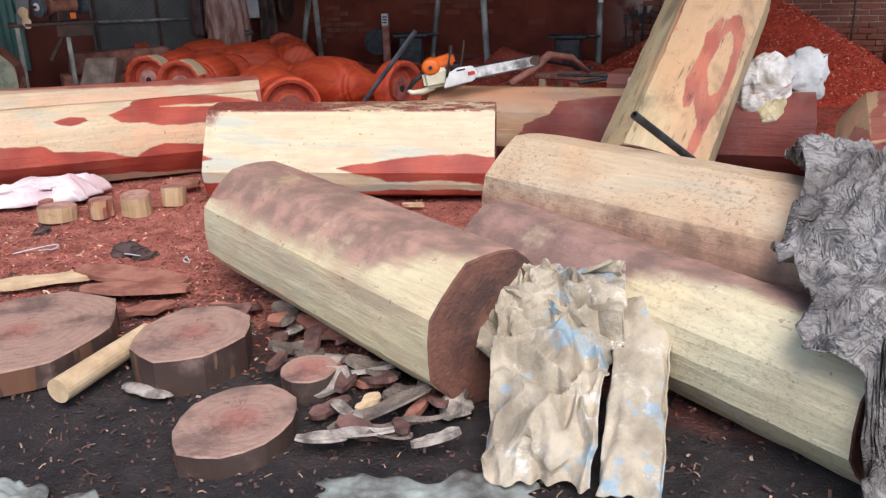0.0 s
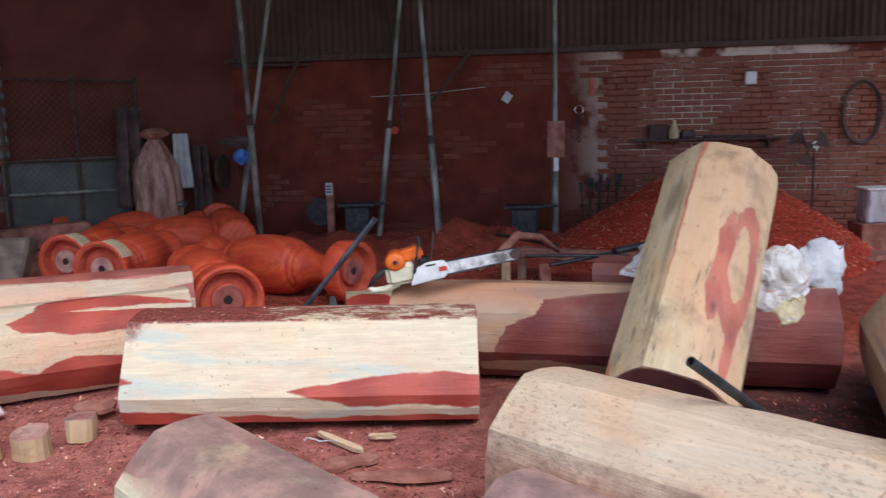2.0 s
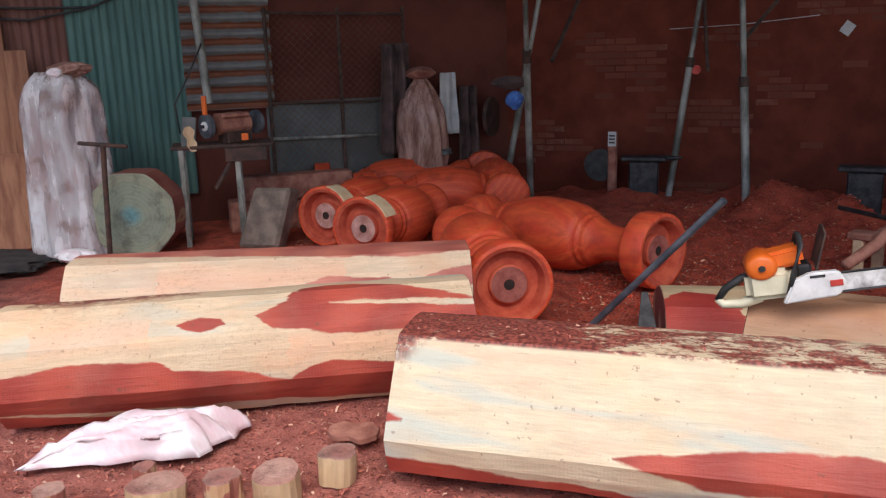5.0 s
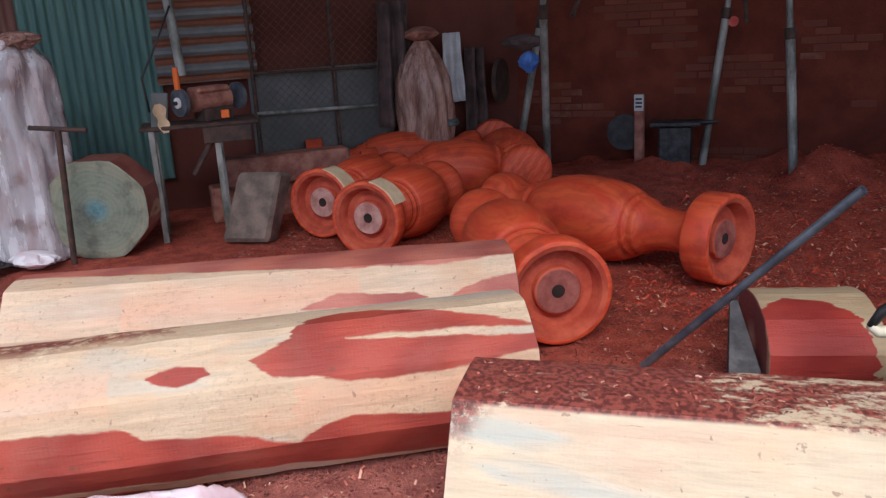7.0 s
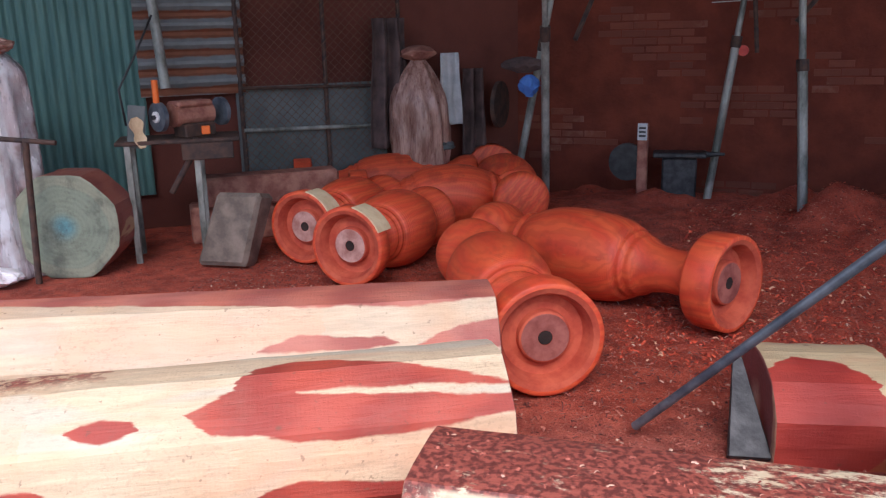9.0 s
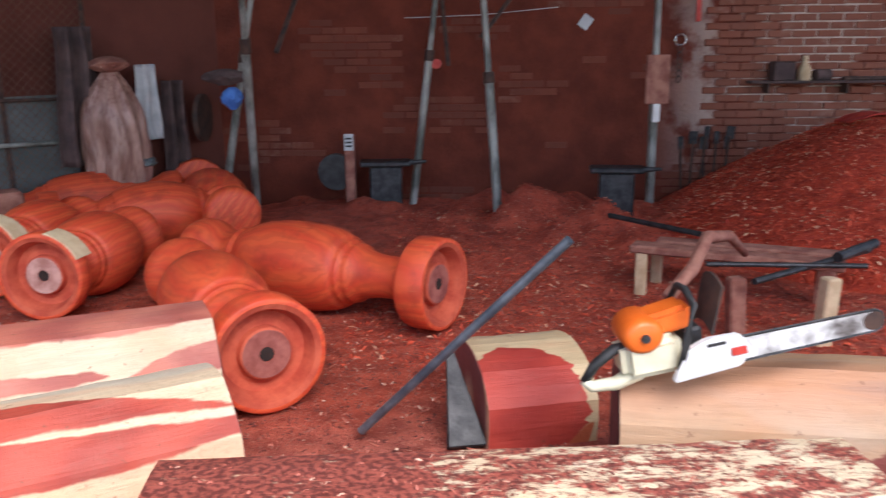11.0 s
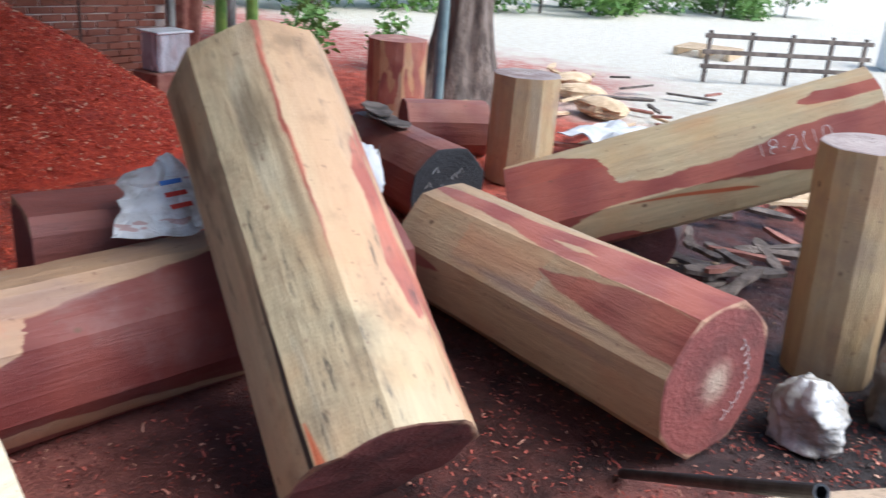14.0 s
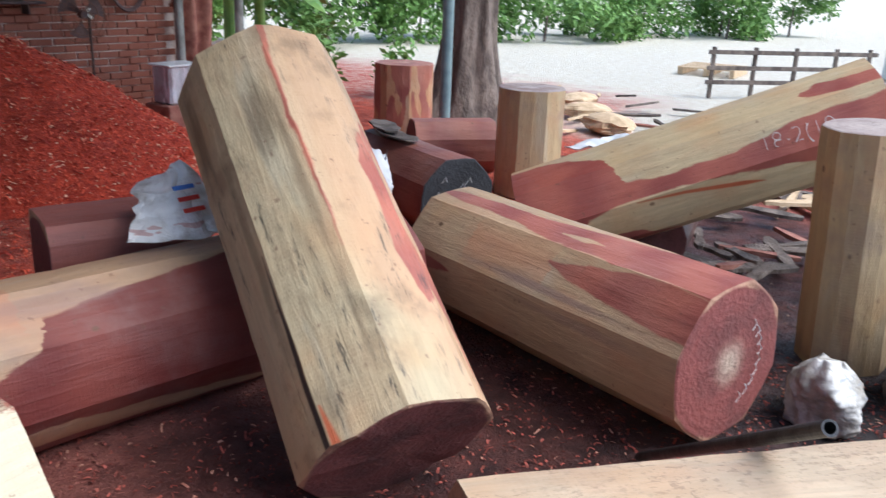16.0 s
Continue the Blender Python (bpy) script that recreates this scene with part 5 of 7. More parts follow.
# tarpaulin thrown over the ends of two logs
def tarp_mesh():
    logs = [((-0.44, 3.91, 0.322), (1.18, 2.66, 0.345), 0.335), ((-0.522, 3.451, 0.222), (0.758, 2.258, 0.213), 0.235)]
    nx, ny, x0, x1, y0, y1 = 124, 150, 0.32, 1.75, 1.88, 3.62
    z = np.zeros((ny + 1, nx + 1))
    for j in range(ny + 1):
        for i in range(nx + 1):
            x, y = x0 + (x1 - x0) * i / nx, y0 + (y1 - y0) * j / ny
            best = 0.02
            for a, b, r in logs:
                a, b = Vector(a), Vector(b)
                d = (b - a).to_2d().normalized()
                rel = Vector((x, y)) - a.to_2d()
                along, off = rel.dot(d), abs(rel.cross(d))
                if along < (b - a).to_2d().length + 0.02 and off < r + 0.02:
                    best = max(best, b.z + math.sqrt(max(0.0, (r + 0.02) ** 2 - off * off)))
            z[j, i] = best
    hard = z.copy()
    for _ in range(30):
        z[1:-1, 1:-1] = np.maximum(hard[1:-1, 1:-1], 0.25 * (z[:-2, 1:-1] + z[2:, 1:-1] + z[1:-1, :-2] + z[1:-1, 2:]) - 0.001)
    bm = bmesh.new()
    grid = {}
    edge = [(1.88, 0.70), (2.09, 0.62), (2.2, 0.51), (2.35, 0.52), (2.72, 0.47), (2.82, 0.56), (3.1, 0.60), (3.62, 0.64)]
    for j in range(ny + 1):
        for i in range(nx + 1):
            v = j / ny
            y = 1.95 + 1.47 * v + 0.06 * noise.noise(Vector((i * 0.06, 7, 0))) * abs(2 * v - 1)
            left = float(np.interp(y, [e[0] for e in edge], [e[1] for e in edge])) + 0.03 * noise.noise(Vector((y * 6, 2, 0))) + 0.015 * noise.noise(Vector((y * 17, 5, 0)))
            x = left + (x1 - left) * i / nx
            fi, fj = (x - x0) / (x1 - x0) * nx, min(max((y - y0) / (y1 - y0), 0.0), 0.999) * ny
            ci, cj = min(int(fi), nx - 1), int(fj)
            fi, fj = fi - ci, fj - cj
            h = (z[cj, ci] * (1 - fi) + z[cj, ci + 1] * fi) * (1 - fj) + (z[cj + 1, ci] * (1 - fi) + z[cj + 1, ci + 1] * fi) * fj
            q = Vector((x * 5, y * 5, h * 5))
            w = q + 0.8 * Vector((noise.noise(q * 0.8), noise.noise(q * 0.8 + Vector((4, 1, 0))), 0))
            fold = 0.045 * (1 - abs(noise.noise(w)) * 2.6) + 0.036 * (1 - 3 * abs(noise.noise(w * 1.9))) + 0.014 * (1 - 3 * abs(noise.noise(w * 4.1))) + 0.006 * (1 - 3 * abs(noise.noise(w * 8.3)))
            grid[j, i] = bm.verts.new((x - 0.5 * fold * (h < 0.4), y - 0.7 * fold * (h < 0.4), h + max(0.0, fold + 0.02) + 0.006))
    for (j, i) in list(grid):
        ks = [(j, i), (j, i + 1), (j + 1, i + 1), (j + 1, i)]
        if all(k in grid for k in ks):
            bm.faces.new([grid[k] for k in ks])
    bmesh.ops.recalc_face_normals(bm, faces=bm.faces)
    thicken(bm, 0.004)
    return bm


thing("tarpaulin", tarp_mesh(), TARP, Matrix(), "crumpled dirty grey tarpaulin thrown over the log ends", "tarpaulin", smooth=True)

# steel tube lying across the tan log
thing("steel_tube", tube((0.03, 3.452, 0.81), (0.90, 4.22, 0.02), 0.017, hollow=0.005, seg=16), DARKIRON, Matrix(), "dark hollow steel tube leaning from the ground over a log", "tube")

# ---------------------------------------------------------------- middle ground
def cloth_fn(u, v):
    q = Vector((u * 5, v * 4, 2))
    x, y = -4.02 + 0.64 * u, 4.30 + 0.40 * u + (0.20 + 0.14 * u) * (v - 0.3) + 0.05 * noise.noise(q) + 0.06 * crease(u, v, 2.2, 6)
    z = 0.05 + 0.05 * math.sin(math.pi * u) * v + 0.09 * u * u + 0.15 * crease(u, v, 2.0, 11)
    rim = min(1.0, 7 * v, 7 * (1 - v), 7 * u, 7 * (1 - u))
    return Vector((x + 0.08 * noise.noise(Vector((v * 4, 3, 1))), y, 0.014 + rim * max(0.0, z)))


thing("plastic_sack", sheet(cloth_fn, 50, 26, 0.003), PINKPL, Matrix(), "flattened white plastic sack with pink stripes on sawdust", "sack", smooth=True)
STUB_SIDE = upright_wood("stub_sides", 12.0, (0.62, 0.44, 0.26), (0.36, 0.15, 0.10), 0.4, 0.4)
for n, (x, y, r, h, mat) in enumerate([(-3.24, 4.27, 0.125, 0.12, STUB_SIDE), (-3.02, 4.37, 0.085, 0.13, SIDE_RED), (-2.85, 4.47, 0.115, 0.13, STUB_SIDE), (-2.70, 4.68, 0.10, 0.16, STUB_SIDE), (-3.62, 4.11, 0.07, 0.09, SIDE_RED), (-3.38, 4.36, 0.06, 0.10, SIDE_RED), (0.52, 5.05, 0.10, 0.16, STUB_SIDE)]):
    upright(x - 0.06, y, -0.005, h * (0.72 + 0.09 * (n % 3)), ragged(9, r * 0.93, 3.0 + n, 0.5, 0.85), [mat, TOP_DISK if n % 2 else TOP_RED], "short sawn wood stub standing on the sawdust", "wood stub", "short wood stubs", "wood_stub", 40 + n, (4 * (n % 3) - 4, 3 - 3 * (n % 2)), step=0.03, bevel=0.008, rough=0.016)

# stub with red heart between the logs
octagon_log((-1.86, 6.62, 0.11), (-1.42, 6.74, 0.11), [(-0.33, -0.12), (-0.34, 0.07), (-0.22, 0.185), (0.0, 0.225), (0.20, 0.19), (0.42, 0.06), (0.42, -0.12)],
            [log_wood("heart_block_wood", [[(-0.3, -40, 40), (-0.12, -40, 78), (0.03, -30, 70), (0.13, -18, 48), (0.19, 0, 14)]], pale=(0.72, 0.56, 0.34), red=(0.40, 0.045, 0.035), dirt=0.15, seed=44.0, chip=[[(-0.12, -60, -38), (0.05, -50, -30), (0.18, -30, -6), (0.21, -8, -4)]]), END_RED], "sawn wood block with bright red heart", 44.0, "wood block", "", "wood_block")
wedge = bmesh.new()
box(0.16, 0.05, 0.40, (0, 0, 0), 0.006, wedge)
for v in wedge.verts:
    if v.co.z > 0.2:
        v.co.x = v.co.x * 0.22 - 0.03
        v.co.y *= 0.4
thing("steel_wedge", wedge, DARKIRON, pose(-1.86, 6.33, 0.0, -38, 0, 12), "grey felling wedge leaning on the red-hearted block", "wedge")
thing("steel_pipe", tube((-2.30, 6.40, 0.03), (-1.50, 6.04, 0.93), 0.018, seg=14, hollow=0.004), BLUESTEEL, Matrix(), "slim dark steel pipe leaning over a log", "pipe")


# ---------------------------------------------------------------- chainsaw
def chainsaw():
    m = Matrix.Translation((-1.45, 5.70, 0.53)) @ pose(0, 0, 0, 0, -10, 9) @ Matrix.Diagonal((0.95, 0.95, 0.84, 1))
    root = empty("chainsaw", m, "orange and white chainsaw resting on a log", "chainsaw")
    body = box(0.20, 0.15, 0.15, (0.20, 0, 0.03), 0.03, seg=3)
    part("engine_housing", body, CREAM, root, "cream crankcase")
    cover = lathe([(-0.09, 0.0), (-0.09, 0.045), (-0.084, 0.058), (-0.065, 0.067), (0.06, 0.067), (0.085, 0.05), (0.085, 0.0)], 28)
    bmesh.ops.transform(cover, matrix=Matrix.Translation((0.175, 0, 0.20)) @ pose(0, 0, 0, -90, 0, 0), verts=cover.verts)
    part("engine_cover", cover, ORANGE, root, "bright orange engine cover", smooth=True)
    part("starter_knob", tube((0.175, -0.086, 0.20), (0.175, -0.10, 0.20), 0.015, seg=14), DARKIRON, root)
    part("air_filter", box(0.17, 0.12, 0.09, (0.27, 0.01, 0.175), 0.018, seg=2, turn=pose(0, 0, 0, 0, -8, 0)), ORANGE, root)
    part("rear_handle", path_tube([(0.16, -0.01, 0.04), (0.08, -0.01, 0.012), (0.0, -0.01, 0.02), (-0.02, -0.01, 0.05)], [0.032, 0.026, 0.022, 0.018], 10), CREAM, root, "cream looped rear handle", smooth=True)
    part("rear_grip", path_tube([(-0.02, -0.01, 0.045), (0.02, -0.01, 0.10), (0.09, -0.01, 0.145), (0.15, -0.01, 0.15)], [0.016, 0.019, 0.02, 0.018], 10), BLACK, root, "black rubber grip", smooth=True)
    side = bmesh.new()
    pts = [(0.24, 0.02), (0.46, 0.035), (0.50, 0.09), (0.47, 0.155), (0.36, 0.16), (0.29, 0.13)]
    a = [side.verts.new((x, -0.085, z)) for x, z in pts]
    b = [side.verts.new((x, -0.125, z)) for x, z in pts]
    side.faces.new(b)
    side.faces.new(a[::-1])
    for i in range(len(pts)):
        side.faces.new((a[i], a[(i + 1) % len(pts)], b[(i + 1) % len(pts)], b[i]))
    bmesh.ops.recalc_face_normals(side, faces=side.faces)
    bmesh.ops.bevel(side, geom=side.edges[:], offset=0.008, segments=2, affect="EDGES")
    clutch = part("clutch_cover", side, WHITEM, root, "scuffed white clutch cover")
    part("badge", box(0.05, 0.006, 0.03, (0.455, -0.128, 0.085), 0.002), REDP, clutch, "red oval badge")
    part("lettering", box(0.06, 0.003, 0.012, (0.385, -0.127, 0.135), 0.001), BLACK, clutch, "dark bar of unreadable lettering")
    bar = bmesh.new()
    n, pts = 8, []
    for i in range(n + 1):
        t = -math.pi / 2 + math.pi * i / n
        pts.append((0.90 + 0.036 * math.cos(t), 0.095 + 0.036 * math.sin(t)))
    outline = [(0.44, 0.055)] + pts + [(0.44, 0.135)]
    a = [bar.verts.new((x, -0.104, z)) for x, z in outline]
    b = [bar.verts.new((x, -0.110, z)) for x, z in outline]
    bar.faces.new(b)
    bar.faces.new(a[::-1])
    for i in range(len(outline)):
        bar.faces.new((a[i], a[(i + 1) % len(a)], b[(i + 1) % len(a)], b[i]))
    bmesh.ops.recalc_face_normals(bar, faces=bar.faces)
    part("guide_bar", bar, BARWHITE, root, "white guide bar with worn dark nose")
    part("bar_nose", tube((0.905, -0.1025, 0.095), (0.905, -0.1115, 0.095), 0.035, seg=20), RUST, root)
    loop = [(0.44 + 0.46 * i / 16, -0.107, 0.142 - 0.006 * i / 16) for i in range(17)] + [(0.90 + 0.041 * math.sin(math.pi * i / 8), -0.107, 0.095 + 0.041 * math.cos(math.pi * i / 8)) for i in range(1, 8)] + [(0.90 - 0.46 * i / 16, -0.107, 0.054 - 0.006 * i / 16) for i in range(17)]
    part("saw_chain", path_tube(loop, 0.006, 5), DARKIRON, root, "dark saw chain")
    part("front_handle", path_tube([(0.27, -0.10, 0.06), (0.30, -0.115, 0.18), (0.335, -0.10, 0.29), (0.34, -0.03, 0.325), (0.34, 0.05, 0.315), (0.33, 0.105, 0.25), (0.32, 0.11, 0.12)], 0.0125, 8), BLACK, root, "black wrap handle", smooth=True)
    part("hand_guard", sheet(lambda u, v: Vector((0.385 + 0.05 * v, -0.09 + 0.16 * u, 0.19 + 0.17 * v - 0.03 * (2 * u - 1) ** 2)), 8, 5, 0.008), RUST, root, "brown plastic hand guard")
    part("muffler", box(0.06, 0.11, 0.09, (0.345, 0.01, 0.09), 0.01), DARKIRON, root)
    return root


chainsaw()

# ---------------------------------------------------------------- block and sacks behind the leaning log
octagon_log((-0.10, 6.42, 0.3), (0.46, 6.28, 0.3), [(-0.17, -0.31), (-0.19, 0.24), (-0.15, 0.31), (0.17, 0.31), (0.2, 0.2), (0.2, -0.31)], [log_wood("mauve_block_wood", (), 0, (0.30, 0.10, 0.08), (0.27, 0.085, 0.075), 0.2, 50.0, blue=0, pink=0), END_BROWN], "dull red squared block standing behind a log", 50.0, "wood block", "", "wood_block")


def hung_sack_fn(u, v):
    q = Vector((u * 4, v * 4, 6))
    drop = max(0.0, v - 0.45)
    crease = 0.03 * (1 - 3 * abs(noise.noise(q * 0.9)))
    return Vector((0.28 + (u - 0.5) * (0.20 + 0.36 * v) + 0.03 * noise.noise(q), 6.0 - 0.22 * v + 0.12 * (2 * u - 1) ** 2 + crease, 0.602 + 0.25 * (1 - v) * (1 - 0.35 * abs(2 * u - 1.1)) + 0.012 * crease - 0.01 * drop))


sack = thing("white_sack", sheet(hung_sack_fn, 30, 26, 0.004), WHITEPL, Matrix(), "creased white woven sack draped over a log", "sack")
for i in range(3):
    part("print_bar", box(0.09, 0.004, 0.018, (0.24, 5.90 - 0.034 * i, 0.765 - 0.037 * i), 0, turn=pose(0, 0, 0, -42, 0, 0)), [BLUEP, REDP, REDP][i], sack, "bar of unreadable coloured print")
YELLOWPL = sack_cloth("yellowish_woven_plastic", (0.44, 0.36, 0.20), (0.62, 0.54, 0.34), (0.30, 0.30, 0.34))
thing("plastic_bag", paper_sack(0.15, 0.11, 0.24, 63, 0.3), YELLOWPL, pose(0.90, 5.60, 0.30, 10, -6, 40), "yellowish plastic bag hanging below a white one", "bag", smooth=True)
thing("grey_bag", paper_sack(0.19, 0.10, 0.28, 66, 0.35), PAPER, pose(1.04, 5.74, 0.56, -10, 28, 0), "blue-grey plastic bag lying beside a white one", "bag", smooth=True)
lump = paper_sack(0.20, 0.13, 0.36, 61, 0.3)
thing("plastic_bag", lump, WHITEPL, pose(0.86, 5.66, 0.45, 8, -12, 20), "stuffed white and yellowish plastic bag hanging by the log", "bag", smooth=True)

# ---------------------------------------------------------------- logs to the side, under the open eave
J = [(2.333, 5.727, 0.258), (3.313, 4.256, 0.982)]
slanted = octagon_log(*J, ngon(8, 0.299, 0.1), [log_wood("slanted_log_wood", [[(-1.1, -45, 88), (-0.75, -18, 84), (-0.62, -6, 76), (-0.44, 3, 56), (-0.38, 3, 22), (-0.12, 2, 18), (0.18, -3, 19), (0.45, -11, 30), (0.66, -20, 33), (0.92, -30, 34), (1.1, -36, 36)],
                                                               [(-0.7, -70, -40), (-0.5, -70, -33), (-0.35, -70, -38), (-0.15, -70, -66)], [(0.58, 56, 62), (0.68, 50, 71), (0.8, 46, 66), (1.1, 44, 60)]],
                               pale=(0.72, 0.56, 0.33), red=(0.34, 0.085, 0.065), dirt=0.08, seed=55.0, mildew=0.12, chip=[[(-0.35, -2, -1), (-0.1, -8, -4), (0.2, -20, -14), (0.3, -22, -21)]]), END_RED],
                      "long octagonal log propped up at one end, chalked figures", 55.0)
octagon_log((2.676, 7.3, 0.265), (2.377, 6.287, 0.262), ngon(8, 0.28, 25.0), [log_wood("bark_topped_log", (), 0.8, (0.5, 0.3, 0.2), (0.26, 0.085, 0.065), 0.4, 58.0), DARKEND], "dark red log with a blackened chalk-scribbled end", 58.0)
octagon_log((3.55, 7.75, 0.22), (4.1, 7.35, 0.22), ngon(8, 0.24, 22.5), [log_wood("short_red_log_wood", (), 0.8, (0.5, 0.3, 0.2), (0.30, 0.10, 0.08), 0.3, 60.0), END_BROWN], "short red-brown log lying by the post", 60.0)
octagon_log((2.75, 5.15, 0.19), (3.35, 5.35, 0.19), ngon(9, 0.2, 10), [log_wood("prop_wood", (), 0.8, (0.4, 0.25, 0.16), (0.16, 0.07, 0.06), 0.5, 66.0), END_BROWN], "dark short log propping up the slanted one", 66.0)
for x, y, h, r, side, top, label, seed, lean in [
        (2.35, 3.98, 1.06, 0.205, SIDE_TAN, TOP_GREY, "tan octagonal post log standing upright", 71, (-2, -3)),
        (3.78, 6.75, 0.80, 0.27, SIDE_TAN, TOP_GREY, "tan octagonal log standing upright, pale top", 72, (0, 0)),
        (4.62, 8.85, 0.74, 0.30, SIDE_RED, TOP_RED, "red-brown octagonal log standing upright", 73, (0, 0)),
        (3.42, 3.95, 0.52, 0.22, SIDE_RED, TOP_RED, "short octagonal log with a red ringed top", 74, (0, 0)),
        (2.62, 3.22, 0.66, 0.20, SIDE_RED, TOP_RED, "red-brown octagonal stump with pale rim", 75, (0, 0))]:
    upright(x, y, -0.01, h, ngon(8, r, 20 + seed * 7), [side, top], label, "log", "standing logs", "standing_log", seed, lean)
octagon_log((2.95, 3.62, 0.24), (3.55, 3.50, 0.24), ngon(14, 0.27, 10), [BARK, END_DARK], "dark round log lying behind a stump", 77.0)
thing("crumpled_sack", paper_sack(0.19, 0.16, 0.27, 81, 0.3, -0.04), MUCKYLOW, pose(1.66, 3.86, -0.01, 0, 6, 30), "crumpled white sack lying on dark soil", "sack", smooth=True)
thing("tall_crumpled_sack", paper_sack(0.25, 0.17, 0.52, 87, 0.32, -0.08), MUCKYPL, pose(2.17, 3.60, -0.01, 0, -6, 0), "tall crumpled white sack with frayed dirty foot", "sack", smooth=True)

# ---------------------------------------------------------------- along the back wall
def fan():
    root = empty("pedestal_fan", pose(2.54, 10.95, 0.0), "dusty pedestal fan with a wire cage by the brick wall", "fan")
    part("pole", tube((0, 0, 0), (0, 0, 1.06), 0.013), RUST, root)
    part("foot", lathe([(0, 0), (0, 0.17), (0.02, 0.16), (0.035, 0.03), (0.05, 0.0)], 24), RUST, root)
    head = part("motor", tube((0.02, 0.02, 1.09), (-0.02, 0.14, 1.09), 0.055, 0.045, 18), CHROME, root, "shiny motor housing")
    cage = bmesh.new()
    for r, y in ((0.26, -0.01), (0.19, -0.05), (0.12, -0.07), (0.26, 0.06), (0.17, 0.09)):
        path_tube([(r * math.cos(2 * math.pi * i / 36) - 0.06, y + 0.012, 1.09 + r * math.sin(2 * math.pi * i / 36)) for i in range(37)], 0.0035, 5, cage)
    for i in range(26):
        a = 2 * math.pi * i / 26
        path_tube([(0.03 * math.cos(a) - 0.06, -0.06, 1.09 + 0.03 * math.sin(a)), (0.16 * math.cos(a) - 0.06, -0.05, 1.09 + 0.16 * math.sin(a)), (0.26 * math.cos(a) - 0.06, 0.0, 1.09 + 0.26 * math.sin(a))], 0.0018, 4, cage)
    part("cage", cage, WIRE, root, "rust-dusted wire cage")
    for i in range(3):
        a0 = 2 * math.pi * i / 3 + 0.4
        part("blade", sheet(lambda u, v, a0=a0: Vector(((0.04 + 0.18 * u) * math.cos(a0 + 0.75 * (v - 0.5) * (0.6 + u)) - 0.06, 0.02 + 0.05 * (v - 0.5), 1.09 + (0.04 + 0.18 * u) * math.sin(a0 + 0.75 * (v - 0.5) * (0.6 + u)))), 7, 5, 0.003), CLOTH, root)
    part("hub", tube((-0.06, -0.03, 1.09), (-0.06, 0.03, 1.09), 0.035, seg=16), CLOTH, root)
    return root


fan()


def shelf():
    root = empty("wall_shelf", pose(1.40, WALL_Y - 0.09, 1.19), "long dusty wooden wall shelf on the bricks", "shelf")
    part("board", box(1.72, 0.17, 0.022, (0, 0, -0.022)), CLOTH, root)
    for x in (-0.7, 0.0, 0.7):
        part("bracket", box(0.02, 0.15, 0.09, (x, 0.0, -0.112)), RUST, root)


shelf()
SZ = 1.19
thing("tin_box", box(0.20, 0.13, 0.17, (0, 0, 0), 0.012), CLOTH, pose(0.83, 11.26, SZ, 0, 0, 8), "dark dusty tin standing on the shelf", "box")
thing("bottle", lathe([(0, 0), (0, 0.05), (0.01, 0.058), (0.10, 0.058), (0.15, 0.03), (0.19, 0.02), (0.20, 0.024), (0.22, 0.022), (0.22, 0)], 20), OFFPALE, pose(1.03, 11.26, SZ, 0, 0, 0), "pale yellowish plastic bottle on the shelf", "bottle", smooth=True)
thing("paper_roll", tube((0, 0, 0.05), (0.14, 0.03, 0.05), 0.05, seg=16), CLOTH, pose(1.12, 11.24, SZ), "dusty dark roll lying on the shelf", "roll")
thing("tool_bundle", box(0.72, 0.06, 0.035, (0, 0, 0), 0.01), RUST, pose(1.72, 11.25, SZ, 0, 0, 2), "flat dusty tools lying on the shelf", "tools")
thing("hanging_tag", box(0.045, 0.01, 0.20, (0, 0, 0)), REDP, pose(0.07, WALL_Y - 0.02, 1.72), "narrow red tag hanging on the wall", "tag")
ring = bmesh.new()
path_tube([(0.05 * math.cos(2 * math.pi * i / 20), 0, 0.05 * math.sin(2 * math.pi * i / 20)) for i in range(21)], 0.009, 6, ring)
thing("steel_ring", ring, CHROME, pose(-0.08, WALL_Y - 0.03, 1.56), "steel ring hanging from a nail on the wall", "ring")
chain = bmesh.new()
for i in range(6):
    path_tube([(0.02 * math.cos(2 * math.pi * k / 10), 0.012 * (i % 2), -0.04 - 0.055 * i + 0.03 * math.sin(2 * math.pi * k / 10)) for k in range(11)], 0.006, 5, chain)
thing("chain", chain, RUST, pose(-0.08, WALL_Y - 0.035, 1.52), "short rusty chain hanging on the wall", "chain")
thing("electric_box", box(0.13, 0.06, 0.15, (0, 0, 0), 0.012), WHITEM, pose(1.90, WALL_Y - 0.035, 1.80), "small dusty white switch box on the wall", "switch box")
hose = bmesh.new()
for k in range(3):
    path_tube([((0.19 + 0.012 * k) * math.cos(2 * math.pi * i / 32), -0.01 * k, (0.34 + 0.01 * k) * math.sin(2 * math.pi * i / 32)) for i in range(33)], 0.011, 6, hose)
thing("coiled_hose", hose, CLOTH, pose(3.15, WALL_Y - 0.04, 1.45), "dark coiled hose hanging on the brick wall", "hose", smooth=True)
# wall-end posts
thing("end_post", tube((0, 0, -0.05), (0, 0, 4.4), 0.045, seg=16), STEEL, pose(3.66, 11.2, 0), "pale steel post at the end of the brick wall", "post")
thing("end_post", tube((0, 0, -0.05), (0, 0, 4.4), 0.05, seg=16), STEEL, pose(4.42, 11.2, 0), "pale steel post at the end of the brick wall", "post")
def flap_fn(u, v):
    q = Vector((u * 3, v * 4, 4))
    return Vector((3.72 + 0.66 * u * (0.55 + 0.45 * v), 11.30 + 0.05 * math.sin(14 * u) + 0.04 * noise.noise(q), 0.0 + 3.4 * v))


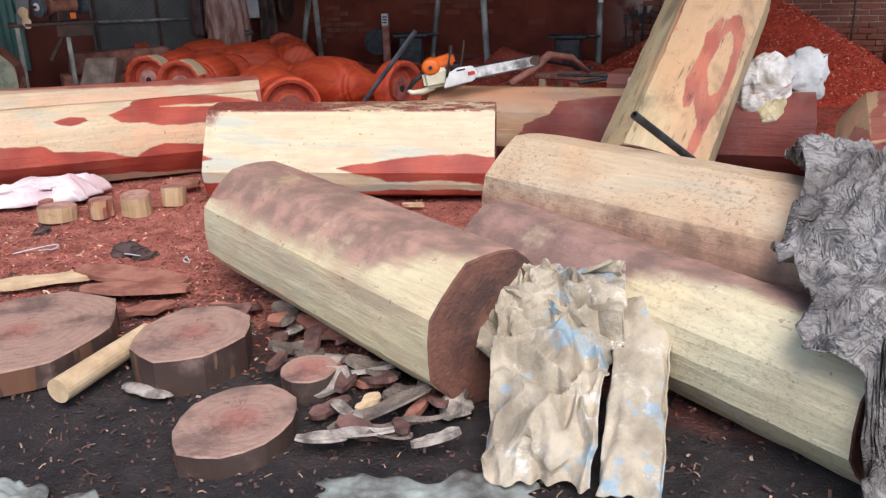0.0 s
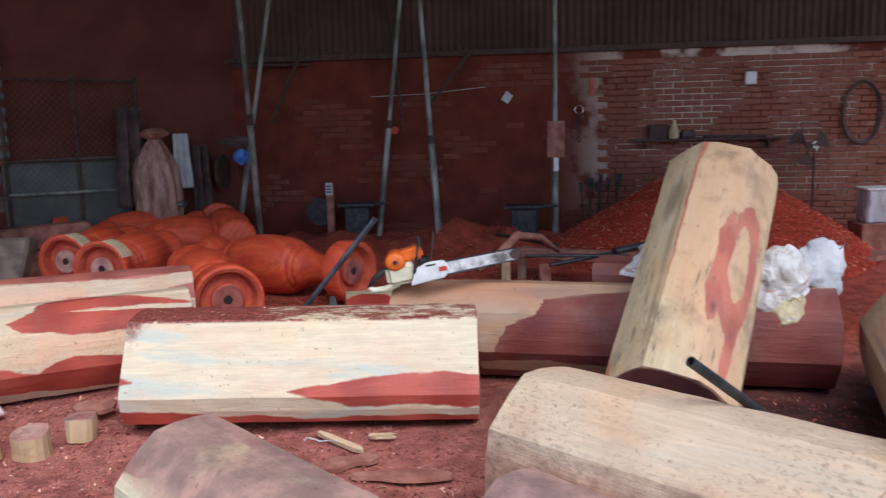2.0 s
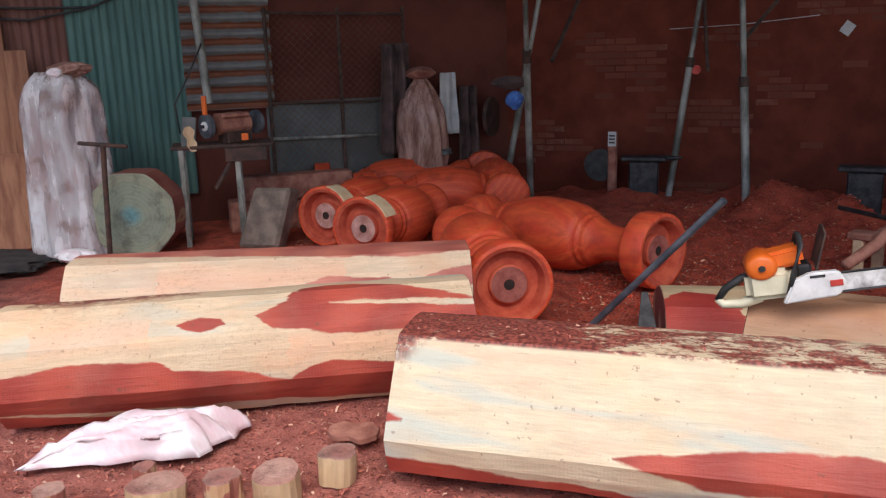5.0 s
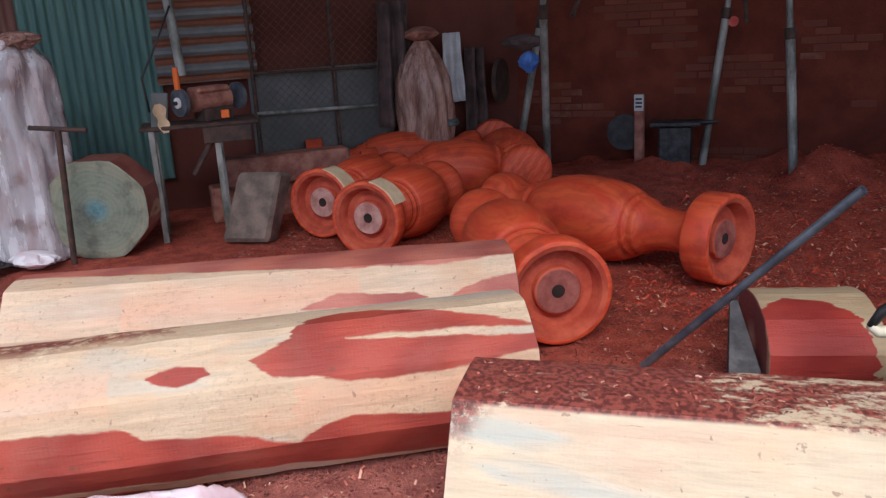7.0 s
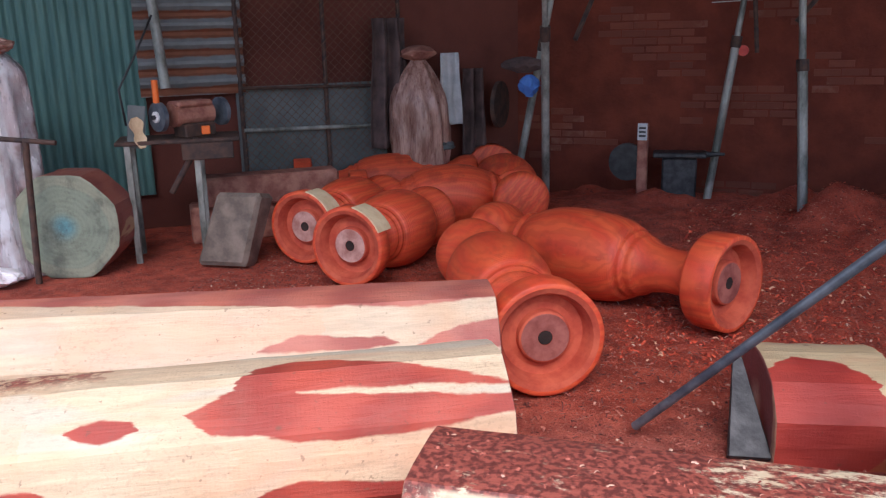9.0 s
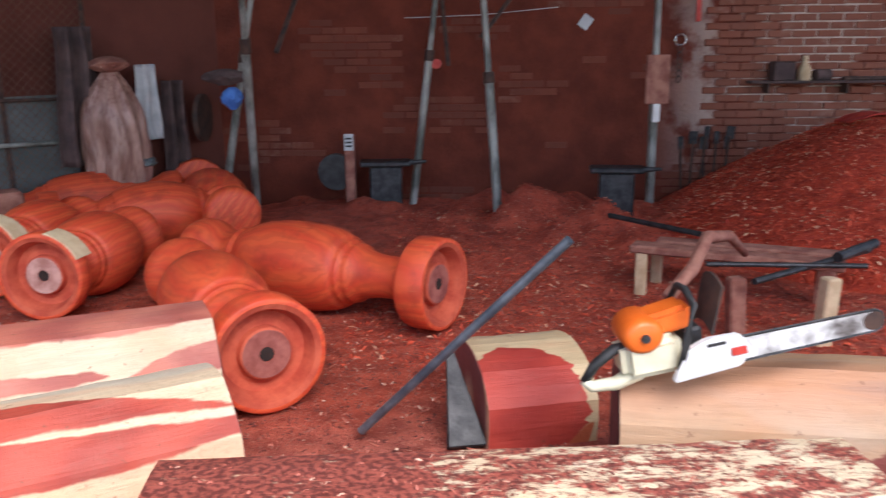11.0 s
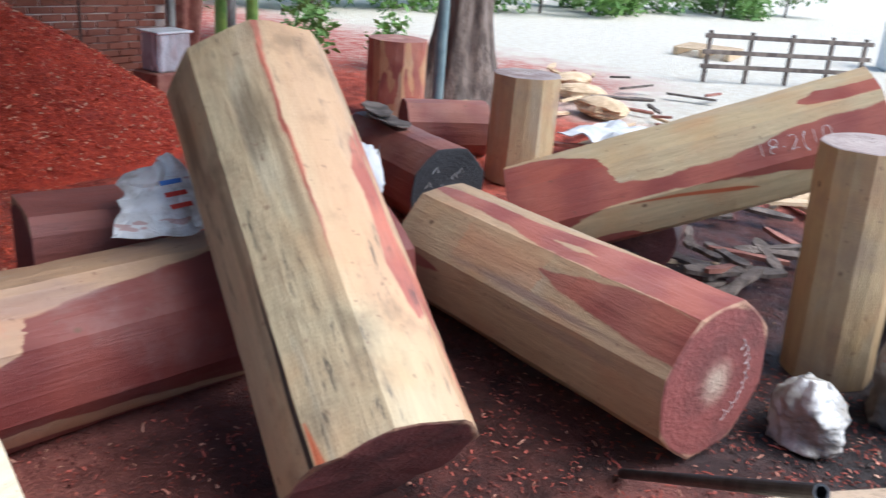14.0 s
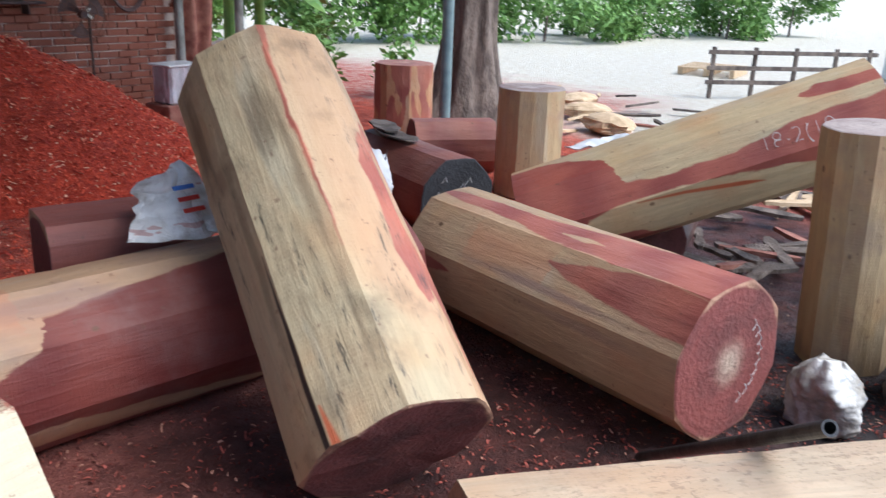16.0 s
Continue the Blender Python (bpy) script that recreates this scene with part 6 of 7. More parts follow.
thing("hanging_tarp", sheet(flap_fn, 30, 20, 0.004), OFFCUT, Matrix(), "reddish brown tarpaulin hanging beside the end posts", "tarpaulin", smooth=True)
# clear box and basin near the heap
bx = empty("plastic_tub", pose(3.05, 10.35, 0.30, 0, 0, 6), "cloudy white plastic tub standing by the posts", "tub")
tub = bmesh.new()
box(0.36, 0.26, 0.36, (0, 0, 0), 0.02, tub)
bmesh.ops.delete(tub, geom=[f for f in tub.faces if f.normal.z > 0.9 and f.calc_center_median().z > 0.35], context="FACES")
thicken(tub, 0.006)
part("tub_body", tub, FILM, bx)
part("rim", box(0.41, 0.31, 0.02, (0, 0, 0.352), 0.006), WHITEM, bx, "pale flat rim")
thing("stand_box", box(0.5, 0.36, 0.30, (0, 0, 0), 0.01), OFFCUT, pose(3.05, 10.35, 0.0, 0, 0, 6), "red-dusted crate under the plastic tub", "crate")
thing("basin", lathe([(0, 0), (0, 0.12), (0.10, 0.19), (0.11, 0.2), (0.10, 0.18), (0.015, 0.11), (0.015, 0)], 28), DARKIRON, pose(2.80, 10.85, 0.0), "dark iron basin on the ground", "basin", smooth=True)
thing("flat_slab", splinter(0.55, 0.34, 0.05, 90), OFFCUT, pose(2.55, 9.35, 0.06, 0, -6, 20), "reddish flat slab beside the sawdust heap", "slab")

# post with a label, anvil block and saw disc
lp = empty("labelled_post", pose(-3.10, 10.91, -0.02), "worn wooden post with a white label", "post")
part("stake", box(0.09, 0.07, 0.78, (0, 0, 0), 0.012), OFFCUT, lp)
part("label_plate", box(0.085, 0.006, 0.15, (0.0, -0.04, 0.63), 0.001), PAPER, lp, "white printed label")
for i in range(3):
    part("label_line", box(0.06, 0.003, 0.018, (0.0, -0.0445, 0.66 + 0.035 * i), 0), BLACK, lp, "dark bar of unreadable print")
part("bracket_disc", tube((-0.14, 0.02, 0.42), (-0.14, 0.08, 0.42), 0.17, seg=24), BLACK, lp, "dark round plate")


def lathe_stand(x, y, rz, label):
    root = empty("iron_stand", pose(x, y, 0.0, 0, 0, rz), label, "iron stand", "iron stands")
    part("column", box(0.30, 0.16, 0.46, (0, 0, 0), 0.015), DARKIRON, root)
    part("table", box(0.46, 0.20, 0.05, (0.0, 0, 0.46), 0.012), DARKIRON, root)
    part("horn", tube((0.2, 0, 0.485), (0.38, 0, 0.49), 0.03, 0.012, 12), DARKIRON, root)


lathe_stand(-2.78, 10.95, 8, "dark iron stand half sunk in sawdust")
lathe_stand(-0.72, 10.55, -4, "dark iron anvil stand before the steel prop")
for x, z, sx, sz, mat, label in ((-0.36, 1.02, 0.20, 0.42, OFFCUT, "red-dusted board fixed to the prop"), (-0.36, 0.86, 0.06, 0.16, WHITEM, "white switch fixed to the prop")):
    thing("prop_board", box(sx, 0.03, sz, (0, 0, 0), 0.005), mat, pose(x, 10.83, z), label, "board")
for n in range(7):
    x = -0.02 + 0.07 * n
    tool = empty("hand_tool", pose(x, 11.22, 0.06, 5 + n % 3, (n % 3 - 1) * 4, 0), "iron turning tool leaning against the bricks", "tool", "turning tools")
    part("shank", tube((0, 0, 0), (0, 0, 0.55 + 0.05 * (n % 3)), 0.012), RUST, tool)
    part("blade", box(0.05 + 0.03 * (n % 2), 0.012, 0.12, (0, 0, 0.52 + 0.05 * (n % 3))), DARKIRON, tool)
for n, (a, b) in enumerate([((-2.35, 11.2, 2.9), (-2.2, 11.15, 1.35)), ((-1.35, 11.2, 2.3), (-1.9, 11.0, 1.6)), ((-3.3, 11.1, 2.6), (-3.55, 10.2, 1.5)), ((-4.3, 11.1, 2.2), (-3.4, 11.28, 2.2))]):
    thing("brace", tube(a, b, 0.02, seg=8), RUST, Matrix(), "thin rusty brace between the props", "brace", "braces")
thing("red_hook", tube((0, 0, 0), (0, 0.03, 0.0), 0.045, seg=16), REDP, pose(-2.31, 11.1, 1.37), "small red pulley on a leaning prop", "pulley")
thing("wire", path_tube([(-2.6, 11.2, 1.78), (-1.9, 11.25, 1.80), (-1.2, 11.25, 1.86)], 0.004, 5), PAPER, Matrix(), "thin pale cord strung along the wall", "cord")
thing("paper_scrap", box(0.10, 0.004, 0.12, (0, 0, 0), 0, turn=pose(0, 0, 0, 0, 35, 0)), PAPER, pose(-0.98, WALL_Y - 0.01, 1.68), "small pale paper scrap stuck to the wall", "paper")
# bench with iron bars
bench = empty("work_trestle", pose(-0.30, 8.35, 0.0, 0, 0, -22), "low wooden trestle buried in red shavings", "trestle")
part("top_board", box(1.25, 0.16, 0.05, (0, 0, 0.26), 0.01), OFFCUT, bench)
part("top_board", box(1.10, 0.14, 0.045, (0.05, 0.19, 0.27), 0.01, turn=pose(0, 0, 0, 0, 0, 3)), OFFCUT, bench)
for x, y in ((-0.55, -0.04), (0.55, -0.05), (-0.5, 0.2), (0.5, 0.22)):
    part("leg", box(0.07, 0.06, 0.30, (x, y, -0.03), 0.008), OFFPALE if x < 0 else OFFCUT, bench)
for n, (a, b, r) in enumerate([((-0.62, 7.72, 0.40), (0.22, 7.70, 0.40), 0.014), ((-0.42, 7.52, 0.36), (0.34, 7.98, 0.42), 0.018), ((-0.95, 9.2, 0.36), (-0.35, 8.5, 0.36), 0.018), ((0.1, 7.8, 0.42), (0.40, 8.05, 0.44), 0.03)]):
    thing("iron_bar", tube(a, b, r, seg=10), DARKIRON, Matrix(), "grey iron bar lying across the trestle", "bar", "iron bars")
thing("trestle_foot", box(0.09, 0.08, 0.38, (0, 0, -0.02), 0.01), OFFPALE, pose(-0.02, 7.6, 0, 0, 4, 20), "pale wooden stake under the iron bars", "stake")
thing("trestle_foot", box(0.09, 0.08, 0.36, (0, 0, -0.02), 0.01), OFFCUT, pose(-0.45, 7.68, 0, 0, -3, 10), "red-dusted stake under the iron bars", "stake")
belt = path_tube([(-0.95, 7.05, 0.42), (-0.8, 7.25, 0.50), (-0.68, 7.5, 0.60), (-0.5, 7.75, 0.55), (-0.35, 7.95, 0.40)], [0.03, 0.035, 0.035, 0.03, 0.02], 8)
thing("leather_strap", belt, OFFCUT, Matrix(), "rust-coloured belt hanging over the trestle", "belt", smooth=True)
thing("red_cloth", sheet(lambda u, v: Vector((0.95 + 0.5 * u, 9.95 + 0.3 * v, 0.93 + 0.07 * math.sin(math.pi * u) + 0.02 * noise.noise(Vector((u * 5, v * 5, 3))))), 18, 10, 0.004), REDP, Matrix(), "bright red cloth lying on top of the heap", "cloth", smooth=True)

# ---------------------------------------------------------------- along the skew left wall
thing("sheet_green", corrugated(1.05, 2.6, 0.075, 0.010), GREENSHEET, on_left_wall(-7.25, 0.30, 0.05), "green corrugated metal sheet on the wall", "metal sheet")
thing("sheet_brown", corrugated(0.55, 2.6, 0.075, 0.008), BROWNSHEET, on_left_wall(-7.80, 0.2, 0.04), "red-brown corrugated metal sheet on the wall", "metal sheet")
thing("sheet_rusty", corrugated(0.86, 1.5, 0.155, 0.022, True), RUSTSHEET, on_left_wall(-6.60, 1.12, 0.09), "rust-striped corrugated sheet with level ridges", "metal sheet")
thing("sheet_grey", box(1.35, 0.006, 0.85, (0, 0, 0), 0), GREYSHEET, on_left_wall(-5.88, 0.32, 0.06), "flat grey metal sheet behind the wire fence", "metal sheet")


def chain_link(width, height, cell):
    bm = bmesh.new()
    for s in (1, -1):
        k = -height
        while k < width:
            a, b = (k, 0.0), (k + height, height)
            if a[0] < 0:
                a = (0.0, -k)
            if b[0] > width:
                b = (width, width - k)
            if b[0] > a[0] + 0.01:
                pa, pb = ((a[0], 0, a[1]), (b[0], 0, b[1])) if s > 0 else ((width - a[0], 0.004, a[1]), (width - b[0], 0.004, b[1]))
                tube(pa, pb, 0.0022, seg=4, bm=bm)
            k += cell
    return bm


fence = empty("wire_fence", on_left_wall(-6.33, 0.30, 0.12), "rusty chain-link fence before the side wall", "fence")
part("mesh", chain_link(1.45, 1.75, 0.075), WIRE, fence, "rusty woven wire")
for z, r in ((0.86, 0.014), (0.50, 0.018), (1.75, 0.014)):
    part("rail", tube((0, 0, z), (1.45, 0, z - 0.03), r, seg=8), STEEL if r > 0.015 else RUST, fence)
for x in (0.0, 0.75, 1.45):
    part("fence_post", tube((x, 0.02, -0.32), (x, 0.02, 1.8), 0.02, seg=8), RUST, fence)


def plank(x, w, h, out, label, tilt=5):
    m = on_left_wall(x, 0.0, out) @ pose(0, 0, 0, -tilt, 0, 0)
    thing("leaning_plank", box(w, 0.035, h, (0, 0, 0), 0.006), PLANKWOOD, m, label, "plank", "planks leaning on the wall")


plank(-8.35, 0.30, 2.7, 0.30, "tall brown plank leaning on the wall")
plank(-8.08, 0.24, 2.75, 0.28, "tall brown plank leaning on the wall")
plank(-7.93, 0.18, 1.75, 0.36, "narrow brown plank leaning on others")
plank(-8.70, 0.40, 2.5, 0.25, "broad brown plank leaning on the wall")
m = pose(-7.62, 7.28, 0.0, -10, 0, 45)
thing("leaning_plank", box(0.44, 0.05, 0.86, (0, 0, 0), 0.008), PLANKWOOD, m, "short broad red-brown board leaning upright", "plank", "planks leaning on the wall")


def folded_bag(rx, ry, rz, seed, gather=0.78, top=0.66, deep=0.06):
    """A full bag of film, hanging in upright folds and gathered under its tie."""
    bm = bmesh.new()
    seg, rows, rings = 84, 46, []
    for j in range(rows + 1):
        v = j / rows
        w = (1.08 - 0.20 * v if deep > 0.08 else 0.90 + 0.12 * math.sin(2.6 * v)) * (1 - gather * max(0.0, (v - top) / (1 - top)) ** 1.8)
        ring = []
        for i in range(seg):
            t = 2 * math.pi * i / seg
            q = Vector((math.cos(t) * 1.5 + seed, math.sin(t) * 1.5, v * 1.4))
            va = noise.voronoi(q * 1.5)[0]
            k = w * (1 + deep * math.sin(t * 9 + 5 * noise.noise(Vector((v * 2.2, seed, t)))) + 0.05 * abs(noise.noise(q * 5)) + 0.20 * (0.4 - (va[1] - va[0])) + 0.10 * noise.noise(q * 0.8))
            ring.append(bm.verts.new((rx * k * math.cos(t), ry * k * math.sin(t), rz * v)))
        rings.append(ring)
    for p, q in zip(rings, rings[1:]):
        for i in range(seg):
            bm.faces.new((p[i], p[(i + 1) % seg], q[(i + 1) % seg], q[i]))
    bm.faces.new(rings[0][::-1])
    bm.faces.new(rings[-1])
    return bm


b1 = empty("plastic_wrapped_bundle", pose(-6.98, 7.38, 0.0), "tall bundle wrapped in cloudy plastic film, tied on top", "bundle")
part("film", folded_bag(0.34, 0.28, 1.55, 101, 0.45, 0.88, 0.10), FILM, b1, smooth=True)
part("tie", crumpled(0.06, 0.05, 0.09, 103, 0.4, seg=20, rows=12), PINKPL, b1, "pink tie", pose(0.12, -0.12, 1.50), True)
part("gathered_top", crumpled(0.17, 0.12, 0.13, 104, 0.4), BROWNFILM, b1, "brownish gathered film above the tie", pose(0.16, 0, 1.50), True)
b2 = empty("film_wrapped_sack", pose(-5.02, 10.32, 0.0), "tall sack in brownish plastic film by the fence", "sack")
part("film", folded_bag(0.25, 0.22, 1.36, 108), BROWNFILM, b2, smooth=True)
part("cap", crumpled(0.13, 0.12, 0.14, 110, 0.3), OFFCUT, b2, "red-dusty bundle lying on top", pose(0, 0, 1.34), True)


def drape(w, h, seed, amp=0.05, folds=4):
    return sheet(lambda u, v: Vector(((u - 0.5) * w * (1 - 0.25 * v), amp * math.sin(folds * math.pi * u + 2 * noise.noise(Vector((v * 2, seed, 0)))) + 0.02 * noise.noise(Vector((u * 4, v * 4, seed))), h * (v - 1))), 36, 20, 0.006)


thing("hanging_coat", drape(0.40, 1.15, 3, 0.05, 5), CLOTH, on_left_wall(-5.40, 1.72, 0.22), "dark brown work coat hanging on the fence", "coat", smooth=True)
thing("hanging_cloth", drape(0.24, 0.66, 5, 0.02, 3), PAPER, on_left_wall(-4.97, 1.40, 0.16), "pale grey cloth hanging on the wall", "cloth", smooth=True)
thing("hanging_trousers", drape(0.26, 0.95, 9, 0.05, 4), CLOTH, on_left_wall(-4.80, 1.25, 0.14), "dark trousers hanging on the wall", "clothes", smooth=True)
thing("blue_bag", crumpled(0.07, 0.05, 0.19, 120, 0.5), BLUEP, pose(-4.02, 10.45, 1.02), "blue plastic bag hung from a prop", "bag", smooth=True)
thing("dark_cloth", crumpled(0.16, 0.10, 0.14, 122, 0.3), CLOTH, pose(-4.10, 10.55, 1.22), "dark cloth bundle stuck between the props", "cloth", smooth=True)
thing("grinding_wheel", tube((0, 0, 0), (0.03, -0.03, 0), 0.22, seg=28), RUST, on_left_wall(-4.62, 0.90, 0.15), "large rusty wheel leaning on the wall", "wheel")
thing("grey_jar", crumpled(0.20, 0.13, 0.16, 126, 0.4), GREYSHEET, pose(-4.95, 10.35, 0.50), "grey rag lying on the vases", "rag", smooth=True)


def grinder():
    root = empty("bench_grinder_stand", pose(-5.98, 8.02, 0.0, 0, 0, 38), "bench grinder on a rough steel stand", "grinder")
    for x, y, tx in ((-0.25, -0.02, 0.03), (0.22, -0.02, 0.0), (-0.25, 0.32, 0.0), (0.24, 0.32, 0.0)):
        part("leg", box(0.045, 0.045, 0.90, (x, y, -0.01), 0.004, turn=pose(0, 0, 0, 0, 2 * tx, 0)), STEEL, root)
    part("shelf_plate", box(0.86, 0.42, 0.03, (0.1, 0.15, 0.86), 0.006), RUST, root)
    part("brace", tube((0.22, -0.02, 0.82), (0.02, 0.02, 0.50), 0.022), RUST, root)
    motor = part("motor", tube((0.07, 0.06, 1.05), (0.33, 0.24, 1.05), 0.085, seg=20), OFFCUT, root, "red-dusted motor")
    part("motor_hood", box(0.30, 0.17, 0.05, (0.20, 0.15, 1.10), 0.02, turn=pose(0, 0, 0, 0, 0, 35)), OFFCUT, root, "red-dusted hood over the motor")
    part("base", box(0.26, 0.16, 0.10, (0.22, 0.14, 0.89), 0.01, turn=pose(0, 0, 0, 0, 0, 35)), RUST, root)
    for c, d in (((0.0, 0.01), -1), ((0.40, 0.29), 1)):
        ax = Vector((0.82, 0.57, 0)) * d
        at = Vector((c[0], c[1], 1.05))
        w = part("grinding_disc", tube(at, at + ax * 0.035, 0.105, seg=28), BLUESTEEL, root, "blue-grey grinding disc")
        part("washer", tube(at + ax * 0.033, at + ax * 0.05, 0.04, seg=18), WHITEM, w, "pale worn washer")
        part("nut", tube(at + ax * 0.048, at + ax * 0.07, 0.017, seg=6), DARKIRON, w)
    part("guard", box(0.12, 0.02, 0.30, (-0.19, -0.02, 0.84), 0.006, turn=pose(0, 0, 0, 0, 7, 0)), GREYSHEET, root, "dented grey metal guard")
    part("guard_flap", splinter(0.22, 0.12, 0.004, 7.0, 0.1), OFFPALE, root, "torn pale board", pose(-0.16, -0.04, 0.95, 80, 80, 0))
    part("cable", path_tube([(-0.24, 0.0, 1.0), (-0.26, -0.02, 1.25), (-0.12, 0.0, 1.5), (0.0, 0.1, 1.75)], 0.008, 6), BLACK, root, "dark power cable", smooth=True)
    part("handle", tube((-0.02, -0.02, 1.15), (-0.02, -0.02, 1.31), 0.022), ORANGE, root, "orange grip")
    part("switch", box(0.06, 0.03, 0.06, (0.30, -0.07, 0.92), 0.006), ORANGE, root, "orange switch")
    part("drawer", box(0.36, 0.03, 0.12, (0.30, -0.06, 0.74), 0.005), RUST, root)
    return root


grinder()
thing("hanging_pipe", tube((-6.55, 8.75, 1.2), (-6.7, 8.75, 3.2), 0.04, seg=14), STEEL, Matrix(), "pale steel pipe rising behind the grinder", "pipe")
disc = prism(0.34, ngon(8, 0.39, 22.5), seed=130.0, bevel=0.012)
thing("octagonal_block", disc, [log_wood("disc_block_side", (), 0.7, (0.6, 0.42, 0.24), (0.26, 0.075, 0.06), 0.3, 133.0), TEALEND], axis_pose((-6.36, 7.40, 0.355), (-6.50, 7.71, 0.355)), "octagonal log block with blue-green painted end", "log")
tb = empty("t_bar", pose(-6.47, 7.22, 0.0, 4, 5, 20), "rusty T-shaped iron bar leaning on the painted block", "iron bar")
part("shaft", tube((0, 0, 0), (0, 0, 0.98), 0.022), RUST, tb)
part("crossbar", tube((-0.2, 0, 0.98), (0.2, 0, 0.98), 0.017), RUST, tb)
blk = box(0.38, 0.22, 0.52, (0, 0, 0), 0.03)
for v in blk.verts:
    v.co.x += 0.05 * noise.noise(v.co * 5) + 0.10 * (v.co.z > 0.3)
thing("stone_block", blk, plain("grey_brown_stone", (0.13, 0.10, 0.08), (0.26, 0.20, 0.16), 7.0, 0.9, bump=0.8), pose(-5.50, 8.02, 0.0, -12, 0, 10), "rough grey-brown block leaning beside the grinder", "block")
thing("squared_beam", box(1.1, 0.25, 0.24, (0, 0, 0), 0.02), OFFCUT, pose(-5.75, 8.95, 0.28, 0, 0, 42), "dusty squared beam lying by the fence", "beam")
thing("squared_beam", box(1.2, 0.3, 0.30, (0, 0, 0), 0.02), OFFCUT, pose(-5.85, 9.0, -0.02, 0, 0, 42), "dusty squared beam lying under another", "beam")
thing("printed_cloth", crumpled(0.16, 0.10, 0.12, 140, 0.4), PINKPL, pose(-6.70, 7.08, 0.0), "small printed cloth lying beside the bundle", "cloth", smooth=True)
thing("ash_patch", crumpled(0.6, 0.35, 0.10, 143, 0.3), plain("black_char", (0.012, 0.011, 0.012), (0.04, 0.035, 0.035), 9.0, 0.9), pose(-7.4, 6.75, -0.01), "black ash lying before the planks", "ash", smooth=True)

# ---------------------------------------------------------------- chalk figures
CHALK = plain("chalk", (0.55, 0.52, 0.50), (0.75, 0.72, 0.70), 40.0, 0.95)


def lettering(text, size, parent, m, label):
    cu = bpy.data.curves.new("chalk_text", "FONT")
    cu.body, cu.size, cu.extrude, cu.align_x, cu.offset = text, size, 0.0006, "CENTER", -0.006 * size / 0.1
    tmp = bpy.data.objects.new("chalk_text", cu)
    scene.collection.objects.link(tmp)
    bpy.context.view_layer.update()
    me = bpy.data.meshes.new_from_object(tmp.evaluated_get(bpy.context.evaluated_depsgraph_get()))
    bpy.data.objects.remove(tmp)
    me.materials.clear()
    me.materials.append(CHALK)
    ob = new("chalk_writing", me)
    ob.parent, ob.matrix_basis = parent, m
    return tagged(ob, label)


a = radians(22.5)
lettering("18-2(10", 0.12, slanted, Matrix.Translation((0.50, -math.cos(a) * 0.2835 - 0.025, math.sin(a) * 0.2835 - 0.060)) @ pose(0, 0, 0, 67.5, 0, 0), "white chalk figures")
scrib = bmesh.new()
for i in range(9):
    t = -1.1 + 0.24 * i
    y, z = 0.17 * math.cos(t), 0.17 * math.sin(t)
    path_tube([(0.795 + 0.02, y - 0.012, z - 0.02), (0.795 + 0.02, y + 0.01, z), (0.795 + 0.02, y - 0.006, z + 0.022)], 0.0022, 4, scrib)
red_log = next(o for o in scene.objects if o.get("label", "").startswith("octagonal log with red top"))
part("chalk_marks", scrib, CHALK, red_log, "unreadable chalk strokes in a ring")
scr2 = bmesh.new()
for i in range(8):
    y, z = -0.16 + 0.045 * i, 0.05 + 0.09 * math.sin(i * 1.7)
    path_tube([(0.552, y - 0.02, z - 0.02), (0.553, y + 0.01, z + 0.02), (0.553, y + 0.02, z - 0.015)], 0.002, 4, scr2)
black_log = next(o for o in scene.objects if o.get("label", "").startswith("dark red log with a blackened"))
part("chalk_marks", scr2, CHALK, black_log, "unreadable chalk strokes")

# ---------------------------------------------------------------- outside, beyond the open side
def tree(x, y):
    root = empty("tree", pose(x, y, -0.05), "thick fluted tree trunk beside the shed", "tree")
    bm = bmesh.new()
    rings = []
    for j in range(34):
        h = 6.2 * j / 33
        r = 0.27 + 0.30 * math.exp(-h * 2.2) - 0.022 * h
        ring = []
        for i in range(56):
            t = 2 * math.pi * i / 56
            k = 1 + 0.10 * math.sin(7 * t + h * 1.2) + 0.05 * math.sin(15 * t - h * 2) + 0.05 * noise.noise(Vector((math.cos(t) * 3, math.sin(t) * 3, h * 2)))
            ring.append(bm.verts.new((r * k * math.cos(t) + 0.05 * h, r * k * math.sin(t), h)))
        rings.append(ring)
    for p, q in zip(rings, rings[1:]):
        for i in range(56):
            bm.faces.new((p[i], p[(i + 1) % 56], q[(i + 1) % 56], q[i]))
    part("trunk", bm, BARK, root, "grey fluted bark", smooth=True)
    limbs = []
    for i in range(7):
        t = 0.9 * i
        base = Vector((0.25, 0, 5.0 + 0.15 * i))
        tip = base + Vector((1.6 * math.cos(t) + 0.8, 1.6 * math.sin(t), 1.5))
        part("limb", path_tube([base, (base + tip) / 2 + Vector((0, 0, 0.3)), tip], [0.11, 0.07, 0.03], 8), BARK, root)
        limbs.append(tip)
    part("crown", leaves([(p, 0.9) for p in limbs], 420, 0.16, 5), LEAF, root)


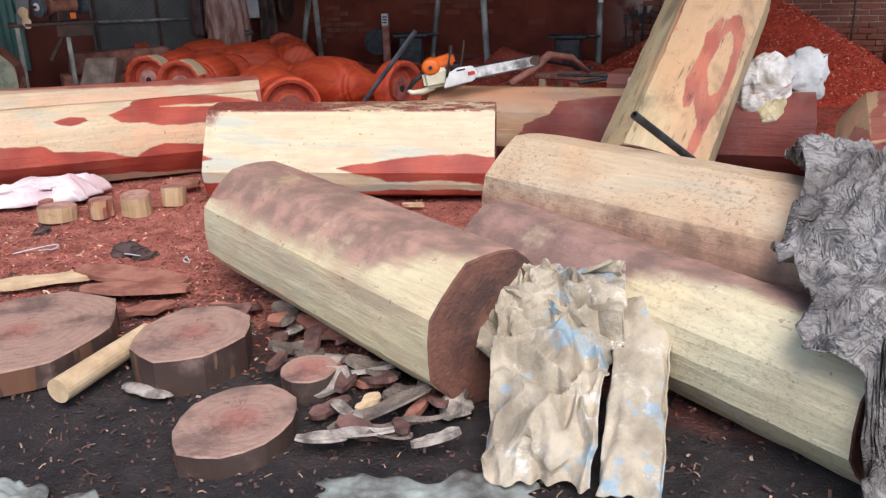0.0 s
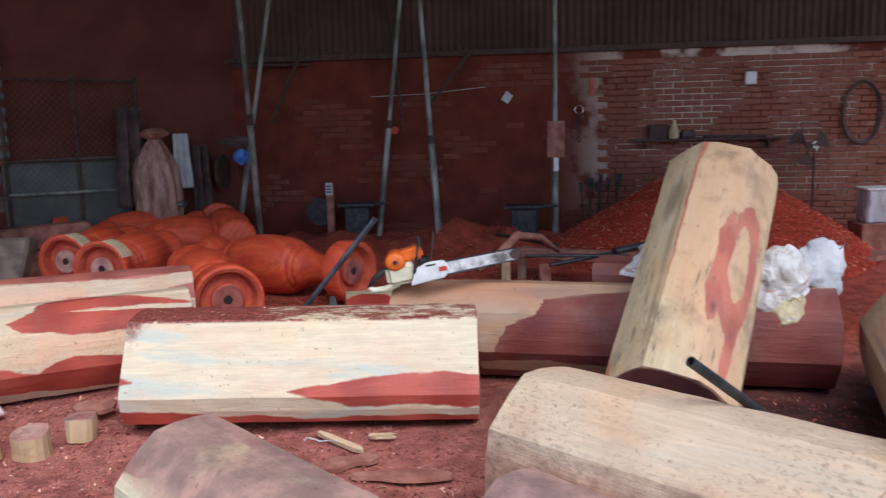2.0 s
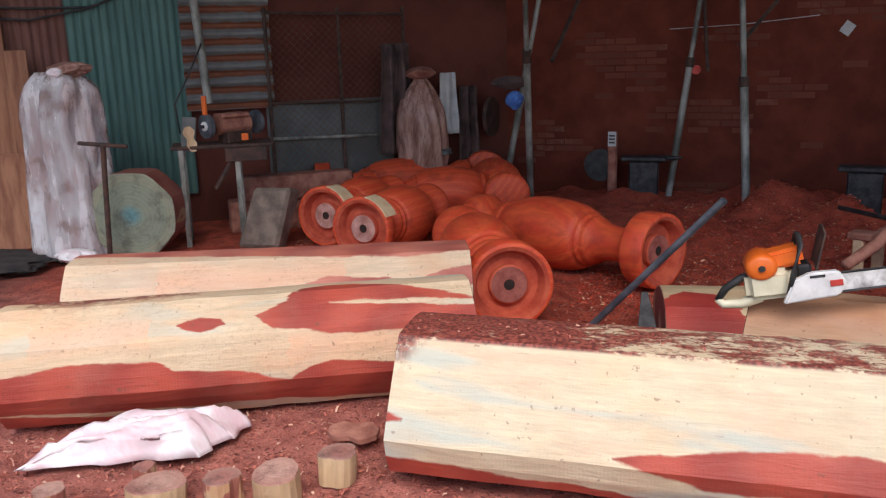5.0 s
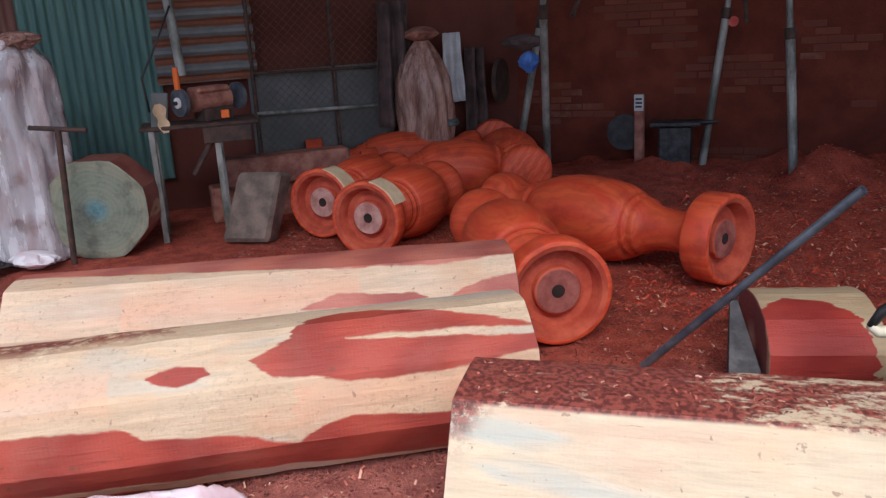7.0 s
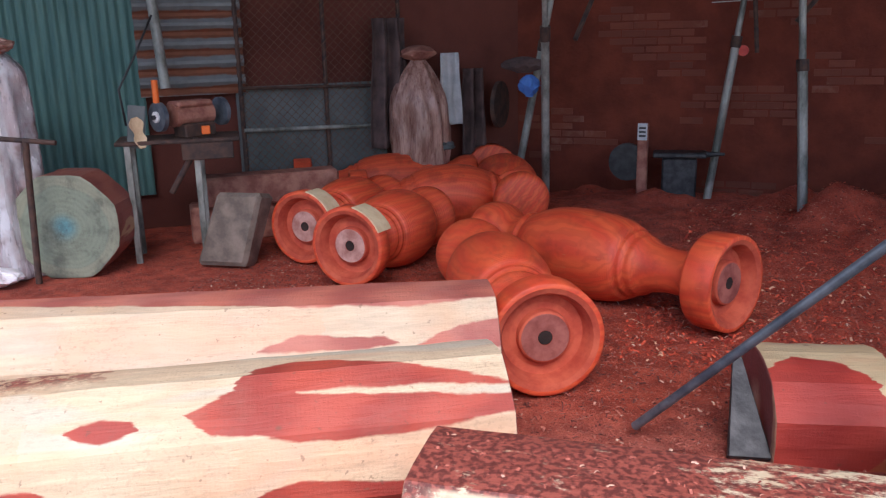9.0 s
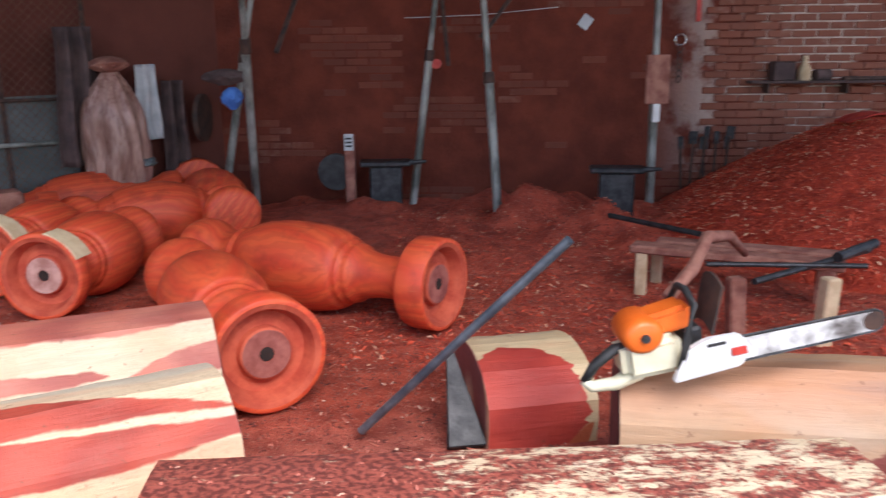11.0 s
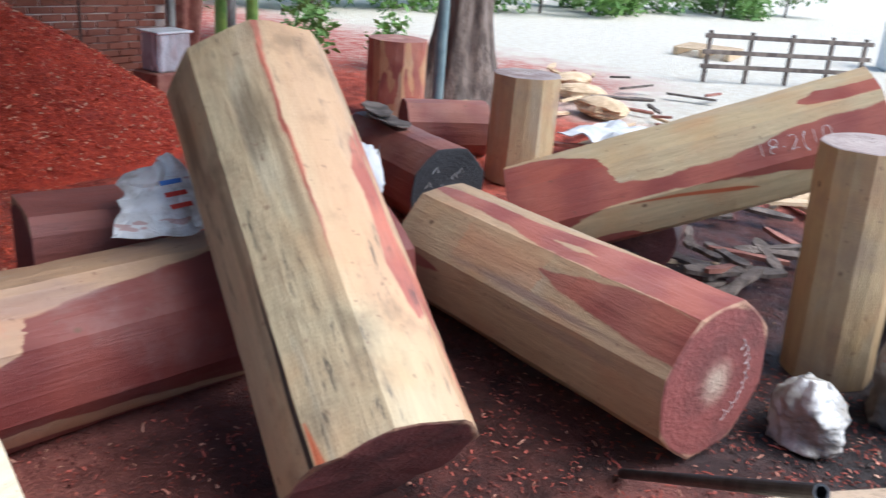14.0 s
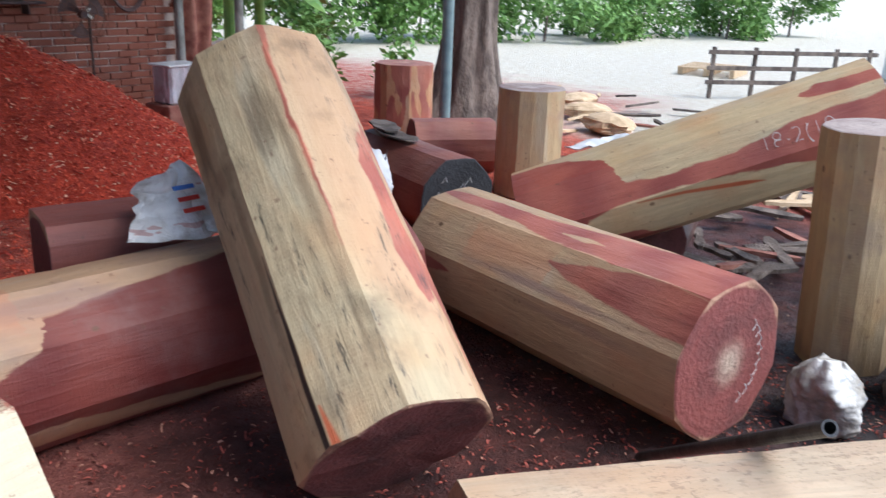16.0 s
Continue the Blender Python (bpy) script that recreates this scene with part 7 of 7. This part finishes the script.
def leaves(clumps, each, size, seed):
    """Many small folded leaves in uneven clumps."""
    rng = random.Random(seed)
    bm = bmesh.new()
    for c, r in clumps:
        for _ in range(each):
            d = Vector((rng.gauss(0, 1), rng.gauss(0, 1), rng.gauss(0, 0.8))).normalized() * r * rng.random() ** 0.5
            m = Matrix.Translation(Vector(c) + d) @ Euler((rng.uniform(-1, 1), rng.uniform(-1, 1), rng.uniform(0, 6.3))).to_matrix().to_4x4()
            s = size * rng.uniform(0.6, 1.3)
            p = [m @ Vector(q) for q in ((0, 0, 0), (0.5 * s, -0.26 * s, 0.06 * s), (s, 0, -0.1 * s), (0.5 * s, 0.26 * s, 0.06 * s))]
            v = [bm.verts.new(q) for q in p]
            bm.faces.new((v[0], v[1], v[2]))
            bm.faces.new((v[0], v[2], v[3]))
    return bm


tree(5.75, 9.0)
rng = random.Random(7)
for i in range(20):
    t = i / 19
    x, y = 4.6 + 22 * t + rng.uniform(-0.6, 0.6), 19.5 - 6.0 * t + rng.uniform(-1.2, 1.2)
    clumps = [((rng.uniform(-1.3, 1.3), rng.uniform(-0.8, 0.8), rng.uniform(0.2, 1.9)), rng.uniform(0.45, 0.85)) for _ in range(7)]
    b = empty("bush", pose(x, y, 0), "bright green leafy bush behind the yard", "bush", "bushes behind the yard")
    part("foliage", leaves(clumps, 190, 0.20, 60 + i), LEAF, b)
    part("stem", tube((0, 0, -0.05), (0.1, 0, 0.9), 0.04, 0.02), BARK, b)
for i, (x, y) in enumerate([(5.3, 12.6), (6.4, 13.4), (4.7, 13.8)]):
    b = empty("banana_plant", pose(x, y, 0), "banana plant with broad yellow-green leaves", "banana plant", "banana plants")
    part("stem", tube((0, 0, -0.05), (0, 0, 1.3), 0.10, 0.07), BANANA, b)
    for k in range(8):
        az, rise = 0.8 * k + i, 0.9 + 0.12 * (k % 3)
        def blade(u, v, az=az, rise=rise):
            w = 0.42 * math.sin(math.pi * min(1, 0.06 + u * 0.94)) ** 0.6
            r = 1.7 * u
            h = 1.2 + rise * u * 1.5 - 1.5 * u * u
            s = (v - 0.5) * w
            return Vector((r * math.cos(az) - s * math.sin(az), r * math.sin(az) + s * math.cos(az), h - 0.35 * abs(s) + 0.015 * math.sin(40 * u)))
        part("leaf", sheet(blade, 18, 6, 0.004), BANANA, b)
for i, (x, y, h) in enumerate([(5.0, 10.6, 0.7), (5.6, 11.4, 0.9), (6.6, 10.9, 0.5)]):
    b = empty("weed", pose(x, y, 0), "leafy green weed at the edge of the yard", "weed", "weeds")
    part("foliage", leaves([((0, 0, h * 0.6), 0.3), ((0.2, 0.1, h), 0.25)], 110, 0.12, 90 + i), LEAF, b)

rack = empty("truck_rack", pose(11.2, 7.4, 0.0, 0, 0, -38), "grey wooden cart rack standing in the yard", "rack")
for x in (-1.2, -0.55, 0.1, 0.75, 1.3):
    part("upright", box(0.05, 0.05, 0.72, (x, 0, 0), 0.004), BARK, rack)
for z in (0.62, 0.40, 0.20):
    part("slat", box(2.7, 0.03, 0.06, (0.05, -0.04, z), 0.004), BARK, rack)
for i, (x, y, rz) in enumerate([(8.6, 4.4, 20), (9.4, 3.8, -15), (13.5, 9.5, 10)]):
    p = empty("pallet", pose(x, y, 0.0, 0, 0, rz), "weathered grey wooden pallet lying in the yard", "pallet", "pallets")
    for k in range(6):
        part("slat", box(0.12, 1.0, 0.02, (-0.5 + 0.2 * k, 0, 0.12), 0.003), OFFPALE, p)
    for k in range(3):
        part("bearer", box(1.1, 0.09, 0.12, (0, -0.45 + 0.45 * k, 0), 0.004), OFFPALE, p)

base_cuts = []
for n in range(5):
    ob = thing("scrap_board", splinter(0.55 + 0.12 * n, 0.10 + 0.03 * (n % 3), 0.025, 200 + n, 0.03 * (n % 2)), [OFFCUT, OFFPALE, BARK, OFFPALE, OFFCUT][n], pose(4.4 + 0.4 * n, 4.6 + 0.3 * n, 0.03, 4, 2, 50 * n), "scrap board lying in the littered yard", "scrap board", "scrap boards in the yard")
    base_cuts.append(ob)
rng = random.Random(11)
for i in range(150):
    if i < 95:
        x, y = rng.uniform(3.9, 8.0), rng.uniform(2.6, 7.2)
    elif i < 125:
        x, y = rng.uniform(2.55, 3.9), rng.uniform(4.55, 5.6)
    else:
        x, y = rng.uniform(5.2, 9.0), rng.uniform(7.2, 9.6)
    if (x - 3.42) ** 2 + (y - 3.95) ** 2 < 0.3:
        continue
    k = rng.uniform(0.35, 0.95)
    m = pose(x, y, 0.03 + rng.uniform(0, 0.07), rng.uniform(-10, 10), rng.uniform(-8, 8), rng.uniform(0, 360)) @ Matrix.Diagonal((k, k, 1, 1))
    ob = copy_thing(base_cuts[2 if 95 <= i < 125 and i % 4 else rng.randrange(5)], m)
    ob.matrix_basis = m
for i, (x, y, s, mat) in enumerate([(5.4, 4.2, 0.3, BARK), (6.2, 4.0, 0.34, BARK), (5.9, 3.3, 0.28, OFFCUT), (7.2, 8.3, 0.26, OFFPALE), (8.0, 8.9, 0.24, OFFPALE), (7.6, 4.9, 0.3, BARK), (6.5, 7.6, 0.3, OFFPALE)]):
    thing("rough_chunk", crumpled(s, s * 0.7, s * 0.8, 300 + i, 0.4, seg=20, rows=12), mat, pose(x, y, -0.02, 0, 0, 40 * i), "rough wood chunk lying in the yard", "wood chunk", "wood chunks")
def pale_crate(x, y, rz, rows, label):
    root = empty("plastic_crate", pose(x, y, 0, 0, 0, rz), label, "crate", "stacked crates")
    part("body", box(1.1, 0.8, 0.42 * rows - 0.02, (0, 0, 0), 0.01), WHITEM, root)
    for j in range(rows * 2):
        for i in range(5):
            part("grip_hole", box(0.07, 0.02, 0.06, (-0.42 + 0.21 * i, -0.40, 0.08 + 0.2 * j), 0.002), STEEL, root)
    return root


for x, y, rz, rows in ((14.6, 5.6, -62, 1), (15.8, 6.6, -62, 2), (13.8, 4.3, -60, 1)):
    pale_crate(x, y, rz, rows, "stack of white slotted crates standing in the yard")
rg = random.Random(31)
for i in range(46):
    x, y = rg.uniform(4.2, 8.6), rg.uniform(3.0, 5.4)
    sz = rg.uniform(0.08, 0.24)
    thing("rough_chunk", crumpled(sz, sz * 0.7, sz * 0.8, 400 + i, 0.5, seg=14, rows=8), [BARK, OFFDARK, OFFPALE, GREYSHEET][i % 4], pose(x, y, -0.02, rg.uniform(-15, 15), 0, rg.uniform(0, 360)), "rough wood chunk lying in the yard", "wood chunk", "wood chunks")
thing("pale_sheet", sheet(lambda u, v: Vector((4.7 + 0.9 * u, 6.5 + 0.5 * v, 0.18 + 0.10 * noise.noise(Vector((u * 3, v * 3, 2))))), 16, 10, 0.01), PAPER, Matrix(), "pale crumpled sheet lying on scrap wood", "sheet")
# bark sheets on the dark-ended log
for i, (x, y, rz) in enumerate([(2.52, 6.95, 70), (2.62, 7.15, 55)]):
    thing("bark_sheet", splinter(0.45, 0.26, 0.01, 330 + i, 0.10), BARK, pose(x, y, 0.535 + 0.02 * i, 4, 0, rz), "curled bark lying on the dark-ended log", "bark")
for n, (x, y, l, rz) in enumerate([(-3.12, 3.62, 0.30, 0), (-3.42, 3.45, 0.26, -35), (-2.20, 3.62, 0.22, 60), (-2.45, 3.66, 0.16, 100), (-1.55, 4.62, 0.14, 10), (-2.05, 4.55, 0.12, 70)]):
    loop = [(l * (0.6 * u + 0.32 * math.sin(3.6 * u + n)), l * 0.42 * math.sin(2.9 * u + 1.7 * n), 0.012 + 0.02 * abs(math.sin(4 * u + n))) for u in [i / 22 for i in range(23)]]
    thing("pale_twine", path_tube(loop, 0.0035, 6), PAPER, pose(x, y, 0.0, 0, 0, rz), "white twine lying curled on the sawdust", "twine", "loose twine", smooth=True)
for n, (x, y, r) in enumerate([(-2.52, 3.74, 0.11), (-2.40, 3.70, 0.07), (-3.24, 4.03, 0.06)]):
    thing("dark_rag", paper_sack(r, r * 0.7, r * 0.7, 350 + n, 0.5), CLOTH, pose(x, y, -0.012, 0, 0, 50 * n), "dark crumpled rag lying on the sawdust", "rag", "dark rags")
for n, (z0, z1, z2) in enumerate([(2.11, 2.12, 2.30), (2.01, 2.11, 2.33)]):
    thing("wall_cable", path_tube([(-8.2, 7.42, z0 + 0.03), (-7.76, 7.86, z0), (-7.40, 8.22, z1), (-7.02, 8.60, z2), (-6.7, 8.92, z2 + 0.25)], 0.012, 6), BLACK, Matrix(), "dark cable sagging along the side wall", "cable", "wall cables", smooth=True)


# ---------------------------------------------------------------- loose chips
def chips(name, places, size, mat, label, seed):
    """Thin bent flakes, joined."""
    rg = np.random.RandomState(seed)
    verts, faces = [], []
    for (x, y, z, nx, ny) in places:
        l, w, t = size * rg.uniform(0.4, 1.3) * (2.2 if rg.uniform() < 0.08 else 1.0), size * rg.uniform(0.12, 0.5), 0.0012
        e = Euler((rg.uniform(-0.5, 0.5) + ny, rg.uniform(-0.5, 0.5) + nx, rg.uniform(0, 6.28))).to_matrix()
        b = rg.uniform(0.0, 0.3) * l
        o = len(verts)
        for px, pz in ((-l / 2, 0.0), (0, b), (l / 2, 0.0)):
            for py in (-w / 2, w / 2):
                q = e @ Vector((px, py, pz))
                verts.append((x + q.x, y + q.y, z + q.z + 0.004))
                verts.append((x + q.x, y + q.y, z + q.z + 0.004 + t))
        for s in (0, 4):
            a0, a1, b0, b1 = o + s, o + s + 2, o + s + 4, o + s + 6
            faces += [(a0 + 1, b0 + 1, b1 + 1, a1 + 1), (a0, a1, b1, b0), (a0, b0, b0 + 1, a0 + 1), (a1, a1 + 1, b1 + 1, b1)]
    me = bpy.data.meshes.new(name)
    me.from_pydata(verts, [], faces)
    me.materials.append(mat)
    return tagged(new(name, me), label, "wood chips", kind="stuff")


def chip_material(name, a, b, c):
    k = Mat(name, 0.8)
    r = k.n("NewGeometry").outputs["Random Per Island"]
    col = k.mix(k.ramp(r, 0.0, 0.7), a, b)
    col = k.mix(k.ramp(r, 0.86, 0.94), col, c)
    return k.done(col)


CHIPRED = chip_material("chips_red", (0.15, 0.032, 0.025), (0.50, 0.15, 0.105), (0.74, 0.46, 0.34))
CHIPHEAP = chip_material("chips_bright_red", (0.34, 0.026, 0.013), (0.76, 0.11, 0.05), (0.80, 0.44, 0.28))
CHIPDARK = chip_material("chips_dark", (0.03, 0.022, 0.022), (0.12, 0.06, 0.05), (0.42, 0.28, 0.2))
rg = np.random.RandomState(3)
# the red floor chips again, with the shade under the logs in their colour
CHIPSHADE = chip_material("chips_red_shaded", (0.10, 0.02, 0.015), (0.38, 0.085, 0.06), (0.56, 0.27, 0.19))
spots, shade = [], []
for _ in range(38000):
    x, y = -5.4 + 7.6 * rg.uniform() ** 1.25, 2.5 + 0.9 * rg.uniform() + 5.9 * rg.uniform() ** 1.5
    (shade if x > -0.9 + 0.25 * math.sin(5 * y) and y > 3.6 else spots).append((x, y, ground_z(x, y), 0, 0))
chips("floor_chips", spots, 0.021, CHIPRED, "red wood chips strewn over the floor", 1)
chips("shade_chips", shade, 0.018, CHIPSHADE, "red wood chips under the logs, coloured darker for shade", 6)
spots = []
for _ in range(9000):
    x, y = rg.uniform(-2.6, 1.2), rg.uniform(7.2, 10.8)
    spots.append((x, y, ground_z(x, y), 0, 0))
chips("back_chips", spots, 0.028, CHIPHEAP, "bright red shavings strewn before the wall", 2)
spots = []
while len(spots) < 20000:
    x, y = rg.uniform(-0.5, 3.1), rg.uniform(8.2, 11.2)
    z = heap_z(x, y)
    if z > 0.02:
        spots.append((x, y, z, 0.0, 0.0))
chips("heap_shavings", spots, 0.032, CHIPHEAP, "bright red shavings lying loose on the heap", 3)
spots = [(x, y, ground_z(x, y), 0, 0) for x, y in zip(rg.uniform(-3.2, 2.6, 7000), rg.uniform(1.5, 3.4, 7000))]
spots += [(x, y, ground_z(x, y), 0, 0) for x, y in zip(rg.uniform(1.3, 3.2, 1600), rg.uniform(3.0, 5.2, 1600))]
chips("soil_chips", spots, 0.02, CHIPDARK, "dark bark crumbs trodden into the soil", 4)
top = axis_pose((-2.582, 4.984, 0.284), (-0.804, 5.229, 0.262))
spots = []
for _ in range(240):
    q = top @ Vector((rg.uniform(-0.86, 0.86), rg.uniform(-0.11, 0.11), 0.283))
    spots.append((q.x, q.y, q.z, 0, 0))
chips("log_chips", spots, 0.015, CHIPRED, "loose chips lying on the cream log", 5)


# ---------------------------------------------------------------- bricks of the back wall
def brick_bm(l, h, d):
    bm = bmesh.new()
    bmesh.ops.create_cube(bm, size=1)
    bmesh.ops.scale(bm, vec=(l, d, h), verts=bm.verts)
    bmesh.ops.bevel(bm, geom=[e for e in bm.edges if all(v.co.y < 0 for v in e.verts)], offset=0.005, segments=1, affect="EDGES")
    return bm


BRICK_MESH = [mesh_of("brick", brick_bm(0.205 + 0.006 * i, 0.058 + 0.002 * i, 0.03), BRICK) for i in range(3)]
PITCH_X, PITCH_Z = 0.222, 0.072
rest = bmesh.new()
made = 0
rng = random.Random(5)
for row in range(30):
    for col in range(37):
        x = -4.3 + PITCH_X * (col + 0.5 * (row % 2)) + rng.uniform(-0.004, 0.004)
        z = 0.02 + PITCH_Z * row + rng.uniform(-0.002, 0.002)
        if x > 3.6 or z > 2.2:
            continue
        bare = noise.noise(Vector((x * 0.9, z * 1.7, 4.0))) + 0.5 * noise.noise(Vector((x * 3, z * 5, 9.0)))
        if x < 0.2 and bare < 0.22:
            continue
        y = WALL_Y + (0.007 if x > 0.2 else 0.019) + rng.uniform(-0.002, 0.002)
        if x > 0.35 and 0.55 < z < 2.05 and made < 300:
            ob = new("brick", BRICK_MESH[rng.randrange(3)])
            ob.parent = BACK
            ob.location = (x, y, z)
            made += 1
        else:
            one = rest.faces
            k = len(rest.verts)
            rest.from_mesh(BRICK_MESH[rng.randrange(3)])
            rest.verts.ensure_lookup_table()
            for v in rest.verts[k:]:
                v.co += Vector((x, y, z))
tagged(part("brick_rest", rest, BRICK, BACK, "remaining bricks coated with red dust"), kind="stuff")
